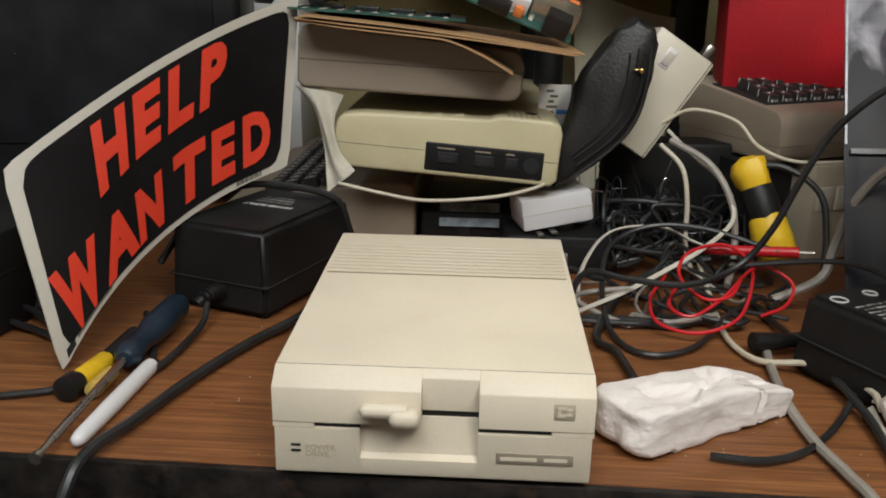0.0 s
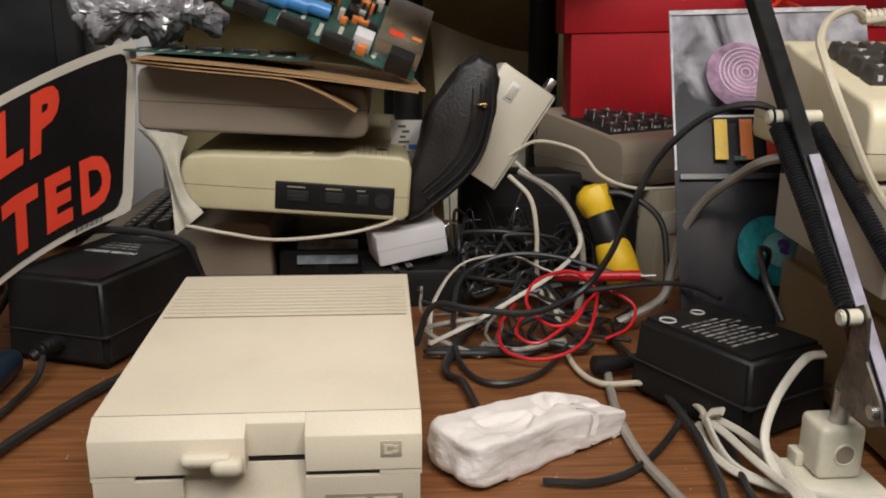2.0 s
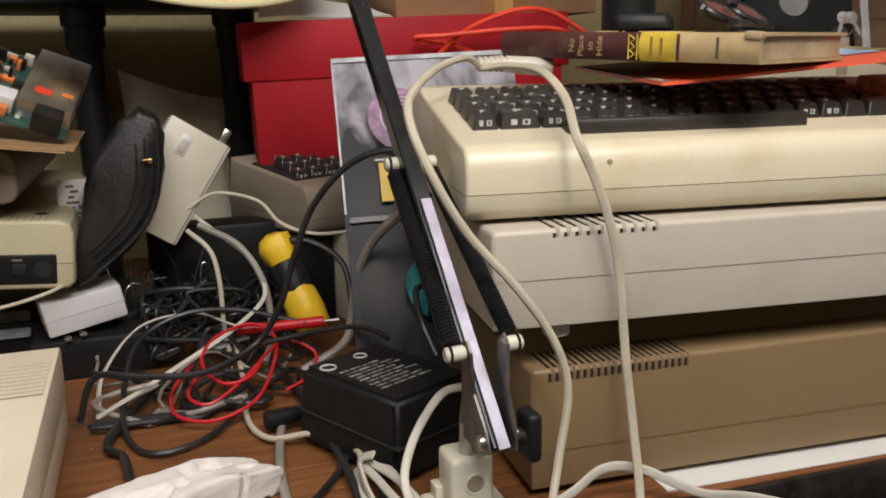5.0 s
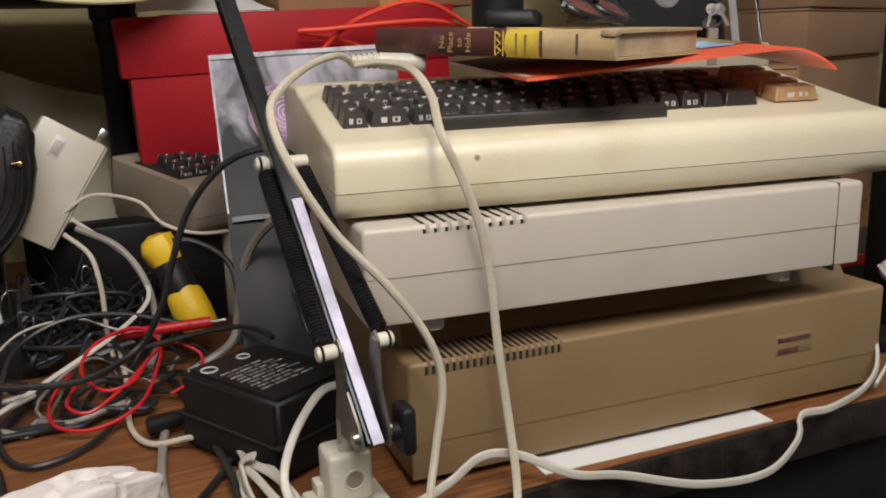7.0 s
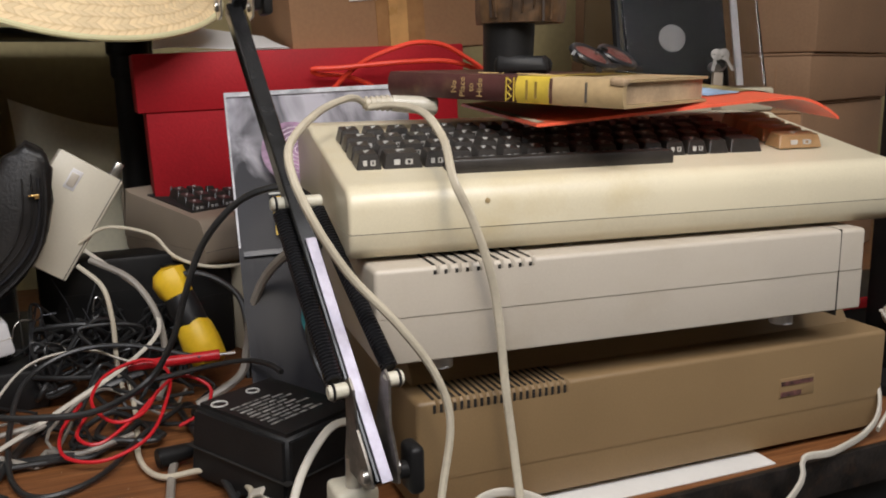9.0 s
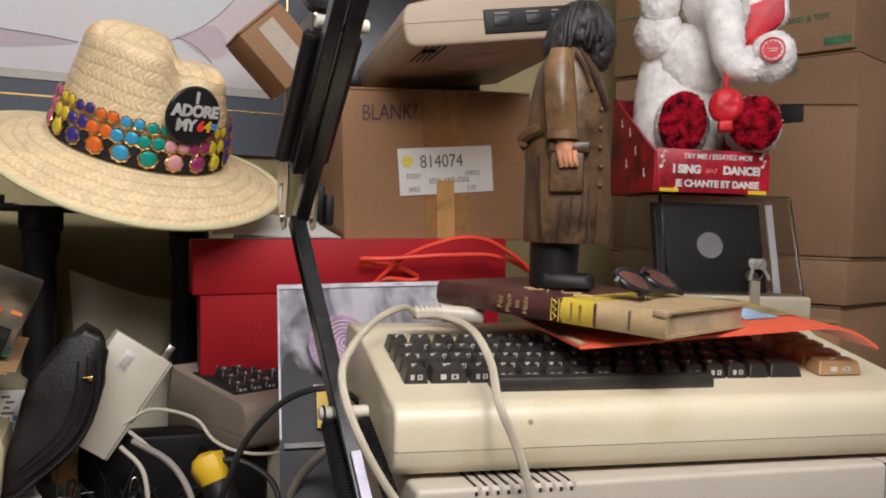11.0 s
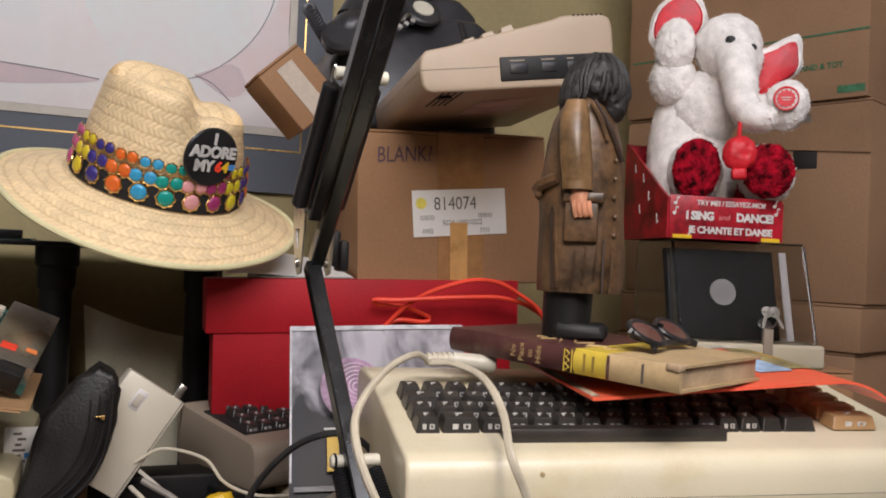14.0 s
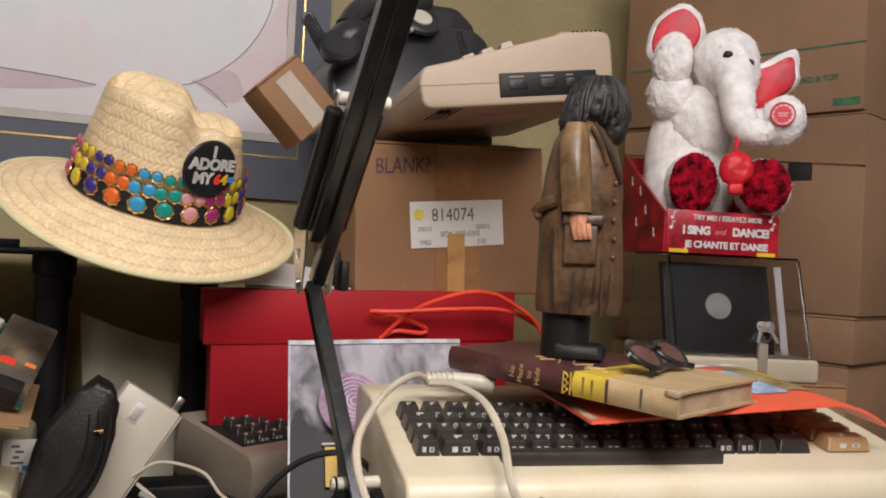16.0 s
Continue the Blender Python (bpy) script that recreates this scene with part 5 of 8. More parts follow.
def hat_surface(profile, n=96, dents=True):
    bm = bmesh.new()
    uvl = bm.loops.layers.uv.new("braid")
    rings, dist = [], [0.0]
    for (r0, z0), (r1, z1) in zip(profile, profile[1:]):
        dist.append(dist[-1] + math.hypot(r1 - r0, z1 - z0))
    for r, z in profile:
        ring = []
        for k in range(n):
            a = 2 * math.pi * k / n
            ex, ey = (1.0 + 0.10 * min(1, r / 0.1)), 1.0
            x, y, zz = r * ex * math.cos(a), r * ey * math.sin(a), z
            if z > 0.06:
                k_ = min(1, (z - 0.06) / 0.05)
                slope_ = min(1, max(0, (x - 0.005) / 0.035))
                zz -= 0.030 * math.exp(-(y / 0.028) ** 2) * k_ * (1 if r < 0.070 else 0.25)
                zz -= 0.016 * slope_ * slope_ * (3 - 2 * slope_) * k_
                zz -= 0.012 * math.exp(-((x - 0.024) / 0.013) ** 2) * k_
                zz += 0.006 * math.exp(-((x + 0.055) / 0.03) ** 2) * k_
                pinch = math.exp(-((x - 0.030) / 0.026) ** 2) * k_
                y += 0.016 * pinch * (1 if y < 0 else -1) * min(1, r / 0.06)
            if r > 0.11:
                zz += 0.012 * math.cos(2 * a) * ((r - 0.11) / 0.08)
            ring.append(bm.verts.new((x, y, zz)))
        rings.append(ring)
    for i, (a, b) in enumerate(zip(rings, rings[1:])):
        for k in range(n):
            f = bm.faces.new((a[k], a[(k + 1) % n], b[(k + 1) % n], b[k]))
            rm = 0.122 if profile[i][0] > 0.0895 else 0.084
            for lp, (kk, dd) in zip(f.loops, ((k, dist[i]), (k + 1, dist[i]), (k + 1, dist[i + 1]), (k, dist[i + 1]))):
                lp[uvl].uv = (kk / n * 2 * math.pi * rm, dd)
    bm.faces.new(rings[-1])
    return bm


def brim_z(r):
    return -0.026 * max(0.0, (r - 0.089) / 0.069) ** 1.25


prof = [(0.158 - 0.068 * k / 22, brim_z(0.158 - 0.068 * k / 22)) for k in range(23)]
prof += [(0.089 - 0.014 * (k / 18) ** 1.2, 0.003 + 0.116 * k / 18) for k in range(1, 19)]
prof += [(0.075 * math.cos(k / 8 * 1.5), 0.119 + 0.012 * math.sin(k / 8 * 1.5)) for k in range(1, 9)]
hs = part("straw_body", hat_surface(prof), STRAW, hat)
sol = hs.modifiers.new("thickness", "SOLIDIFY")
sol.thickness, sol.offset = 0.0025, -1
PIPING = surf("pale_yellow_piping", (0.72, 0.66, 0.38), 0.5, var=0.06, big=30, fine=400, bump=0.1)
rim = [(0.159 * 1.1 * math.cos(a), 0.159 * math.sin(a), -0.0265 + 0.012 * math.cos(2 * a) * 0.61) for a in [k / 64 * 2 * math.pi for k in range(65)]]
part("brim_piping", tube(rim, 0.0035, 8), PIPING, hat, "pale yellow edge piping")
bandp = [(0.0915, 0.002), (0.0908, 0.012), (0.0898, 0.026), (0.0885, 0.028)]
bb = bmesh.new()
rings = [[bb.verts.new((r * 1.1 * math.cos(2 * math.pi * k / 72), r * math.sin(2 * math.pi * k / 72), z)) for k in range(72)] for r, z in bandp]
for a, b in zip(rings, rings[1:]):
    for k in range(72):
        bb.faces.new((a[k], a[(k + 1) % 72], b[(k + 1) % 72], b[k]))
part("hat_band", bb, surf("black_cloth", (0.012, 0.011, 0.012), 0.85, var=0.2, big=40, fine=500, bump=0.5), hat, "black cloth band")
STUDC = [(0.55, 0.10, 0.22), (0.72, 0.55, 0.02), (0.05, 0.035, 0.22), (0.80, 0.16, 0.02), (0.06, 0.36, 0.62), (0.02, 0.33, 0.27), (0.80, 0.38, 0.38), (0.36, 0.04, 0.16), (0.66, 0.56, 0.02), (0.06, 0.04, 0.20), (0.75, 0.2, 0.03)]
STUDM = [surf("enamel_stud_%s" % n, c, 0.15, var=0.08, big=60, fine=300, bump=0.02) for n, c in zip(("rose", "yellow", "indigo", "orange", "blue", "teal", "pink", "plum", "lemon", "navy", "amber"), STUDC)]
studme, rimme = {}, None
for i, mt in enumerate(STUDM):
    a0 = radians(-168 + i * 16.6)
    for da, z, s in ((0.0, 0.0160, 0.92), (-0.075, 0.0335, 0.74), (0.085, 0.0345, 0.74), (-0.010, 0.0500, 0.60), (0.130, 0.0510, 0.60)):
        a = a0 + da
        r = 0.0922 - 0.014 * (z / 0.127) ** 1.2
        sm = about(r * 1.1 * math.cos(a), r * math.sin(a), z, ("Z", math.degrees(a) + 90), ("X", 84))
        if mt.name not in studme:
            gem = lathe([(0.0062, 0.0), (0.0060, 0.0020), (0.0045, 0.0034), (0.002, 0.0040)], 14)
            me = bpy.data.meshes.new("stud")
            gem.to_mesh(me)
            gem.free()
            smooth(me, 60)
            me.materials.append(mt)
            studme[mt.name] = me
        if rimme is None:
            rb = tube([(0.0066 * (1 + 0.09 * math.cos(8 * q)) * math.cos(q), 0.0066 * (1 + 0.09 * math.cos(8 * q)) * math.sin(q), 0.0006) for q in [k / 32 * 2 * math.pi for k in range(33)]], 0.0009, 5, raw=True)
            rimme = bpy.data.meshes.new("stud_setting")
            rb.to_mesh(rimme)
            rb.free()
            rimme.materials.append(BRASS)
        so = part("stud", studme[mt.name], None, hat)
        so.matrix_basis = sm @ Matrix.Diagonal((s * 1.6, s * 1.6, s * 1.2, 1))
        part("stud_setting", rimme, None, so)
BTM = about(0.0880 * 1.1 * math.cos(radians(-62)), 0.090 * math.sin(radians(-62)), 0.072, ("Z", -62 + 90), ("X", 84)) @ Matrix.Diagonal((1.18, 1.18, 1, 1))
bt = part("pin_button", lathe([(0.0275, -0.002), (0.0285, 0.0), (0.0270, 0.0022), (0.018, 0.0036), (0.001, 0.0042)], 40), BLACKGL, hat, "round black pin button with white lettering")
bt.matrix_basis = BTM
for s, y, h in (("I", 0.0175, 0.0145), ("ADORE", 0.0052, 0.0150), ("MY", -0.0085, 0.0150)):
    part("lettering", move(letters(s, h, 0.0010, "CENTER", 0, 0.0006, 0.92), pose(-0.008 if s == "MY" else 0, y, 0.0044 if abs(y) < 0.01 else 0.0040)), PRINTW, bt)
for s, x, mt in (("6", 0.0075, CORDO), ("4", 0.0150, YELLOW), ("=", 0.0215, BLUEPL)):
    part("lettering", move(letters(s, 0.0135, 0.0010, "CENTER", 0.1, 0.0006), pose(x, -0.0088, 0.0040)), mt, bt)

# ---- black shelf unit with the hat and boards on it ----
sh = thing("shelf_unit", pose(0, 0, 0), "black plastic shelf unit with turned posts on the desk", "shelf")
for x, xb in ((0.110, 0.097), (0.2925, 0.325), (-0.36, -0.36)):
    part("post", cyl((x, 0.735, 0.0), (x, 0.735, 0.33), 0.0200, 0.0200, 24), BLACKPL, sh)
    part("post_collar", lathe([(0.0215, 0), (0.0235, 0.006), (0.0235, 0.028), (0.0270, 0.032), (0.0270, 0.055)], 24), BLACKPL, sh).matrix_basis = pose(x, 0.735, 0.312)
    part("post", cyl((xb, 0.93, 0.0), (xb, 0.93, 0.368), 0.0200, 0.0200, 24), BLACKPL, sh)
part("shelf_board", box(-0.40, 0.70, 0.367, 0.345, 0.965, 0.374, 0.002), BLACKPL, sh)
for i, (x, y, z, w, d, mt, lb) in enumerate(((0.02, 0.752, 0.374, 0.12, 0.10, PCBG, "green circuit board lying on a black shelf"), (0.26, 0.750, 0.374, 0.12, 0.09, PCBG, "green circuit board lying on a black shelf"))):
    o = thing("circuit_board", pose(x, y, z), lb, "circuit board")
    part("board", box(-w / 2, -d / 2, 0, w / 2, d / 2, 0.002), mt, o)
    for k in range(5):
        part("chip", box(-w / 2 + 0.01 + 0.02 * k, -0.03, 0.002, -w / 2 + 0.022 + 0.02 * k, 0.01, 0.007, 0.0006), CHIP, o)
    part("connector", box(-w / 2 + 0.005, -d / 2 - 0.003, 0.002, w / 2 - 0.01, -d / 2 + 0.008, 0.012, 0.001), CHIP, o)
# pale sheet standing behind the posts
ps = thing("paper_poster", about(0.215, 0.800, 0.0, ("X", -1)), "pale sheet with a curved top edge standing behind shelf posts", "paper")
g = bmesh.new()
top = [(-0.072 + 0.16 * k / 12, 0.288 - 0.045 * math.sin(k / 12 * 1.5)) for k in range(13)]
vs = [g.verts.new((x, 0, z)) for x, z in [(-0.050, 0.0), (0.088, 0.0)] + top[::-1]]
f = g.faces.new(vs)
ret = bmesh.ops.extrude_face_region(g, geom=[f])
bmesh.ops.translate(g, vec=(0, 0.0015, 0), verts=[q for q in ret["geom"] if isinstance(q, bmesh.types.BMVert)])
bmesh.ops.recalc_face_normals(g, faces=g.faces)
part("sheet", g, surf("pale_khaki_paper", (0.74, 0.70, 0.52), 0.7, var=0.08, big=8, fine=160, bump=0.1), ps)

# ---- framed print on the wall ----
pic = thing("framed_picture", pose(0.02, 0.999, 0.465), "framed pastel print with a blue-grey mat", "picture")
MATB = surf("blue_grey_mat", (0.115, 0.125, 0.145), 0.7, var=0.06, big=10, fine=200, bump=0.1)
part("mat_board", box(-0.60, -0.010, 0.01, 0.50, -0.004, 0.80), MATB, pic)
part("fillet", box(-0.60, -0.0125, 0.108, 0.438, -0.0102, 0.121), surf("cream_fillet", (0.55, 0.50, 0.42), 0.5), pic)
part("fillet", box(0.425, -0.0125, 0.1215, 0.438, -0.0102, 0.80), bpy.data.materials["cream_fillet"], pic)
part("gold_line", box(-0.60, -0.0112, 0.082, 0.455, -0.0101, 0.0845), BRASS, pic)
part("gold_line", box(0.4525, -0.0112, 0.085, 0.455, -0.0101, 0.80), BRASS, pic)


def pastel():
    m, nt, p = shader("pastel_print")
    L = nt.links.new
    tc = nd(nt, "ShaderNodeTexCoord")
    n = nd(nt, "ShaderNodeTexNoise", Scale=5.0, Detail=6.0, Roughness=0.65)
    L(tc.outputs["Object"], n.inputs["Vector"])
    r = nd(nt, "ShaderNodeValToRGB")
    e = r.color_ramp.elements
    e[0].position, e[0].color = 0.28, (0.54, 0.58, 0.60, 1)
    e[1].position, e[1].color = 0.76, (0.64, 0.50, 0.49, 1)
    k = e.new(0.5)
    k.color = (0.66, 0.62, 0.60, 1)
    L(n.outputs[0], r.inputs[0])
    L(r.outputs[0], p.inputs["Base Color"])
    p.inputs["Roughness"].default_value = 0.35
    return m


part("print", box(-0.60, -0.0118, 0.1215, 0.4248, -0.0102, 0.80), pastel(), pic, "pale pink and blue abstract print")
def crescent(cx, cz, r0, r1, a0, a1, mt, y):
    b = bmesh.new()
    n = 24
    P = [(cx + r0 * math.cos(a0 + (a1 - a0) * k / n), cz + r0 * math.sin(a0 + (a1 - a0) * k / n)) for k in range(n + 1)]
    Q = [(cx + (r0 + (r1 - r0) * math.sin(math.pi * k / n)) * math.cos(a0 + (a1 - a0) * k / n), cz + (r0 + (r1 - r0) * math.sin(math.pi * k / n)) * math.sin(a0 + (a1 - a0) * k / n)) for k in range(n + 1)]
    for k in range(n):
        pts = [P[k], P[k + 1], Q[k + 1], Q[k]]
        vv = []
        for q in pts:
            vv.append(b.verts.new((q[0], y, q[1])))
        b.faces.new(vv)
    bmesh.ops.remove_doubles(b, verts=b.verts, dist=1e-6)
    part("print_shape", b, mt, pic)


def print_shape(pts, mt, y):
    """A soft-edged painted field from a smooth closed outline of (x, z)."""
    line = spline([(x, 0, z) for x, z in pts] + [(pts[0][0], 0, pts[0][1])], 0.01)[:-1]
    b = bmesh.new()
    b.faces.new([b.verts.new((q.x, y, q.z)) for q in line])
    bmesh.ops.triangulate(b, faces=b.faces)
    part("print_shape", b, mt, pic)


SKYP = surf("pale_sky_print", (0.60, 0.64, 0.63), 0.4, var=0.10, big=7, fine=60, bump=0, col2=(0.64, 0.60, 0.58))
ROSEP = surf("faded_rose_print", (0.62, 0.47, 0.45), 0.4, var=0.12, big=8, fine=60, bump=0, col2=(0.62, 0.56, 0.55))
LILACP = surf("lilac_print", (0.44, 0.36, 0.38), 0.4, var=0.2, big=16, fine=60, bump=0, col2=(0.58, 0.44, 0.43))
crescent(0.10, 0.44, 0.002, 0.33, -1.9, 0.25, SKYP, -0.0120)
print_shape([(0.285, 0.199), (0.345, 0.246), (0.400, 0.330), (0.422, 0.420), (0.424, 0.300), (0.424, 0.215), (0.384, 0.184), (0.330, 0.168)], ROSEP, -0.0122)
print_shape([(0.271, 0.197), (0.330, 0.222), (0.350, 0.205), (0.355, 0.180), (0.325, 0.166)], LILACP, -0.0124)
print_shape([(-0.25, 0.190), (-0.08, 0.184), (0.04, 0.178), (0.125, 0.171), (0.06, 0.158), (-0.05, 0.148), (-0.25, 0.140)], LILACP, -0.0122)
print_shape([(0.00, 0.345), (0.07, 0.380), (0.14, 0.372), (0.08, 0.330)], ROSEP, -0.0124)
INKL = surf("slate_ink_line", (0.30, 0.28, 0.31), 0.5)
for pts in ([(0.240, -0.0124, 0.183), (0.281, -0.0124, 0.197), (0.325, -0.0124, 0.227), (0.361, -0.0124, 0.265), (0.387, -0.0124, 0.312), (0.398, -0.0124, 0.360), (0.396, -0.0124, 0.45)], [(-0.35, -0.0124, 0.196), (-0.15, -0.0124, 0.188), (0.05, -0.0124, 0.179), (0.125, -0.0124, 0.172)], [(0.271, -0.0126, 0.197), (0.300, -0.0126, 0.186), (0.330, -0.0126, 0.160)]):
    part("print_line", tube(pts, 0.0012, 5, flatten=0.3), INKL, pic)

# ---- on top of the carton: computer, telephone, small carton ----
CCM = about(0.5363, 0.7472, 0.5560, ("Z", -99.97), ("Y", 1.72), ("X", 7.76))
cc = home_computer(CCM, "computer", "taupe-beige keyboard computer tilted on top of a carton", surf("light_taupe_plastic", (0.40, 0.31, 0.22), 0.45, var=0.05, big=8, fine=600, bump=0.1, stain=0.1), 0.404, 0.216, 0.046, 0.076, None, 0.024)


def port_panel(o, L, y0, y1, z0, z1, n=4):
    """Dark recess with sockets in the end face at x = L."""
    pp = part("port_panel", box(L - 0.002, y0, z0, L + 0.0012, y1, z1, 0.003, 3), BLACKPL, o, "black socket panel")
    w = (y1 - y0)
    for k, (a, b) in enumerate(((0.10, 0.28), (0.42, 0.58), (0.68, 0.78))):
        part("socket", box(L + 0.0008, y0 + a * w, z0 + 0.30 * (z1 - z0), L + 0.0022, y0 + b * w, z0 + 0.70 * (z1 - z0), 0.001), BLACKGL, pp)
        if k < 2:
            for j in range(9):
                yy = y0 + (a + (b - a) * ((j % 5) + 0.8 + 0.5 * (j > 4)) / 6.2) * w
                part("socket_pin", box(L + 0.0022, yy, z0 + (0.52 - 0.14 * (j > 4)) * (z1 - z0), L + 0.0026, yy + 0.0007, z0 + (0.55 - 0.14 * (j > 4)) * (z1 - z0)), PRINTG, pp)
        part("socket_text", box(L + 0.0010, y0 + a * w, z0 + 0.80 * (z1 - z0), L + 0.0015, y0 + (b - 0.03) * w, z0 + 0.85 * (z1 - z0)), TAUPE, pp)
    part("switch", cyl((L + 0.0005, y0 + 0.90 * w, (z0 + z1) / 2), (L + 0.002, y0 + 0.90 * w, (z0 + z1) / 2), 0.28 * (z1 - z0), n=20), BLACKGL, pp)


port_panel(cc, 0.404, 0.086, 0.196, 0.008, 0.034)
for k in range(7):
    part("vent_slot", box(0.392, 0.172 + 0.0052 * k, 0.0745, 0.4036, 0.1740 + 0.0052 * k, 0.0764), DARKGAP, cc)
for k in range(3):
    key(cc, 0.02, 0.376, 0.050 + 0.0215 * k, 0.0445 + 0.0058 * k, 12, bpy.data.materials["light_taupe_plastic"], False)
for x in (0.375, 0.03):
    part("foot", cyl((x, 0.03, -0.003), (x, 0.03, 0.001), 0.008, n=14), BLACKPL, cc)
for k in range(4):
    part("bottom_vent", box(0.30, 0.022 + 0.007 * k, -0.0005, 0.40, 0.025 + 0.007 * k, 0.001), DARKGAP, cc)
part("underside_label", box(0.20, 0.085, -0.0008, 0.32, 0.150, 0.0004), surf("pinkish_label", (0.55, 0.42, 0.38), 0.5, var=0.15, big=30), cc, "pinkish paper label")
# the computer's prop: an added brown wedge where only the underside shadow shows
pr = thing("prop_wedge", pose(0.585, 0.60, 0.5425, 0, -2.6, 0), "added brown wedge propping up a computer", "card")
part("wedge", prism([(0, 0), (0.13, 0), (0.13, 0.012), (0, 0.006)], 0.12, 0.001), CARD, pr)

# black base lifted to dark grey, so the colour carries the body's greyish sheen
BAKEL = surf("grey_sheen_bakelite", (0.034, 0.034, 0.038), 0.34, var=0.2, big=14, fine=400, bump=0.05, spec=0.5, stain=0.25, stain_col=(0.07, 0.068, 0.065))
TELX = Matrix.Translation((0.014, 0.740, 0.006))
tel = thing("telephone", TELX, "black desk telephone with handset and coiled cord", "telephone")


def slab(outline, y0, y1, lean, bev, seg=3):
    """A body from an outline of (x, z), its top leaning back from y0 to y1."""
    b = bmesh.new()
    f = b.faces.new([b.verts.new((x, 0, z)) for x, z in outline])
    ret = bmesh.ops.extrude_face_region(b, geom=[f])
    bmesh.ops.translate(b, vec=(0, y1 - y0, 0), verts=[q for q in ret["geom"] if isinstance(q, bmesh.types.BMVert)])
    bmesh.ops.recalc_face_normals(b, faces=b.faces)
    bmesh.ops.bevel(b, geom=list(b.edges), offset=bev, segments=seg, profile=0.5, affect="EDGES", clamp_overlap=True)
    for v in b.verts:
        v.co.y += y0 + lean * (v.co.z - 0.56)
    return b


part("body", slab([(0.452, 0.5560), (0.446, 0.650), (0.470, 0.694), (0.560, 0.716), (0.640, 0.750), (0.690, 0.750), (0.712, 0.733), (0.716, 0.690), (0.712, 0.5560)], -0.020, 0.140, 0.22, 0.012), BAKEL, tel)
part("top_deck", slab([(0.500, 0.680), (0.515, 0.752), (0.560, 0.790), (0.668, 0.792), (0.700, 0.765), (0.706, 0.700)], 0.030, 0.150, 0.10, 0.012), BAKEL, tel)
part("cradle_slot", slab([(0.664, 0.694), (0.652, 0.742), (0.662, 0.744), (0.676, 0.698)], -0.0225, 0.0, 0.22, 0.002, 1), DARKGAP, tel)
dial = part("dial_plate", lathe([(0.031, -0.004), (0.031, 0.002), (0.028, 0.005), (0.001, 0.006)], 32), BAKEL, tel)
at(dial, about(0.590, 0.012, 0.748, ("X", 52)))
part("dial_card", lathe([(0.0170, 0.005), (0.0165, 0.0075), (0.001, 0.0085)], 28), IVORY, dial, "cream dial card")
part("finger_stop", tube([(-0.026, -0.024, 0.006), (-0.034, -0.030, 0.010), (-0.040, -0.038, 0.004)], 0.0030, 8), STEEL, dial)
for k in range(3):
    part("button", cyl((0.548 + 0.010 * k, -0.004, 0.712 + 0.006 * k), (0.548 + 0.010 * k, -0.012, 0.714 + 0.006 * k), 0.0040, n=14, bev=0.001), STEEL, tel)
hs_ = join(lump(ball((0.468, -0.030, 0.694), 0.034, 0.030, 0.026, (0, -28, 0), 4), 0.002, 30), tube([(0.462, -0.028, 0.708), (0.482, -0.010, 0.738), (0.520, 0.010, 0.768), (0.568, 0.030, 0.792)], 0.0165, 16), ball((0.585, 0.040, 0.790), 0.034, 0.030, 0.030))
part("handset", hs_, BAKEL, tel, "glossy black handset")
part("handset_collar", lathe([(0.026, 0), (0.029, 0.004), (0.029, 0.014), (0.023, 0.020)], 28), BAKEL, tel).matrix_basis = about(0.452, -0.040, 0.672, ("Y", -28), ("X", 60))
cc_pts = []
for k in range(110):
    t = k / 109
    cc_pts.append((0.404 + 0.040 * t + 0.008 * math.cos(k * 0.9), -0.036 + 0.012 * t, 0.712 - 0.050 * t * t - 0.014 * math.sin(3.1 * t) + 0.008 * math.sin(k * 0.9)))
part("coiled_cord", tube(cc_pts, 0.0034, 6, raw=True), BAKEL, tel)
sc = carton(about(0.4200, 0.595, 0.553, ("Y", -44), ("Z", 10)), 0.073, 0.06, 0.090, CARD, "small brown carton tilted against a larger box", "", "small_carton", False)
part("label", box(-0.012, -0.001, 0.004, 0.014, 0.0003, 0.078), surf("tan_label", (0.50, 0.42, 0.33), 0.6), sc)

# ---- left side: sign, power bricks, tools ----
def sign_point(uu, v, off=0.0):
    """A point of the bent sign: uu along its length, v up, off in front of it."""
    B = (Vector((-0.279, 0.122, 0.001)), Vector((-0.245, 0.250, 0.070)), Vector((-0.161, 0.360, 0.111)))
    T = (Vector((-0.329, 0.162, 0.144)), Vector((-0.238, 0.290, 0.223)), Vector((-0.155, 0.400, 0.267)))

    def q(P, s):
        return P[0] * (2 * (s - 0.5) * (s - 1)) + P[1] * (4 * s * (1 - s)) + P[2] * (2 * s * (s - 0.5))

    p = q(B, uu) * (1 - v) + q(T, uu) * v
    if off:
        e = 0.01
        du = (q(B, uu + e) - q(B, uu - e)) * (1 - v) + (q(T, uu + e) - q(T, uu - e)) * v
        p = p + du.cross(q(T, uu) - q(B, uu)).normalized() * off
    return p


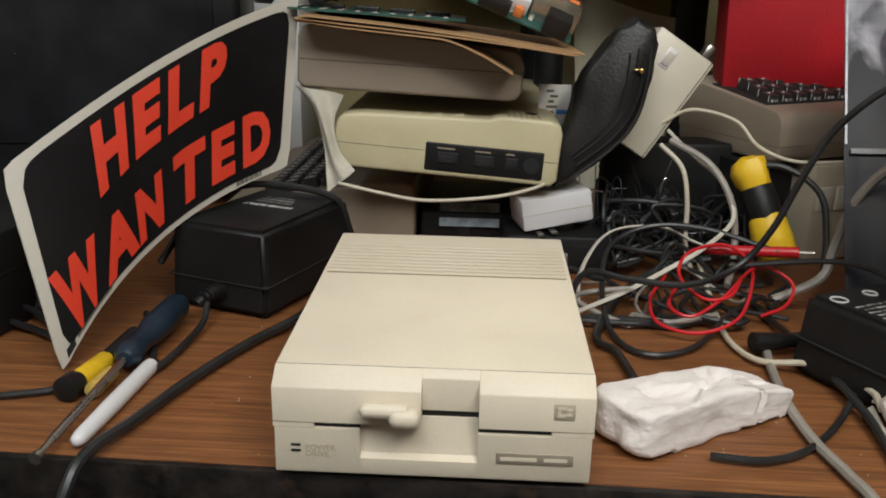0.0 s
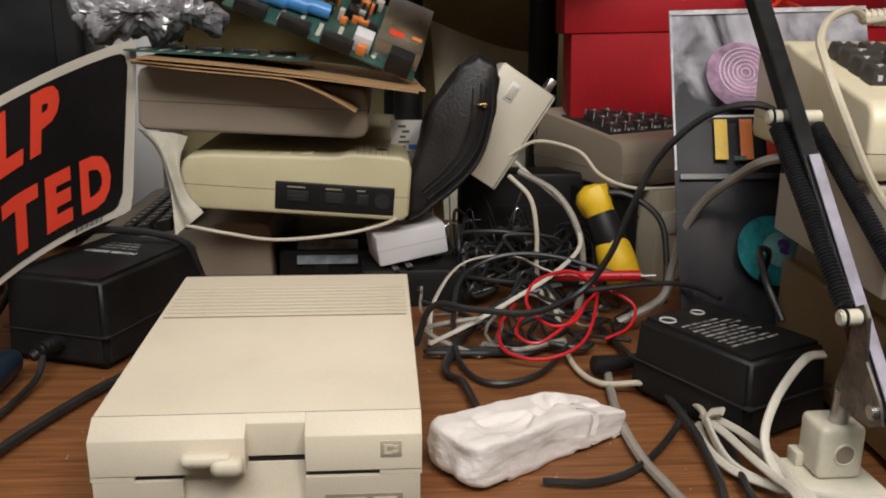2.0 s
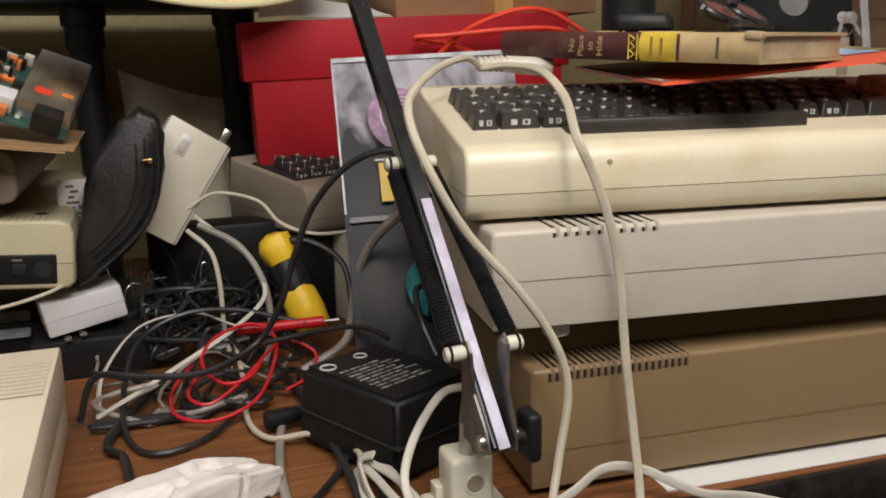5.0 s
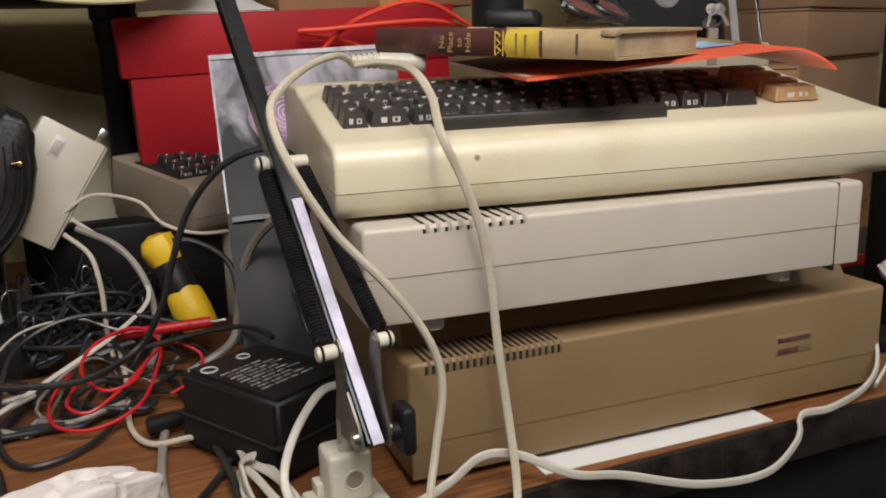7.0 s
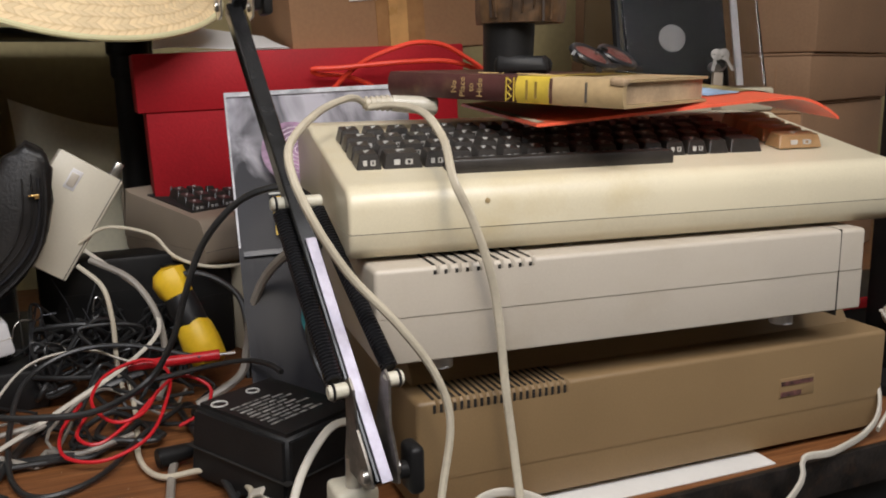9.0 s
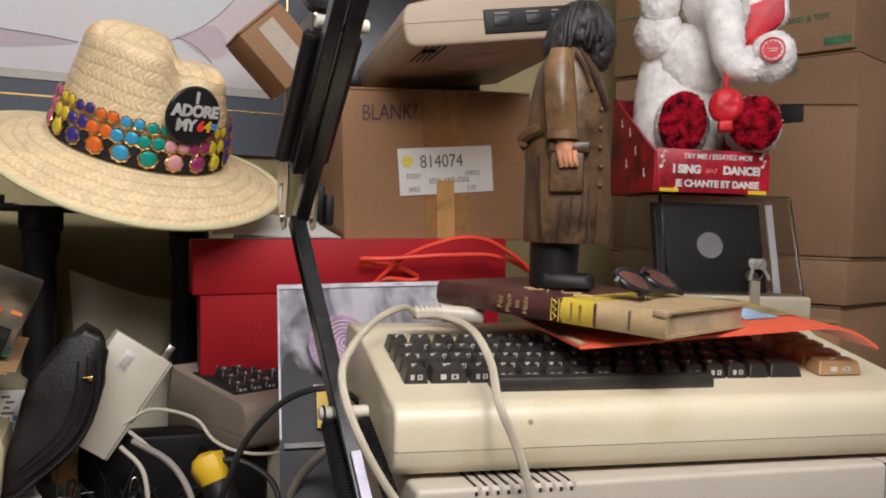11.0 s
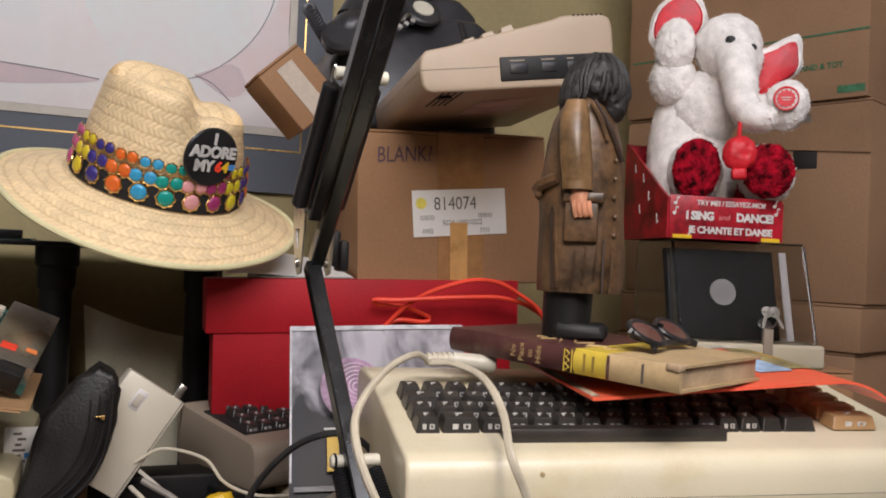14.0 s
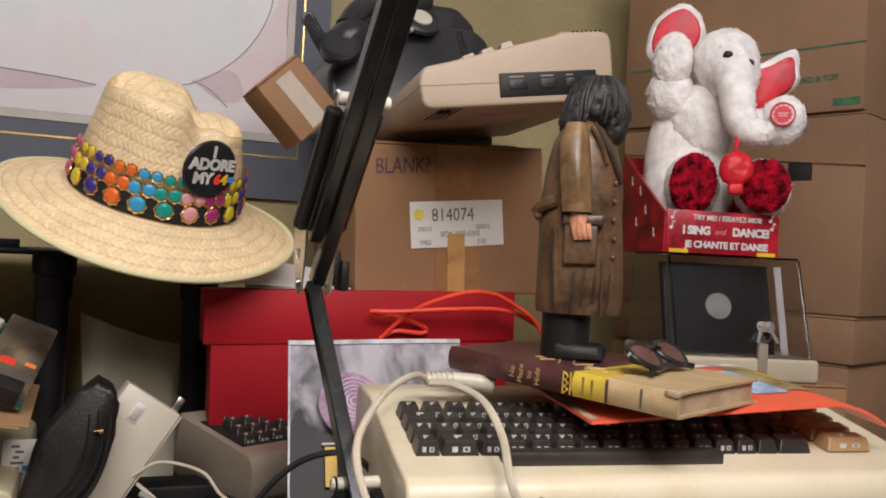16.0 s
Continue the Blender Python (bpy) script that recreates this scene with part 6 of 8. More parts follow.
def sign_patch(u0, v0, u1, v1, f, b, n=30, k=10, corner=0.0):
    """A plate bent like the sign, between the offsets b (back) and f (front), with cut corners rounded."""
    bm = bmesh.new()
    grid = {}
    for i in range(n + 1):
        for j in range(k + 1):
            uu, v = u0 + (u1 - u0) * i / n, v0 + (v1 - v0) * j / k
            if corner:
                cu, cv = corner * 0.6, corner
                a, c = min(uu - u0, u1 - uu), min(v - v0, v1 - v)
                if a < cu and c < cv:
                    dx, dy = (cu - a) / cu, (cv - c) / cv
                    d = max(1.0, math.hypot(dx, dy))
                    uu += (1 if uu < 0.5 else -1) * cu * dx * (1 - 1 / d)
                    v += (1 if v < 0.5 else -1) * cv * dy * (1 - 1 / d)
            grid[i, j] = (bm.verts.new(sign_point(uu, v, f)), bm.verts.new(sign_point(uu, v, b)))
    for i in range(n):
        for j in range(k):
            a, c, d, e = grid[i, j], grid[i + 1, j], grid[i + 1, j + 1], grid[i, j + 1]
            bm.faces.new((a[0], c[0], d[0], e[0]))
            bm.faces.new((a[1], e[1], d[1], c[1]))
    edge = [(i, 0) for i in range(n)] + [(n, j) for j in range(k)] + [(i, k) for i in range(n, 0, -1)] + [(0, j) for j in range(k, 0, -1)]
    for a, c in zip(edge, edge[1:] + edge[:1]):
        bm.faces.new((grid[a][0], grid[a][1], grid[c][1], grid[c][0]))
    return bm


sign = thing("sign", Matrix.Identity(4), "bent black plastic sign with orange-red letters and white border", "sign")
part("board", sign_patch(0, 0, 1, 1, 0.0008, -0.0008, corner=0.04), SIGNWHT, sign)
part("black_panel", sign_patch(0.036, 0.040, 0.962, 0.945, 0.0014, 0.0006, corner=0.08), SIGNBLK, sign)
TOPS = {"HELP": ((0.22, 0.893), (0.45, 0.910), (0.72, 0.930)), "WANTED": ((0.05, 0.405), (0.25, 0.378), (0.40, 0.388), (0.55, 0.428), (0.70, 0.420), (0.95, 0.410))}
FEET = {"HELP": ((0.22, 0.510), (0.38, 0.555), (0.72, 0.580)), "WANTED": ((0.05, 0.045), (0.27, 0.056), (0.40, 0.083), (0.60, 0.097), (0.95, 0.105))}
SPANS = {"HELP": ((0.236, 0.340), (0.366, 0.458), (0.486, 0.582), (0.606, 0.706)), "WANTED": ((0.058, 0.228), (0.238, 0.384), (0.386, 0.490), (0.536, 0.664), (0.690, 0.784), (0.816, 0.926))}


def along(line, x):
    """Height of a bent line at x."""
    for (xa, ya), (xb, yb) in zip(line, line[1:]):
        if x <= xb or (xb, yb) == line[-1]:
            return ya + (yb - ya) * (x - xa) / (xb - xa)


for word in ("HELP", "WANTED"):
    for c, (ua, ub) in zip(word, SPANS[word]):
        b = letters(c, 1.0, 0.0, "LEFT", 0.0, 0.055)
        bmesh.ops.triangulate(b, faces=b.faces)
        bmesh.ops.subdivide_edges(b, edges=[e for e in b.edges if e.calc_length() > 0.10], cuts=5, use_grid_fill=True)
        bmesh.ops.triangulate(b, faces=b.faces)
        xs, ys = [q.co.x for q in b.verts], [q.co.y for q in b.verts]
        for q in b.verts:
            fx, fy = (q.co.x - min(xs)) / (max(xs) - min(xs)), (q.co.y - min(ys)) / (max(ys) - min(ys))
            x = ua + (ub - ua) * fx - (0.012 if word == "HELP" else 0.026) * fy
            lo_, hi_ = along(FEET[word], x), along(TOPS[word], x)
            q.co = sign_point(x, lo_ + (hi_ - lo_) * fy, 0.0027)
        bmesh.ops.recalc_face_normals(b, faces=b.faces)
        part("letter", b, SIGNRED, sign)
for k in range(16):
    part("barcode_bar", sign_patch(0.80 + 0.006 * k, 0.012, 0.80 + 0.006 * k + (0.002 + 0.002 * (k % 3 == 0)), 0.058, 0.0012, 0.0004, 1, 1), PRINTK, sign)
part("small_print", sign_patch(0.035, 0.015, 0.075, 0.055, 0.0012, 0.0004, 2, 1), PRINTK, sign)
part("small_print", sign_patch(0.09, 0.025, 0.26, 0.045, 0.0012, 0.0004, 3, 1), PRINTG, sign)


DIMPRINT = surf("dim_white_print", (0.36, 0.35, 0.33), 0.6, var=0.35, big=160, fine=300, bump=0.0)


def brick(m, W, D, H, label, print_rows, taper=0.004, text=None, px=0.3, py=0.35):
    o = thing("power_supply", m, label, "power supply")
    bm = box(0, 0, 0.003, W, D, H, 0.0)
    for v in bm.verts:
        if v.co.z > H / 2:
            v.co.x += taper if v.co.x < W / 2 else -taper
            v.co.y += taper if v.co.y < D / 2 else -taper
    bmesh.ops.bevel(bm, geom=list(bm.edges), offset=0.005, segments=3, affect="EDGES")
    part("case", bm, BLACKPL, o)
    part("seam", box(-0.0004, -0.0004, 0.030, W + 0.0004, D + 0.0004, 0.0308), DARKGAP, o)
    for i, (x, y, w) in enumerate(print_rows):
        for a, b in ((0.0, 0.22), (0.27, 0.52), (0.56, 0.70), (0.76, 1.0)):
            part("print_bar", box(x + a * w, y, H - 0.0002, x + b * w, y + 0.0023, H + 0.0003), DIMPRINT, o)
    if text:
        part("lettering", move(letters(text, 0.0075, 0.0002, "CENTER", 0, 0.0002), about(px * W, py * D, H + 0.0002, ("Z", 180))), PRINTW, o)
    for x, y in ((0.012, 0.012), (W - 0.012, 0.012), (0.012, D - 0.012), (W - 0.012, D - 0.012)):
        part("foot", cyl((x, y, 0), (x, y, 0.004), 0.005, n=10), BLACKPL, o)
        part("screw_well", cyl((x, y, H - 0.0006), (x, y, H + 0.0003), 0.0022, n=10), DARKGAP, o)
    return o


P1 = about(-0.2510, 0.272, 0.0, ("Z", -20.5))
p1 = brick(P1, 0.103, 0.150, 0.079, "large black power supply brick with white print on the desk", [(0.028, 0.096 + 0.008 * i, 0.040 - 0.004 * (i % 3)) for i in range(3)], 0.003, "POWER SUPPLY", 0.48, 0.56)
part("strain_relief", tube([(0.055, 0.004, 0.022), (0.054, -0.012, 0.024), (0.050, -0.026, 0.018)], 0.0062, 10, taper=lambda t: 1.15 - 0.5 * t), BLACKPL, p1, "ribbed rubber strain relief")
for k in range(5):
    part("relief_rib", lathe([(0.0074 - 0.0005 * k, -0.001), (0.0074 - 0.0005 * k, 0.001)], 14), BLACKPL, p1).matrix_basis = about(0.0545 - 0.0006 * k, -0.003 - 0.0048 * k, 0.0230, ("X", 90))
P2 = about(0.317, 0.073, 0.0, ("Z", 27))
p2 = brick(P2, 0.088, 0.118, 0.064, "black power supply brick with white print beside tangled cables", [(0.014 + 0.002 * (i % 2), 0.030 + 0.0058 * i, 0.050 - 0.006 * (i % 3)) for i in range(9)], 0.004)
part("round_mark", tube([(0.016 + 0.006 * math.cos(k / 16 * 2 * math.pi), 0.094 + 0.006 * math.sin(k / 16 * 2 * math.pi), 0.0642) for k in range(17)], 0.0008, 5), PRINTW, p2)
part("round_mark", tube([(0.050 + 0.005 * math.cos(k / 16 * 2 * math.pi), 0.096 + 0.005 * math.sin(k / 16 * 2 * math.pi), 0.0642) for k in range(17)], 0.0008, 5), PRINTW, p2)

sd = thing("screwdriver", pose(0, 0, 0), "screwdriver with dark blue rubber grip lying on the desk", "screwdriver")
h0, h1, tip = Vector((-0.2295, 0.234, 0.0165)), Vector((-0.2315, 0.120, 0.0150)), Vector((-0.2345, 0.018, 0.0080))
hd = (h1 - h0).normalized()
hm = Matrix.Translation(h0) @ hd.to_track_quat("Z", "Y").to_matrix().to_4x4()
part("handle", move(lathe([(0.003, -0.001), (0.008, 0.0), (0.0112, 0.008), (0.0118, 0.04), (0.0110, 0.062), (0.0082, 0.078), (0.0086, 0.092), (0.0098, 0.098), (0.0098, 0.108), (0.006, 0.113)], 24), hm), TEALDK, sd, "dark blue rubber grip")
part("hanging_slot", move(box(-0.003, -0.0122, 0.018, 0.003, -0.0108, 0.032), hm), GREYPL, sd)
part("shaft", cyl(h1, tip, 0.0028, n=14), STEEL, sd)
part("bit", join(cyl(tip, (-0.2352, 0.002, 0.0062), 0.0022, n=10), cyl((-0.2352, 0.002, 0.0062), (-0.2355, -0.002, 0.0060), 0.0040, n=12)), STEEL, sd)
mk = thing("marker_pen", pose(0, 0, 0), "white marker pen with black writing on the desk", "pen")
m0, m1 = Vector((-0.2205, 0.020, 0.0060)), Vector((-0.2163, 0.134, 0.0060))
mm = Matrix.Translation(m0) @ (m1 - m0).normalized().to_track_quat("Z", "Y").to_matrix().to_4x4()
part("barrel", move(lathe([(0.0015, -0.002), (0.0040, 0.0), (0.0052, 0.006), (0.0060, 0.05), (0.0060, 0.108), (0.0055, 0.112), (0.003, 0.113)], 22), mm), WHITEPL, mk)
part("cap_ring", move(lathe([(0.0050, 0.110), (0.0050, 0.116), (0.003, 0.118)], 22), mm), BLACKPL, mk)
part("print_bar", move(box(-0.0015, -0.0063, 0.055, 0.0025, -0.0056, 0.085), mm), PRINTK, mk)
yr = thing("tape_marker", pose(0, 0, 0), "stubby yellow and black tool handle on the desk", "tool")
y0, y1 = Vector((-0.2565, 0.078, 0.0095)), Vector((-0.2490, 0.132, 0.0095))
ym = Matrix.Translation(y0) @ (y1 - y0).normalized().to_track_quat("Z", "Y").to_matrix().to_4x4()
part("end_cap", move(lathe([(0.005, 0.0), (0.0092, 0.002), (0.0092, 0.014), (0.007, 0.018)], 20), ym), BLACKPL, yr)
part("grip", move(lathe([(0.0068, 0.016), (0.0074, 0.018), (0.0074, 0.052), (0.005, 0.056)], 20), ym), YELLOW, yr)
part("grip_tail", cyl(y1, (-0.2460, 0.178, 0.0100), 0.0068, 0.0075, 16), BLACKPL, yr)
am = thing("amber_handle", pose(0, 0, 0), "small clear amber plastic handle beside a screwdriver", "tool")
part("handle", cyl((-0.2400, 0.084, 0.0070), (-0.2385, 0.116, 0.0070), 0.0058, n=8, bev=0.0015), surf("clear_amber", (0.55, 0.40, 0.10), 0.2, var=0.1, big=40), am)

# ---- stacked computers behind ----
low = home_computer(about(-0.262, 0.87, 0.0, ("Z", -90)), "computer", "taupe keyboard computer lying on the desk under others", TAUPE, 0.41, 0.215, 0.050, 0.076)
for r in range(4):
    for k in range(16):
        key(low, 0.0195, 0.085 + 0.0195 * k, 0.046 + 0.0212 * r, 0.0535 + 0.0046 * r, 8, None, True, 0.0198)
CA = about(-0.124, 0.386, 0.1085, ("Y", 4.2), ("Z", -90)) @ Matrix.Translation((-0.404, 0, 0))
ca = home_computer(CA, "computer", "yellowed beige keyboard computer stacked sideways", surf("yellow_beige_plastic", (0.54, 0.48, 0.30), 0.42, var=0.05, big=8, fine=600, bump=0.08, stain=0.15), 0.404, 0.222, 0.053, 0.064, None, 0.024)
for k in range(4):
    key(ca, 0.020, 0.376, 0.046 + 0.0215 * k, 0.0440 + 0.0014 * k, 4, bpy.data.materials["yellow_beige_plastic"], False)
port_panel(ca, 0.404, 0.091, 0.207, 0.005, 0.033)
for k in range(6):
    part("top_groove", box(0.33, 0.168 + 0.006 * k, 0.0635, 0.402, 0.1690 + 0.006 * k, 0.0642), TAUPE, ca)
part("cartridge_hole", cyl((0.365, 0.192, 0.0635), (0.365, 0.192, 0.0646), 0.006, n=16), DARKGAP, ca)
CBM = about(0.060, 0.384, 0.1745, ("Y", 2.6), ("Z", 90))
cb = home_computer(CBM, "computer", "dull taupe keyboard computer on top of another computer", surf("dull_taupe_plastic", (0.26, 0.215, 0.165), 0.5, var=0.05, big=8, fine=600, bump=0.1, stain=0.12), 0.404, 0.216, 0.048, 0.060, None, 0.027)
# crumpled cloth between the machines
cl = thing("white_cloth", pose(0, 0.372, 0), "pale cloth strip hanging from stacked computers", "cloth")
LEFTE = spline([(-0.126, 0, 0.084), (-0.130, 0, 0.130), (-0.140, 0, 0.165), (-0.157, 0, 0.186)], 0.004)
RIGHTE = spline([(-0.099, 0, 0.106), (-0.115, 0, 0.126), (-0.119, 0, 0.154), (-0.110, 0, 0.178)], 0.004)
g = bmesh.new()
bmesh.ops.create_grid(g, x_segments=10, y_segments=20, size=0.5)
for v in g.verts:
    a, b = v.co.x + 0.5, v.co.y + 0.5
    p = LEFTE[round(b * (len(LEFTE) - 1))].lerp(RIGHTE[round(b * (len(RIGHTE) - 1))], a)
    v.co = p + Vector((0, 0.004 * math.sin(7 * a + 3 * b) + 0.010 * b, 0))
ret = bmesh.ops.extrude_face_region(g, geom=list(g.faces))
bmesh.ops.translate(g, vec=(0, 0.0012, 0), verts=[q for q in ret["geom"] if isinstance(q, bmesh.types.BMVert)])
bmesh.ops.recalc_face_normals(g, faces=g.faces)
part("cloth", g, surf("pale_cloth", (0.56, 0.52, 0.42), 0.8, var=0.1, big=30, fine=500, bump=0.4), cl)

# folders and boards on top
for i in range(3):
    en = thing("manila_folder", about(-0.024 + 0.004 * i, 0.455, 0.2335 + 0.0022 * i, ("Y", 6.4), ("Z", -2 + 1.5 * i)), "creased brown manila folder on a computer", "folder", "pile of folders")
    g = bmesh.new()
    bmesh.ops.create_grid(g, x_segments=20, y_segments=6, size=0.5)
    for v in g.verts:
        x = v.co.x
        droop = 0.10 * max(0, x - 0.16) ** 1.4 if i == 0 else 0.0
        v.co = Vector((x * (0.20 if i == 0 else 0.255) - (0.02 if i == 0 else 0), v.co.y * 0.225, -droop + 0.0012 * math.sin(5 * x + i)))
    ret = bmesh.ops.extrude_face_region(g, geom=list(g.faces))
    bmesh.ops.translate(g, vec=(0, 0, 0.0014), verts=[q for q in ret["geom"] if isinstance(q, bmesh.types.BMVert)])
    bmesh.ops.recalc_face_normals(g, faces=g.faces)
    part("folder", g, MANILA, en)


def board(m, W, D, label, rich=False):
    o = thing("circuit_board", m, label, "circuit board")
    part("board", box(0, 0, 0, W, D, 0.0018), PCBG, o)
    rr = random.Random(int(W * 1000))
    for k in range(9):
        part("trace_strip", box(0.012 + k * W / 10, 0.01, 0.0018, 0.016 + k * W / 10, 0.03 + 0.02 * rr.random(), 0.0023), SIGNWHT, o)
    if rich:
        for k in range(3):
            part("port_socket", box(0.01 + 0.042 * k, -0.002, 0.0018, 0.040 + 0.042 * k, 0.010, 0.0130, 0.001), CHIP, o, "black edge socket")
        part("shield", box(W - 0.046, 0.014, 0.0018, W, D - 0.01, 0.022, 0.001), STEEL, o, "silver metal shield")
        part("round_socket", join(box(W - 0.030, -0.003, 0.0018, W - 0.006, 0.013, 0.022, 0.001)), CHIP, o)
        part("red_sticker", box(W - 0.036, 0.030, 0.0221, W - 0.022, 0.040, 0.0226), CORDO, o)
        part("orange_sticker", box(W - 0.014, 0.036, 0.0221, W - 0.004, 0.042, 0.0226), ORANGE, o)
        part("white_relay", box(W - 0.066, 0.012, 0.0018, W - 0.048, 0.030, 0.018, 0.001), WHITEPL, o)
        part("orange_cap", box(W - 0.060, 0.004, 0.0018, W - 0.051, 0.011, 0.012, 0.001), ORANGE, o)
        for k in range(3):
            part("capacitor", cyl((0.022 + 0.02 * k, 0.030 + 0.006 * k, 0.010), (0.052 + 0.02 * k, 0.034 + 0.006 * k, 0.010), 0.0075, n=16, bev=0.001), BLUEPL, o, "bright blue capacitor")
        for k in range(60):
            x, y = rr.uniform(0.01, W - 0.055), rr.uniform(0.045, D - 0.01)
            part("component", box(x, y, 0.0018, x + rr.uniform(0.003, 0.012), y + rr.uniform(0.003, 0.008), 0.0018 + rr.uniform(0.004, 0.014), 0.0008), (CHIP, CHIP, BRASS, ORANGE, GREYPL)[k % 5], o)
    else:
        for k in range(4):
            part("chip", box(0.02 + 0.035 * k, 0.05, 0.0018, 0.045 + 0.035 * k, 0.062, 0.006, 0.0005), CHIP, o)
    return o


board(about(-0.160, 0.372, 0.2565, ("Y", 3.0), ("Z", 1)), 0.165, 0.12, "green circuit board with white traces on folders")
board(about(-0.073, 0.388, 0.2975, ("Y", 21.5), ("X", 28)), 0.188, 0.12, "crowded circuit board with sockets and blue capacitors", True)
bg = thing("plastic_bag", pose(-0.155, 0.44, 0.268), "crumpled clear silvery plastic bag on a circuit board", "bag")
part("bag", lump(ball((0, 0, 0.022), 0.065, 0.05, 0.022, (0, 0, 0), 5), 0.02, 35), surf("silvery_film", (0.45, 0.44, 0.46), 0.25, metal=0.4, var=0.3, big=40, fine=200, bump=0.4), bg)

# pocket of things beside: zipped case, white adapters
zc = thing("zip_case", pose(0, 0.404, 0), "black leather zip case leaning in the clutter", "case")
zb = move(prism([(-x, z) for x, z in ((0.098, 0.088), (0.113, 0.095), (0.155, 0.129), (0.175, 0.158), (0.185, 0.197), (0.187, 0.230), (0.181, 0.246), (0.168, 0.254), (0.148, 0.243), (0.120, 0.200), (0.100, 0.130))], 0.034, 0.006, 3), Matrix.Rotation(radians(90), 4, "Z"))
bmesh.ops.subdivide_edges(zb, edges=[e for e in zb.edges if e.calc_length() > 0.012], cuts=3, use_grid_fill=True)
part("case_body", lump(lump(zb, 0.0035, 24), 0.0012, 70, 5), LEATHER, zc)
for k in range(2):
    part("zip_tape", tube([(0.170 - 0.008 * k, -0.0022, 0.226 - 0.004 * k), (0.168 - 0.008 * k, -0.0028, 0.192), (0.159 - 0.008 * k, -0.0028, 0.164), (0.141 - 0.006 * k, -0.0028, 0.141 + 0.002 * k), (0.114 - 0.002 * k, -0.0028, 0.118 + 0.004 * k)], 0.0008, 6), LEATHER, zc)
part("zip", tube([(0.176, -0.0025, 0.222), (0.174, -0.003, 0.190), (0.165, -0.003, 0.160), (0.147, -0.003, 0.136), (0.118, -0.003, 0.112)], 0.0017, 6), DARKST, zc, "dark metal zip")
part("welt", tube([(0.182, -0.001, 0.228), (0.180, -0.002, 0.192), (0.171, -0.003, 0.157), (0.151, -0.003, 0.130), (0.112, -0.003, 0.098)], 0.0022, 6), LEATHER, zc)
part("zip_pull", box(0.1715, -0.007, 0.203, 0.1755, -0.003, 0.2075, 0.001), BRASS, zc)
part("zip_pull", box(0.166, -0.007, 0.2055, 0.1725, -0.004, 0.2070, 0.0006), BRASS, zc)
wa = thing("white_adapter", about(0.190, 0.436, 0.1135, ("Y", 33.5), ("X", -4)), "off-white plastic adapter box wedged upright", "adapter")
part("case", box(-0.066, 0.0, 0.0, 0.0, 0.042, 0.115, 0.0025, 2), surf("warm_white_plastic", (0.60, 0.55, 0.44), 0.42, var=0.04, big=10, fine=400, bump=0.05), wa)
part("seam", box(-0.0035, -0.0004, -0.0004, -0.0028, 0.0424, 0.1164), DARKGAP, wa)
part("switch_bezel", box(-0.0475, -0.0010, 0.083, -0.0365, 0.0006, 0.104, 0.0006), WHITEPL, wa)
part("switch", box(-0.0460, -0.0026, 0.086, -0.0385, 0.0002, 0.100, 0.0008), GREYPL, wa)
part("bracket", box(-0.014, 0.010, 0.114, -0.006, 0.026, 0.130, 0.001), STEEL, wa)
nt_ = thing("paper_note", about(0.086, 0.470, 0.090, ("X", -6)), "white paper note with dark print behind a zip case", "paper")
part("sheet", box(-0.004, 0, 0, 0.030, 0.0008, 0.093), WHITEP, nt_)
for k in range(7):
    part("print_bar", box(0.004 + 0.002 * (k % 3), -0.0004, 0.052 + 0.0055 * k, 0.012 + 0.004 * (k % 2), 0.0, 0.0545 + 0.0055 * k), PRINTG, nt_)
part("print_bar", box(0.015, -0.0004, 0.062, 0.026, 0.0, 0.067), BLUEPL, nt_)
# added flat dark block, fills the dark space under the cables
bx = thing("dark_filler", pose(-0.02, 0.46, 0.0), "flat dark filler block under cables", "case")
part("case", box(-0.02, 0.0, 0, 0.17, 0.16, 0.045, 0.004, 2), BLACKPL, bx)
for x in (0.02, 0.12):
    part("latch", box(x, -0.003, 0.020, x + 0.014, 0.001, 0.034, 0.001), BLACKGL, bx)
part("card", move(box(-0.035, -0.002, 0.0, 0.03, 0.0, 0.028), about(0.035, -0.004, 0.030, ("X", -35))), surf("pale_blue_card", (0.22, 0.26, 0.30), 0.5, var=0.3, big=60), bx, "pale blue card")
ad = thing("wall_adapter", about(0.069, 0.396, 0.0425, ("Z", 12), ("Y", -9)), "white plug-in power adapter on a black case", "adapter")
part("case", box(0, 0, 0, 0.074, 0.055, 0.033, 0.003, 2), WHITEPL, ad)
part("seam", box(-0.0003, -0.0003, 0.016, 0.0743, 0.0553, 0.0167), GREYPL, ad)
for k in range(2):
    part("prong", box(0.012 + 0.014 * k, -0.010, -0.004, 0.018 + 0.014 * k, 0.004, -0.002), STEEL, ad)
# added flat dark block for the adapter to rest on
sup = thing("dark_filler", pose(0.05, 0.395, 0.0), "flat dark filler block under cables", "case")
part("case", box(0.0, 0.0, 0, 0.115, 0.062, 0.040, 0.004, 2), BLACKPL, sup)
part("lid_line", box(-0.0004, -0.0004, 0.030, 0.1154, 0.0624, 0.0308), DARKGAP, sup)

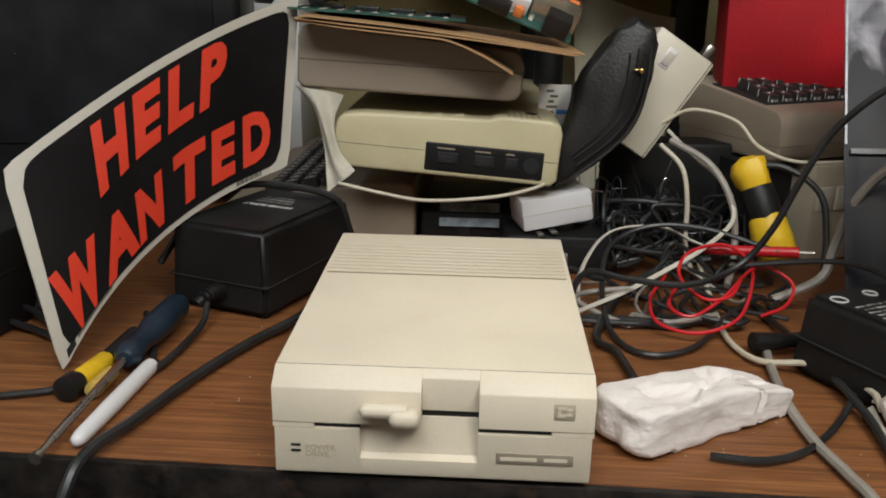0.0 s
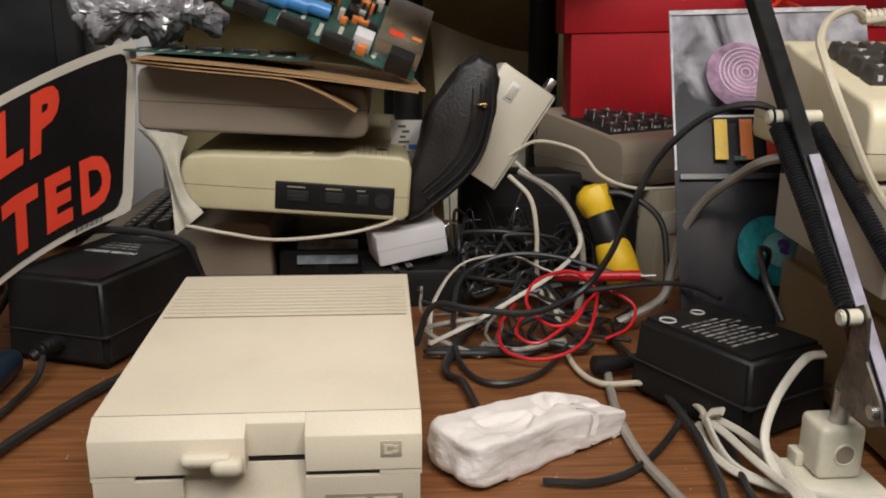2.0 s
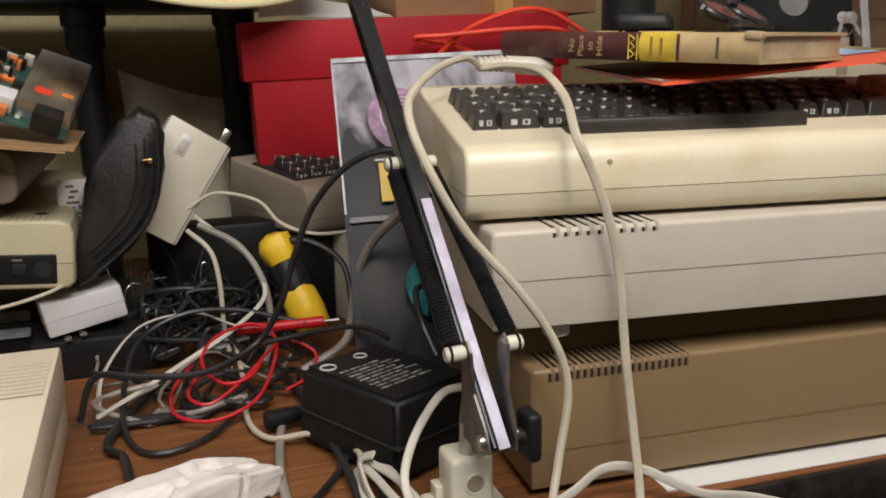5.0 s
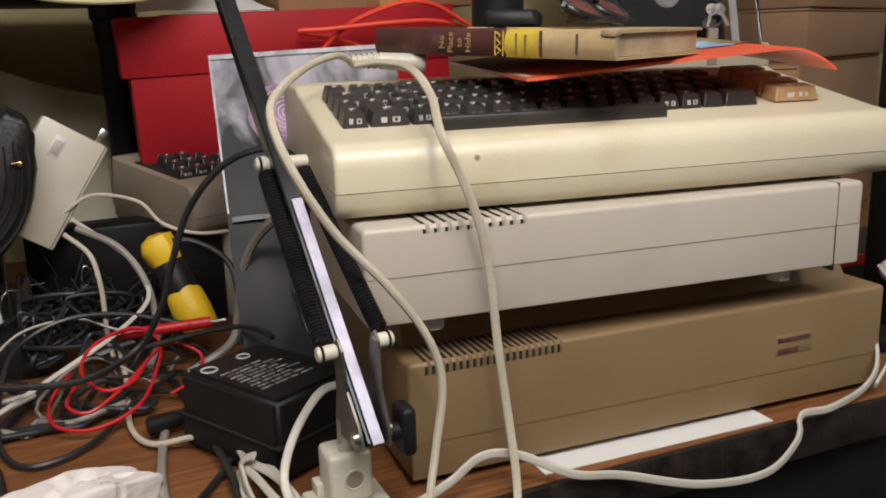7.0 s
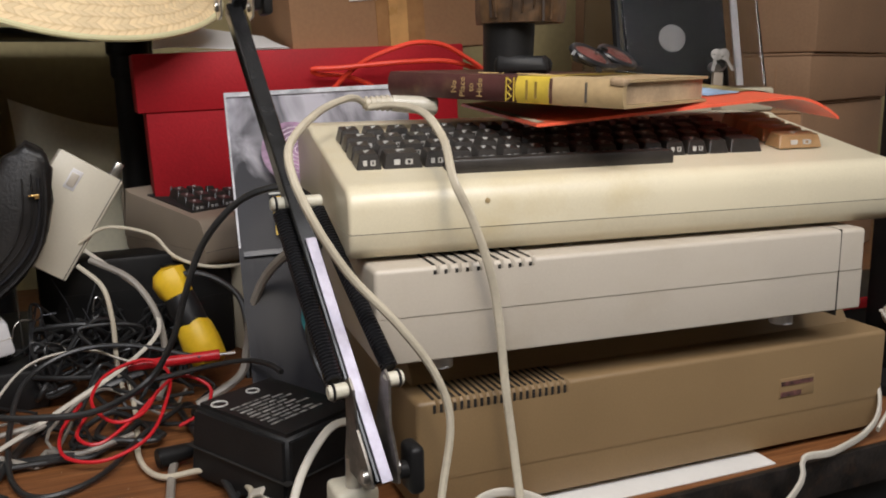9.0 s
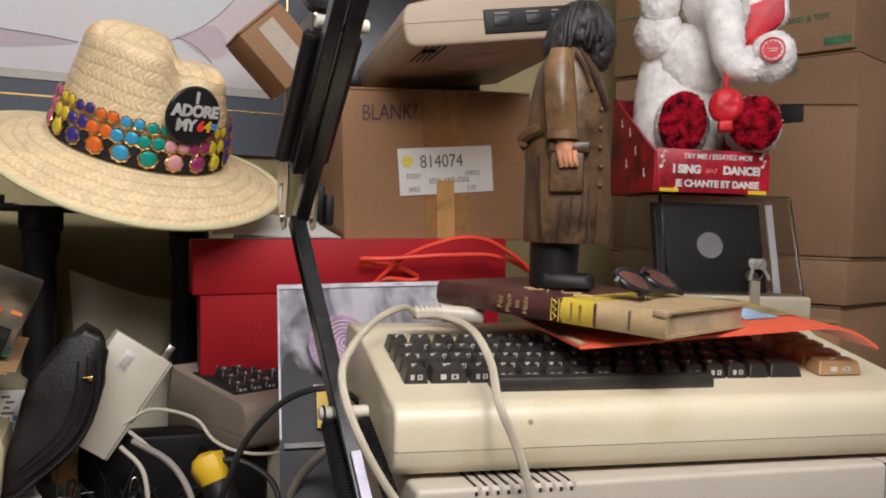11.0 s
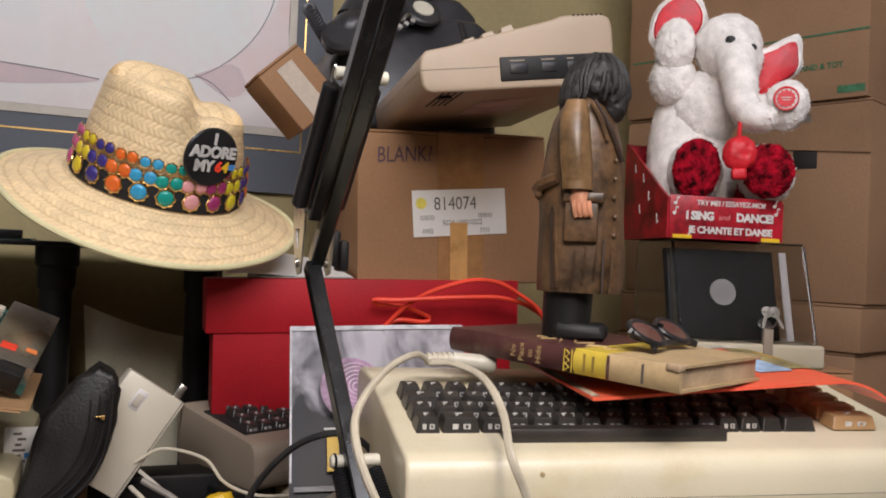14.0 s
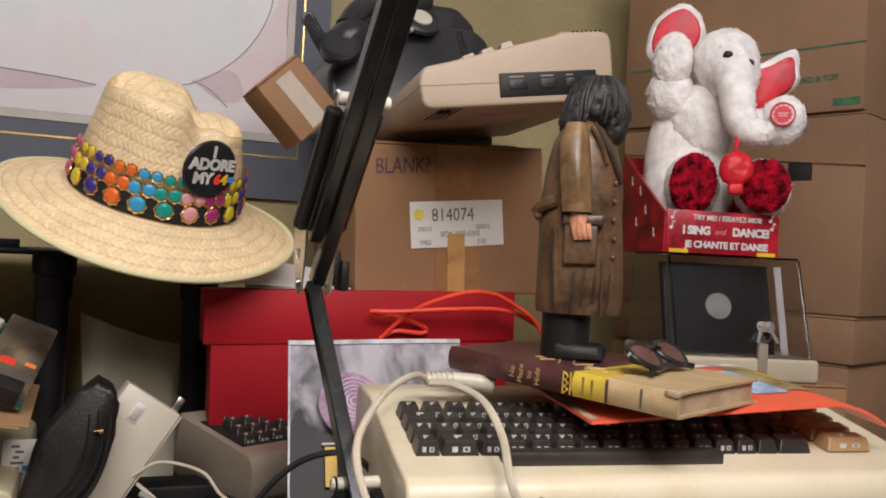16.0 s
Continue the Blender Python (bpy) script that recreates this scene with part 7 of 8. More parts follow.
# computer behind the tangle, on a cream box
mo = thing("cream_box", about(0.318, 0.445, 0.0, ("Z", 20)), "cream plastic box with sockets under a computer", "box")
part("case", box(0.062, 0, 0, 0.14, 0.12, 0.106, 0.004, 2), surf("cream_case_plastic", (0.56, 0.49, 0.35), 0.45, var=0.06, big=9, fine=500, bump=0.08, stain=0.15), mo)
for k in range(3):
    part("socket", box(0.068 + 0.024 * k, -0.003, 0.056, 0.088 + 0.024 * k, 0.002, 0.082, 0.002), IVORY, mo)
# added dark block for the darkness below the computer, which it also supports
dkc = thing("dark_filler", about(0.318, 0.445, 0.0, ("Z", 20)), "dark filler block standing behind tangled cables", "case")
part("case", box(-0.004, 0.030, 0, 0.060, 0.12, 0.106, 0.004, 2), BLACKPL, dkc)
part("lid_line", box(-0.0044, 0.0296, 0.070, 0.0604, 0.1204, 0.0707), DARKGAP, dkc)
# added dark block, hides the lit desk behind the cables
dkb = thing("dark_filler", pose(0.162, 0.515, 0.0), "dark filler block standing behind tangled cables", "case")
part("case", box(0, 0, 0, 0.142, 0.05, 0.118, 0.005, 2), BLACKPL, dkb)
part("lid_line", box(-0.0004, -0.0004, 0.080, 0.1424, 0.0504, 0.0807), DARKGAP, dkb)
hc = home_computer(about(0.330, 0.452, 0.108, ("Z", 24), ("Y", -1)), "computer", "taupe keyboard computer with dark keys behind cables", TAUPE, 0.20, 0.17, 0.054, 0.076)
part("key_bed", move(prism([(0.036, 0.0545), (0.036, 0.0583), (0.127, 0.0705), (0.127, 0.066)], 0.172), Matrix.Translation((0.010, 0, 0))), DARKGAP, hc, "dark keyboard opening")
for r in range(4):
    for k in range(8):
        key(hc, 0.0195, 0.014 + 0.0195 * k + 0.004 * r, 0.040 + 0.021 * r, 0.055 + 0.005 * r, 8, None, True, 0.0198)

# printed antistatic bag standing behind the lamp
sb = thing("printed_bag", Matrix.Identity(4), "glossy black and silver printed bag with coloured discs", "bag")


def bagmat():
    m, nt, p = shader("silver_black_film")
    L = nt.links.new
    tc = nd(nt, "ShaderNodeTexCoord")
    mp = nd(nt, "ShaderNodeMapping", Scale=(1.3, 0.6, 0.8))
    L(tc.outputs["Object"], mp.inputs[0])
    n = nd(nt, "ShaderNodeTexNoise", Scale=17.0, Detail=4.0, Distortion=0.9)
    L(mp.outputs[0], n.inputs["Vector"])
    sx = nd(nt, "ShaderNodeSeparateXYZ")
    L(tc.outputs["Object"], sx.inputs[0])
    h = nd(nt, "ShaderNodeMapRange")
    h.inputs[1].default_value, h.inputs[2].default_value = 0.178, 0.222
    L(sx.outputs[2], h.inputs[0])
    a = nd(nt, "ShaderNodeMath")
    a.operation = "MULTIPLY"
    L(h.outputs[0], a.inputs[0])
    L(n.outputs[0], a.inputs[1])
    r = nd(nt, "ShaderNodeValToRGB")
    r.color_ramp.elements[0].position, r.color_ramp.elements[0].color = 0.34, (0.018, 0.017, 0.021, 1)
    r.color_ramp.elements[1].position, r.color_ramp.elements[1].color = 0.62, (0.46, 0.44, 0.48, 1)
    L(a.outputs[0], r.inputs[0])
    L(r.outputs[0], p.inputs["Base Color"])
    p.inputs["Roughness"].default_value = 0.36
    p.inputs["Specular IOR Level"].default_value = 0.16
    b = nd(nt, "ShaderNodeBump", Strength=0.25, Distance=0.004)
    L(n.outputs[0], b.inputs["Height"])
    L(b.outputs[0], p.inputs["Normal"])
    return m


def bag_pt(s, v, off=0.0):
    return Vector((0.350 + 0.185 * s - 0.018 * (1 - v), 0.240 + 0.160 * v - 0.02 * s + 0.003 * math.sin(6 * s + 4 * v) - off, 0.010 + 0.285 * v + 0.006 * s + 0.6 * off))


def bag_patch(s0, v0, s1, v1, off, n=10):
    bm = bmesh.new()
    g_ = [[bm.verts.new(bag_pt(s0 + (s1 - s0) * i / n, v0 + (v1 - v0) * j / n, off)) for j in range(n + 1)] for i in range(n + 1)]
    for i in range(n):
        for j in range(n):
            bm.faces.new((g_[i][j], g_[i + 1][j], g_[i + 1][j + 1], g_[i][j + 1]))
    ret = bmesh.ops.extrude_face_region(bm, geom=list(bm.faces))
    bmesh.ops.translate(bm, vec=(0, 0.0008, 0), verts=[q for q in ret["geom"] if isinstance(q, bmesh.types.BMVert)])
    bmesh.ops.recalc_face_normals(bm, faces=bm.faces)
    return bm


def bag_disc(s, v, r, off, mt, nm, rings=0):
    bm = bmesh.new()
    c = bag_pt(s, v, off)
    vs = [bm.verts.new((c.x + r * math.cos(k / 32 * 2 * math.pi), c.y + 0.49 * r * math.sin(k / 32 * 2 * math.pi), c.z + 0.87 * r * math.sin(k / 32 * 2 * math.pi))) for k in range(32)]
    bm.faces.new(vs)
    o = part(nm, bm, mt, sb)
    for k in range(rings):
        q = r * (k + 1) / (rings + 1)
        part("ring_line", tube([(c.x + r * 0.1 + q * 0.85 * math.cos(j / 24 * 2 * math.pi), c.y - 0.0008 + 0.49 * (r * 0.1 + q * 0.85 * math.sin(j / 24 * 2 * math.pi)), c.z + 0.87 * (r * 0.1 + q * 0.85 * math.sin(j / 24 * 2 * math.pi))) for j in range(25)], 0.0006, 4, raw=True), surf("pale_pink_line", (0.75, 0.62, 0.72), 0.4) if not bpy.data.materials.get("pale_pink_line") else bpy.data.materials["pale_pink_line"], o)
    return c


part("film", bag_patch(0, 0, 1, 1, 0.0, 24), bagmat(), sb)
EDGEF = surf("silver_film_edge", (0.55, 0.54, 0.56), 0.3, var=0.2, big=60)
part("film_edge", bag_patch(0.0, 0.50, 0.010, 1.0, 0.0016, 12), EDGEF, sb)
part("film_edge", bag_patch(0.010, 0.985, 1.0, 1.0, 0.0016, 12), EDGEF, sb)
part("white_rule", bag_patch(0.17, 0.652, 0.52, 0.658, 0.006, 6), PRINTW, sb)
part("fold_strip", bag_patch(0.02, 0.47, 1, 0.485, 0.004), surf("grey_film_fold", (0.035, 0.035, 0.04), 0.35), sb)
bag_disc(0.33, 0.775, 0.034, 0.008, surf("pink_disc", (0.40, 0.22, 0.36), 0.4, var=0.3, big=40), "pink_disc", 6)
c3 = bag_disc(0.42, 0.26, 0.032, 0.008, surf("teal_disc", (0.02, 0.22, 0.24), 0.4, var=0.3, big=60), "teal_disc", 0)
bag_disc(0.45, 0.26, 0.016, 0.0095, surf("pale_teal_disc", (0.16, 0.34, 0.34), 0.4, var=0.2, big=60), "inner_disc", 0)
part("numeral", move(letters("3", 0.026, 0.0003, "CENTER", 0, 0.0012), about(c3.x + 0.007, c3.y - 0.0045, c3.z, ("X", 90))), surf("purple_ink", (0.10, 0.04, 0.22), 0.5), sb)
for s0, s1, mt in ((0.185, 0.245, YELLOW), (0.305, 0.365, ORANGE), (0.43, 0.50, CORDO)):
    part("colour_stripe", bag_patch(s0, 0.525, s1, 0.645, 0.006, 3), mt, sb)
part("green_strip", bag_patch(0.275, 0.522, 0.33, 0.535, 0.006, 3), PCBG, sb)

# rubber-grip tool in the pile
yt = thing("grip_tool", pose(0, 0, 0), "tool with yellow and black rubber grip in the cables", "tool")
T0, T1 = Vector((0.2835, 0.400, 0.120)), Vector((0.313, 0.365, 0.036))
tm = Matrix.Translation(T0) @ (T1 - T0).normalized().to_track_quat("Z", "Y").to_matrix().to_4x4()
part("grip_end", lump(move(lathe([(0.006, -0.004), (0.015, 0.0), (0.0175, 0.008), (0.0165, 0.020), (0.014, 0.028)], 20), tm), 0.003, 60), YELLOW, yt)
part("grip_middle", move(lathe([(0.015, 0.026), (0.016, 0.03), (0.0165, 0.052), (0.016, 0.058)], 20), tm), BLACKPL, yt)
part("grip_end", lump(move(lathe([(0.016, 0.056), (0.0180, 0.062), (0.0190, 0.080), (0.0165, 0.098), (0.010, 0.103)], 20), tm), 0.002, 50), YELLOW, yt)

# foam lump
fm = thing("foam_block", about(0.1725, 0.0800, 0.0, ("Z", 26)), "broken lump of white packing foam on the desk", "foam")
g = bmesh.new()
bmesh.ops.create_cube(g, size=2)
bmesh.ops.subdivide_edges(g, edges=g.edges[:], cuts=47, use_grid_fill=True)
for v in g.verts:
    x, y, z = v.co
    # squarish block with softened edges, wide and thick at one end
    q_ = (abs(x) ** 14 + abs(y) ** 11 + abs(z) ** 9) ** (1 / 10)
    x, y, z = x / max(1, q_), y / max(1, q_), z / max(1, q_)
    t = (x + 1) / 2
    wid = 0.0255 * (1 - 0.22 * t) * (1 - 0.30 * max(0, t - 0.72) / 0.28) * (1 + 0.10 * noise.noise((x * 2.2, 4, 3)))
    hgt = 0.0340 * (1 - 0.10 * t) * (1 - 0.35 * max(0, t - 0.66) / 0.34) * (1 + 0.07 * noise.noise((x * 2.4, y * 1.4, 1)))
    if y < 0:
        wid *= 1 - 0.16 * math.exp(-((t - 0.52) / 0.11) ** 2) + 0.10 * math.exp(-((t - 0.06) / 0.12) ** 2)
    p = Vector((x * 0.0690 + 0.004 * noise.noise((y * 1.6, z * 1.2, 7)) - 0.003 * y, y * wid + 0.003 * t * 2 * math.sin(t * 2.6), (z + 1) / 2 * hgt + 0.0025 * max(0, -z) * (math.sin(t * 9 + 1) > 0.3)))
    if z > 0.4:
        for cx, cy, r, dp in ((0.28, -0.30, 0.17, 0.0065), (0.70, 0.40, 0.15, 0.0085), (0.50, -0.28, 0.08, 0.0045), (0.26, 0.30, 0.08, 0.0025), (0.60, 0.02, 0.07, 0.003), (0.86, -0.15, 0.08, 0.003)):
            d2 = ((t - cx) ** 2 + ((y - cy) * 0.24) ** 2) / (r * (0.8 + 0.5 * noise.noise((x * 6, y * 4, cx * 9)))) ** 2
            if d2 < 1:
                p.z -= dp * (1 - d2) ** 0.7
    if y < -0.5:
        p.y += 0.005 * math.exp(-((t - 0.74) / 0.012) ** 2)
    v.co = p
lump(g, 0.0007, 60, 3)
lump(g, 0.0003, 260, 1)
for v in g.verts:
    v.co.z = max(0.0, v.co.z)
smooth(part("foam", g, FOAM, fm).data, 38)

# ---- cables ----
cable("black_cable", [(-0.118, 0.250, 0.012), (-0.130, 0.225, 0.008), (-0.156, 0.178, 0.006), (-0.179, 0.113, 0.006), (-0.195, 0.048, 0.007), (-0.206, 0.008, 0.008), (-0.211, -0.014, -0.003), (-0.216, -0.030, -0.040), (-0.22, -0.035, -0.12)], 0.0056, CABLEB, "thick black power cable across the desk edge")
cable("black_cable", [(-0.205, 0.232, 0.018), (-0.203, 0.21, 0.008), (-0.207, 0.16, 0.005), (-0.214, 0.13, 0.005), (-0.235, 0.19, 0.004), (-0.262, 0.24, 0.004)], 0.0040, CABLEB, "black cord from a power supply")
cable("black_cable", [(-0.262, 0.096, 0.004), (-0.285, 0.085, 0.004), (-0.32, 0.080, 0.004), (-0.40, 0.10, 0.004), (-0.50, 0.12, 0.004)], 0.0036, CABLEB, "black cord on the desk under a sign")
for k in range(5):
    cable("black_cable", [(-0.30 - 0.02 * k, 0.17 + 0.02 * k, 0.006 + 0.005 * k), (-0.36, 0.20 + 0.02 * k, 0.008 + 0.006 * k), (-0.45, 0.22 + 0.03 * k, 0.01), (-0.60, 0.25 + 0.02 * k, 0.006)], 0.0042, CABLEB, "black cord on the desk under a sign")
cable("black_cable", [(-0.270, 0.30, 0.030), (-0.240, 0.34, 0.080), (-0.200, 0.352, 0.094), (-0.150, 0.352, 0.093), (-0.115, 0.36, 0.080), (-0.105, 0.37, 0.05), (-0.10, 0.40, 0.006)], 0.0050, CABLEB, "black cord arching over a power supply")
cable("cream_cable", [(-0.115, 0.372, 0.094), (-0.075, 0.370, 0.086), (-0.030, 0.368, 0.080), (0.030, 0.370, 0.084), (0.070, 0.378, 0.091), (0.090, 0.392, 0.097), (0.098, 0.42, 0.100), (0.096, 0.47, 0.10)], 0.0026, CABLEC, "cream cord drooping between computers")
# in the tangle
cable("black_cable", [(0.142, 0.130, 0.006), (0.134, 0.193, 0.006), (0.124, 0.204, 0.006), (0.126, 0.234, 0.007), (0.157, 0.314, 0.010), (0.20, 0.36, 0.02), (0.25, 0.37, 0.03)], 0.0042, CABLEB, "black cord looped on the desk", flatten=1.4)
cable("black_cable", [(0.30, 0.33, 0.050), (0.24, 0.36, 0.062), (0.190, 0.372, 0.060), (0.150, 0.352, 0.046), (0.136, 0.300, 0.026), (0.136, 0.230, 0.006), (0.158, 0.188, 0.005), (0.200, 0.205, 0.006), (0.240, 0.262, 0.012), (0.275, 0.29, 0.02)], 0.0036, CABLEB, "black cord looped on the desk")
cable("black_cable", [(0.100, 0.262, 0.010), (0.115, 0.262, 0.046), (0.150, 0.250, 0.046), (0.200, 0.246, 0.044), (0.245, 0.265, 0.056), (0.268, 0.262, 0.090), (0.280, 0.250, 0.132), (0.296, 0.235, 0.178), (0.325, 0.215, 0.214), (0.360, 0.200, 0.224), (0.385, 0.20, 0.205), (0.39, 0.21, 0.17)], 0.0042, CABLEB, "black cord arching up to a lamp arm")
cable("black_cable", [(0.17, 0.036, 0.005), (0.203, 0.033, 0.005), (0.237, 0.051, 0.005), (0.277, 0.100, 0.006), (0.312, 0.165, 0.010), (0.308, 0.205, 0.014), (0.285, 0.212, 0.013)], 0.0036, CABLEB, "black cord with a moulded barrel plug")
pg = thing("barrel_plug", pose(0, 0, 0), "black moulded cable plug on the desk", "plug")
part("plug_body", cyl((0.243, 0.202, 0.012), (0.270, 0.208, 0.012), 0.0085, 0.0065, 16, 0.001), BLACKPL, pg)
part("plug_relief", cyl((0.270, 0.208, 0.012), (0.292, 0.212, 0.013), 0.0058, 0.0045, 14), BLACKPL, pg)
cable("black_cable", [(0.262, 0.40, 0.006), (0.274, 0.33, 0.006), (0.279, 0.274, 0.006), (0.283, 0.179, 0.012), (0.287, 0.10, 0.009), (0.284, 0.05, 0.006), (0.277, 0.012, 0.006), (0.27, -0.016, -0.01), (0.27, -0.025, -0.10)], 0.0044, CABLEB, "black cord running off the desk edge")
cable("black_cable", [(0.29, 0.16, 0.016), (0.305, 0.11, 0.010), (0.302, 0.06, 0.007), (0.294, 0.02, 0.007), (0.290, -0.016, -0.004), (0.29, -0.022, -0.10)], 0.0040, CABLEB, "black cord running off the desk edge")
cable("cream_cable", [(0.236, 0.36, 0.03), (0.236, 0.300, 0.010), (0.231, 0.226, 0.005), (0.243, 0.181, 0.006), (0.273, 0.165, 0.012), (0.292, 0.14, 0.012), (0.298, 0.11, 0.016), (0.293, 0.085, 0.016)], 0.0036, CABLEC, "cream cord among black cords")
cable("grey_cable", [(0.258, 0.215, 0.005), (0.250, 0.176, 0.005), (0.242, 0.118, 0.005), (0.241, 0.062, 0.005), (0.247, 0.022, 0.005), (0.252, -0.010, 0.003), (0.255, -0.022, -0.02), (0.256, -0.026, -0.12)], 0.0052, CABLEG, "thick grey cable running off the desk edge")
cable("red_cable", [(0.192, 0.299, 0.034), (0.174, 0.269, 0.022), (0.176, 0.239, 0.012), (0.205, 0.223, 0.010), (0.240, 0.236, 0.018), (0.260, 0.271, 0.034), (0.268, 0.310, 0.046), (0.250, 0.332, 0.055), (0.215, 0.318, 0.050), (0.200, 0.281, 0.040), (0.215, 0.252, 0.030), (0.238, 0.255, 0.032), (0.255, 0.284, 0.040)], 0.0023, CABLER, "thin red test lead in loops")
cable("red_cable", [(0.196, 0.271, 0.034), (0.186, 0.249, 0.024), (0.202, 0.235, 0.020), (0.232, 0.255, 0.030), (0.272, 0.299, 0.045), (0.300, 0.288, 0.035), (0.292, 0.271, 0.020), (0.268, 0.262, 0.012)], 0.0023, CABLER, "thin red test lead in loops")
rp = thing("test_probe", pose(0, 0, 0), "red plastic test probe with a metal tip", "probe")
part("grip", cyl((0.236, 0.345, 0.046), (0.318, 0.330, 0.050), 0.0046, 0.0055, 14), CABLER, rp)
part("tip", cyl((0.318, 0.330, 0.050), (0.332, 0.327, 0.051), 0.0016, n=8), STEEL, rp)
cable("white_cable", [(0.113, 0.275, 0.006), (0.118, 0.315, 0.030), (0.150, 0.372, 0.052), (0.200, 0.385, 0.056), (0.232, 0.37, 0.046), (0.252, 0.36, 0.040)], 0.0040, CABLEW, "flat white twin cord in an arc", flatten=0.55)
cable("white_cable", [(0.113, 0.270, 0.008), (0.150, 0.262, 0.030), (0.190, 0.290, 0.042), (0.232, 0.330, 0.052), (0.268, 0.372, 0.070), (0.262, 0.40, 0.098), (0.240, 0.425, 0.118), (0.222, 0.432, 0.134), (0.21, 0.43, 0.145)], 0.0030, CABLEW, "flat white twin cord in an arc", flatten=0.55)
cable("cream_cable", [(0.202, 0.42, 0.132), (0.222, 0.405, 0.112), (0.228, 0.395, 0.080), (0.228, 0.385, 0.040), (0.23, 0.36, 0.02)], 0.0036, CABLEC, "cream cord hanging in the clutter")
cable("grey_cable", [(0.214, 0.43, 0.135), (0.250, 0.405, 0.115), (0.270, 0.385, 0.078), (0.272, 0.37, 0.030), (0.26, 0.34, 0.012)], 0.0050, CABLEG, "grey cable hanging in the clutter")
cable("cream_cable", [(0.205, 0.44, 0.150), (0.232, 0.43, 0.166), (0.272, 0.415, 0.158), (0.292, 0.400, 0.136), (0.325, 0.390, 0.124), (0.372, 0.372, 0.128), (0.41, 0.37, 0.13)], 0.0027, CABLEC, "thin cream cord crossing behind the cables")
cable("grey_cable", [(0.390, 0.215, 0.181), (0.376, 0.222, 0.176), (0.370, 0.250, 0.160), (0.356, 0.280, 0.134), (0.346, 0.300, 0.101), (0.341, 0.310, 0.062), (0.331, 0.305, 0.034), (0.290, 0.300, 0.014)], 0.0062, CABLEG, "grey cable with a moulded end standing in the clutter")
cable("black_cable", [(0.27, 0.40, 0.11), (0.31, 0.385, 0.120), (0.345, 0.37, 0.098), (0.350, 0.352, 0.06), (0.345, 0.335, 0.02)], 0.0046, CABLEB, "black cord bending down beside a bag")
cable("black_cable", [(0.255, 0.30, 0.045), (0.30, 0.285, 0.055), (0.33, 0.265, 0.062), (0.345, 0.24, 0.064), (0.350, 0.215, 0.064)], 0.0036, CABLEB, "black cord from a power supply")
cable("black_cable", [(0.372, 0.150, 0.067), (0.366, 0.170, 0.092), (0.372, 0.200, 0.108), (0.392, 0.225, 0.100), (0.40, 0.25, 0.07)], 0.0042, CABLEB, "black cord standing in a loop")
rnd = random.Random(5)
for k in range(16):
    x, y = rnd.uniform(0.13, 0.30), rnd.uniform(0.27, 0.42)
    pts = [(x, y, rnd.uniform(0.005, 0.03))]
    for j in range(6):
        x = min(0.31, max(0.11, x + rnd.uniform(-0.07, 0.07)))
        y = min(0.46, max(0.25, y + rnd.uniform(-0.06, 0.06)))
        pts.append((x, y, rnd.uniform(0.004, 0.012 + 0.20 * max(0, y - 0.24))))
    cable("black_cable", pts, rnd.choice((0.0022, 0.003, 0.0038)), rnd.choice((CABLEB, CABLEB, CABLEB, CABLEG)), "dark cord in a tangled heap", group="tangled cords")
for k in range(26):
    x, y = rnd.uniform(0.17, 0.30), rnd.uniform(0.40, 0.48)
    pts = [(x, y, rnd.uniform(0.02, 0.06))]
    for j in range(5):
        x = min(0.31, max(0.155, x + rnd.uniform(-0.06, 0.06)))
        y = min(0.50, max(0.385, y + rnd.uniform(-0.04, 0.04)))
        pts.append((x, y, rnd.uniform(0.01, 0.08)))
    cable("black_cable", pts, rnd.choice((0.0022, 0.003, 0.004)), CABLEB, "dark cord in a tangled heap", group="tangled cords")
for k in range(14):
    x, y = rnd.uniform(0.13, 0.23), rnd.uniform(0.40, 0.46)
    o = thing("component_lead", about(x, y, 0.02, ("Z", rnd.uniform(0, 180))), "thin bright wire lead in a heap of parts", "wire", "loose wires")
    part("lead", tube([(0, 0, 0), (0.01, 0.002, rnd.uniform(0.03, 0.09)), (0.03, 0.0, rnd.uniform(0.03, 0.10))], 0.0008, 5), STEEL if k % 3 == 0 else DARKST, o)

# cords over the stack
cable("cream_cable", [(0.420, 0.176, 0.289), (0.405, 0.165, 0.294), (0.372, 0.130, 0.288), (0.335, 0.070, 0.275), (0.318, 0.028, 0.262), (0.323, 0.010, 0.234), (0.346, 0.010, 0.194), (0.377, 0.006, 0.157), (0.400, 0.002, 0.122), (0.409, 0.000, 0.089), (0.401, -0.004, 0.046), (0.390, -0.016, 0.014), (0.388, -0.022, -0.03), (0.388, -0.024, -0.12)], 0.0041, CABLEC, "cream keyboard cord hanging over stacked machines")
pl = thing("round_plug", pose(0, 0, 0), "cream moulded round plug on dark keys", "plug")
part("plug_relief", cyl((0.418, 0.177, 0.289), (0.440, 0.174, 0.289), 0.0040, 0.0058, 16), CABLEC, pl)
for k in range(5):
    part("relief_rib", cyl((0.420 + 0.0042 * k, 0.1767 - 0.0006 * k, 0.289), (0.422 + 0.0042 * k, 0.1764 - 0.0006 * k, 0.289), 0.0056 + 0.0002 * k, n=14), CABLEC, pl)
part("plug_body", cyl((0.440, 0.174, 0.289), (0.478, 0.168, 0.2855), 0.0064, 0.0076, 18, 0.0015), surf("clear_cream_plastic", (0.58, 0.54, 0.44), 0.25, var=0.06, big=40), pl)
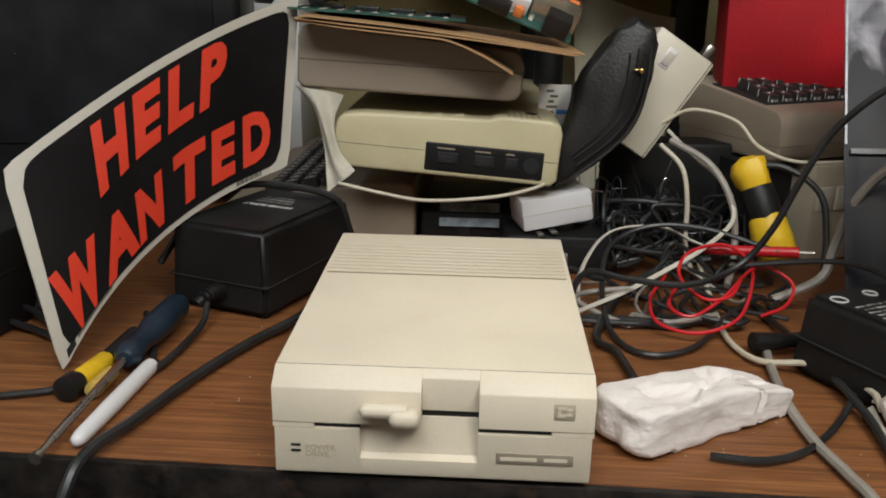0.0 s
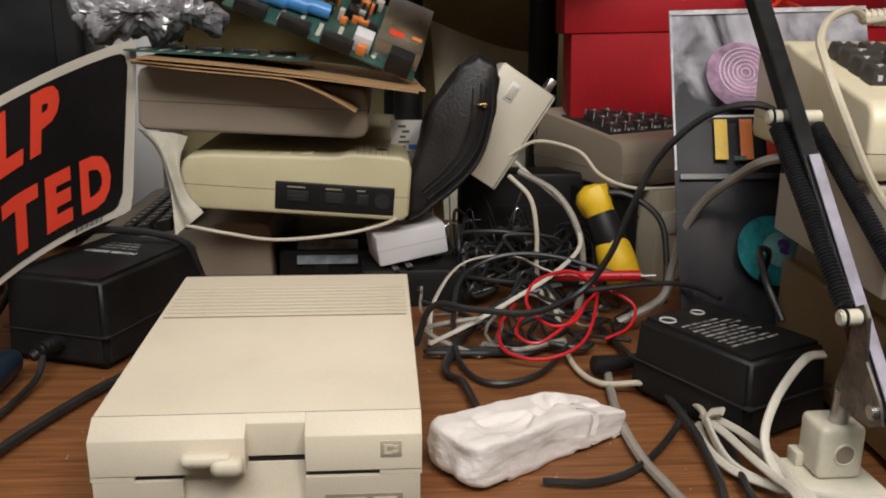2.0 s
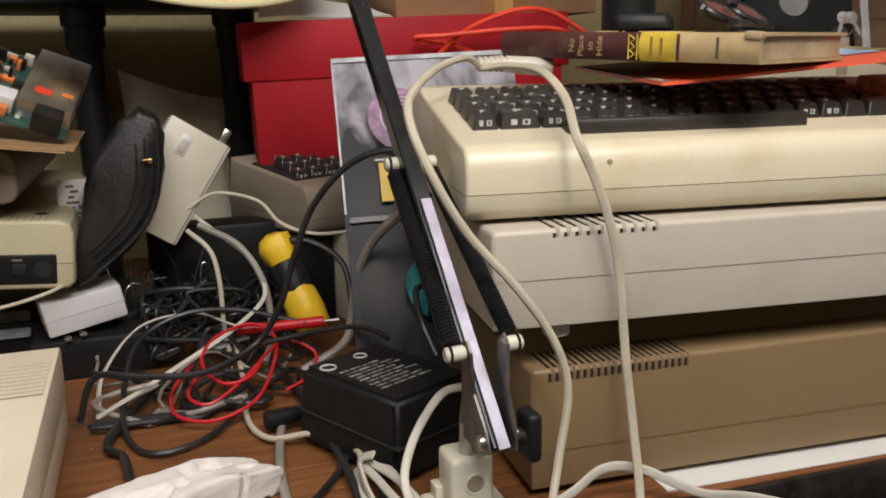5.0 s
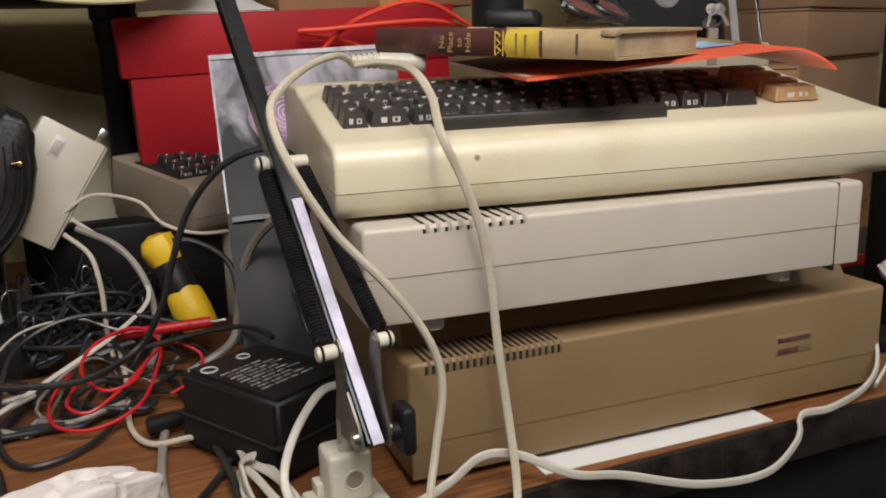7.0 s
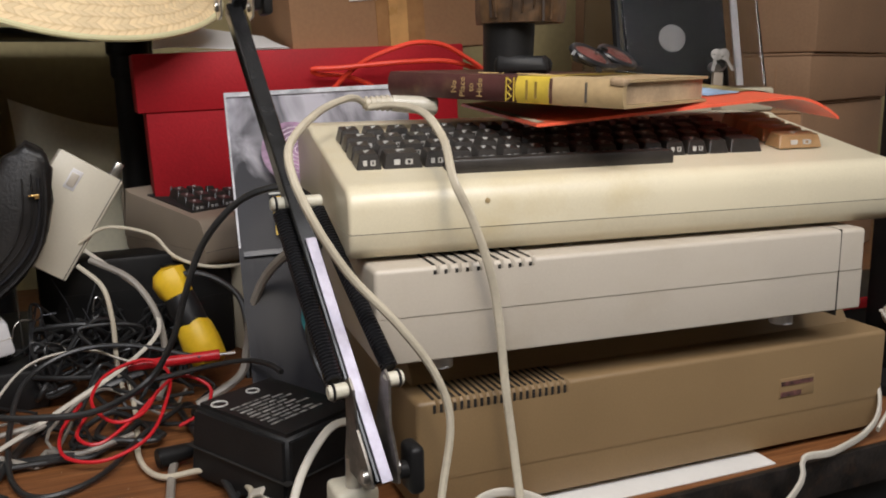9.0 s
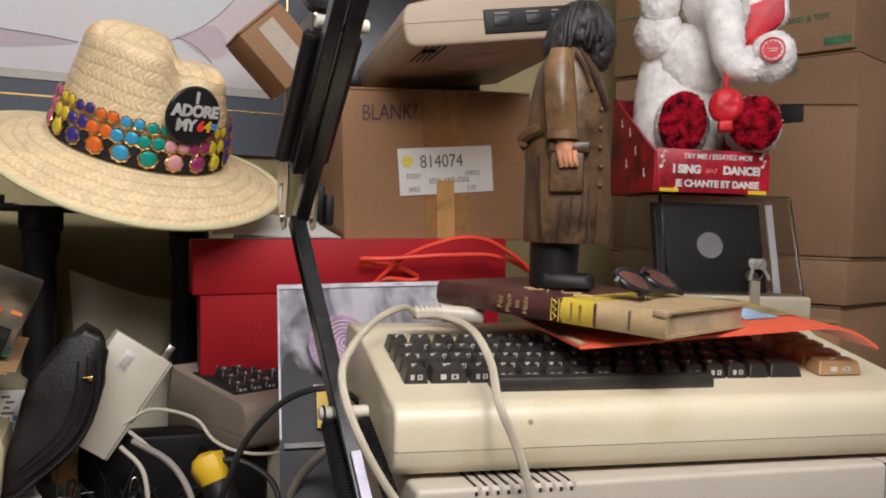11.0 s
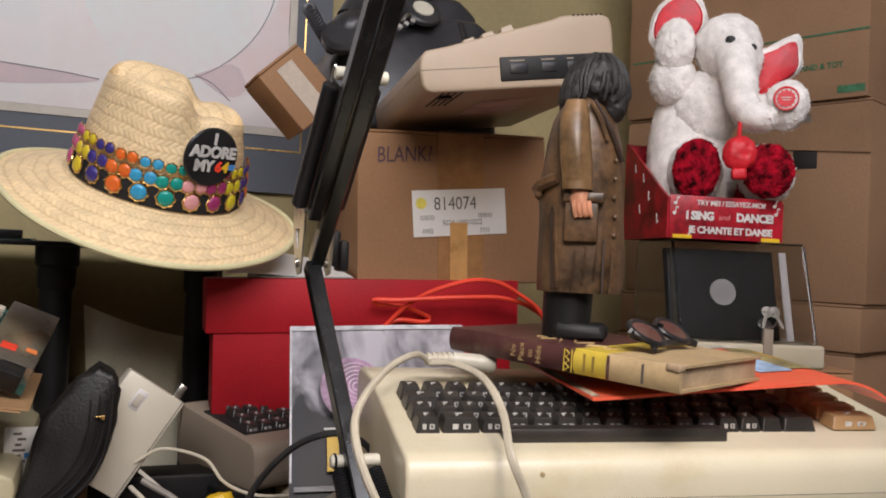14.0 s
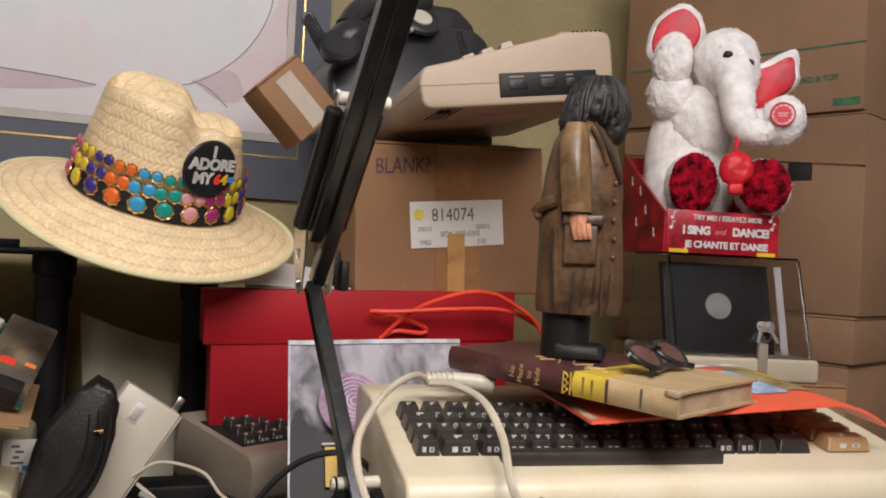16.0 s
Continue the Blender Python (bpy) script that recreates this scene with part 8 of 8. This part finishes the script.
cable("cream_cable", [(0.422, 0.172, 0.286), (0.434, 0.150, 0.288), (0.437, 0.100, 0.284), (0.430, 0.050, 0.268), (0.420, 0.014, 0.246), (0.430, 0.008, 0.220), (0.441, 0.006, 0.188), (0.448, 0.006, 0.153), (0.452, 0.004, 0.105), (0.457, 0.000, 0.054), (0.457, -0.010, 0.014), (0.452, -0.020, -0.02), (0.45, -0.022, -0.12)], 0.0042, CABLEC, "flat cream twin cord hanging over stacked machines", flatten=0.75)
cable("white_cable", [(0.300, 0.076, 0.030), (0.292, 0.084, 0.022), (0.293, 0.045, 0.010), (0.308, 0.018, 0.008), (0.322, -0.006, 0.014), (0.345, -0.019, 0.018), (0.372, -0.020, 0.019), (0.410, -0.004, 0.020), (0.440, 0.008, 0.026), (0.465, 0.002, 0.024), (0.500, -0.014, 0.008), (0.54, -0.016, -0.002), (0.60, -0.030, -0.018), (0.66, -0.034, -0.022), (0.695, -0.030, -0.004), (0.705, -0.022, 0.010), (0.74, -0.020, 0.008), (0.79, -0.010, 0.012), (0.815, 0.000, 0.03), (0.835, 0.03, 0.07)], 0.0046, CABLEW, "white twin cord draped along the desk edge", flatten=0.6)
cable("white_cable", [(0.298, 0.108, 0.012), (0.311, 0.087, 0.014), (0.315, 0.053, 0.014), (0.316, 0.023, 0.015), (0.313, -0.010, 0.018), (0.316, -0.021, 0.010)], 0.0040, CABLEW, "bundled loop of white cord", flatten=0.7)
cable("white_cable", [(0.294, 0.089, 0.018), (0.298, 0.067, 0.019), (0.303, 0.035, 0.018), (0.308, 0.011, 0.017), (0.309, -0.013, 0.020), (0.310, -0.024, 0.012)], 0.0040, CABLEW, "bundled loop of white cord", flatten=0.7)
cable("white_cable", [(0.294, 0.102, 0.008), (0.288, 0.068, 0.008), (0.292, 0.038, 0.008), (0.306, 0.017, 0.009), (0.315, -0.003, 0.016), (0.315, 0.023, 0.020), (0.309, 0.058, 0.021), (0.297, 0.091, 0.020)], 0.0040, CABLEW, "bundled loop of white cord", flatten=0.7)
cable("white_cable", [(0.368, 0.08, 0.068), (0.345, 0.062, 0.072), (0.322, 0.048, 0.052), (0.310, 0.034, 0.030), (0.312, 0.014, 0.016), (0.319, -0.004, 0.016), (0.322, -0.020, 0.010), (0.322, -0.026, -0.02), (0.322, -0.028, -0.12)], 0.0042, CABLEW, "white twin cord beside a lamp clamp", flatten=0.7)
cable("white_cable", [(0.845, 0.03, 0.10), (0.86, 0.02, 0.07), (0.84, 0.005, 0.030), (0.80, -0.012, 0.012)], 0.0040, CABLEW, "white cord at the end of the stack", flatten=0.7)
pp = thing("paper_sheet", about(0.60, 0.02, 0.0004, ("Z", -3)), "white paper sheet under a brown drive", "paper")
part("sheet", box(-0.110, -0.020, 0, 0.095, 0.08, 0.0009), WHITEP, pp)

# things beyond the end of the stack
bl = thing("spring_stand", pose(0.925, 0.085, 0.0), "dark stand with a bright coil spring", "stand")
part("column", box(0.012, 0.0, 0.0, 0.045, 0.035, 0.345, 0.004), BLACKPL, bl)
part("spring", spring((0.0, -0.004, 0.345), (-0.004, -0.004, 0.20), 0.006, 0.0014, 44), STEEL, bl, "bright steel spring")
part("hook", tube([(0.0, -0.004, 0.345), (0.002, -0.004, 0.354), (0.012, -0.004, 0.356), (0.02, 0.0, 0.35)], 0.002, 6), STEEL, bl)
part("knob", ball((-0.004, -0.012, 0.075), 0.012, 0.012, 0.012), IVORY, bl)
part("base", box(-0.03, -0.03, 0.0, 0.07, 0.06, 0.012, 0.003), BLACKPL, bl)
rt = thing("red_tool_tray", about(0.87, 0.165, 0.0, ("Z", -4)), "black tray with a red rim", "tray")
part("tray", box(0, 0, 0, 0.30, 0.12, 0.060, 0.004), BLACKPL, rt)
part("rim", box(-0.002, -0.004, 0.054, 0.302, 0.000, 0.066, 0.0015), REDCARD, rt)

# added dark block, covers the bare desk in the dark area by the sign
dk = thing("dark_filler", about(-0.66, 0.20, 0.0, ("Z", -6)), "dark filler block on the desk beside a sign", "case")
part("case", box(0, 0, 0, 0.30, 0.30, 0.085, 0.006, 2), BLACKPL, dk)
part("lid_line", box(-0.0004, -0.0004, 0.050, 0.3004, 0.3004, 0.0508), DARKGAP, dk)

# large dark screen at the left
tv = thing("monitor", about(-0.92, 0.50, 0.0, ("Z", 8)), "large black monitor standing at the back of the desk", "monitor")
part("screen_case", box(0, 0, 0.05, 0.66, 0.16, 0.60, 0.012, 3), BLACKPL, tv)
part("screen", box(0.03, -0.003, 0.09, 0.63, 0.001, 0.57, 0.002), BLACKGL, tv)
part("stand", box(0.20, 0.02, 0, 0.46, 0.14, 0.052, 0.006), BLACKPL, tv)
carton(pose(-0.30, 0.80, 0.0), 0.12, 0.14, 0.62, WHITEP, "tall pale box standing against the wall", "", "pale_box")

# crumbs and dust on the desk
cr = bmesh.new()
rc = random.Random(11)
for k in range(70):
    x, y, q = rc.uniform(-0.30, 0.45), rc.uniform(0.02, 0.30), rc.uniform(0.0003, 0.0007)
    f0 = [cr.verts.new((x + q * math.cos(t), y + q * math.sin(t), 0.0002)) for t in (0.2, 1.9, 3.4, 5.0)]
    tp = cr.verts.new((x + q * 0.2, y, 0.0004 + q * 0.8))
    for i in range(4):
        cr.faces.new((f0[i], f0[(i + 1) % 4], tp))
tagged(part("crumbs", cr, C64BEIGE, None), "pale crumbs and dust scattered on the desk", "crumbs", "", "stuff")
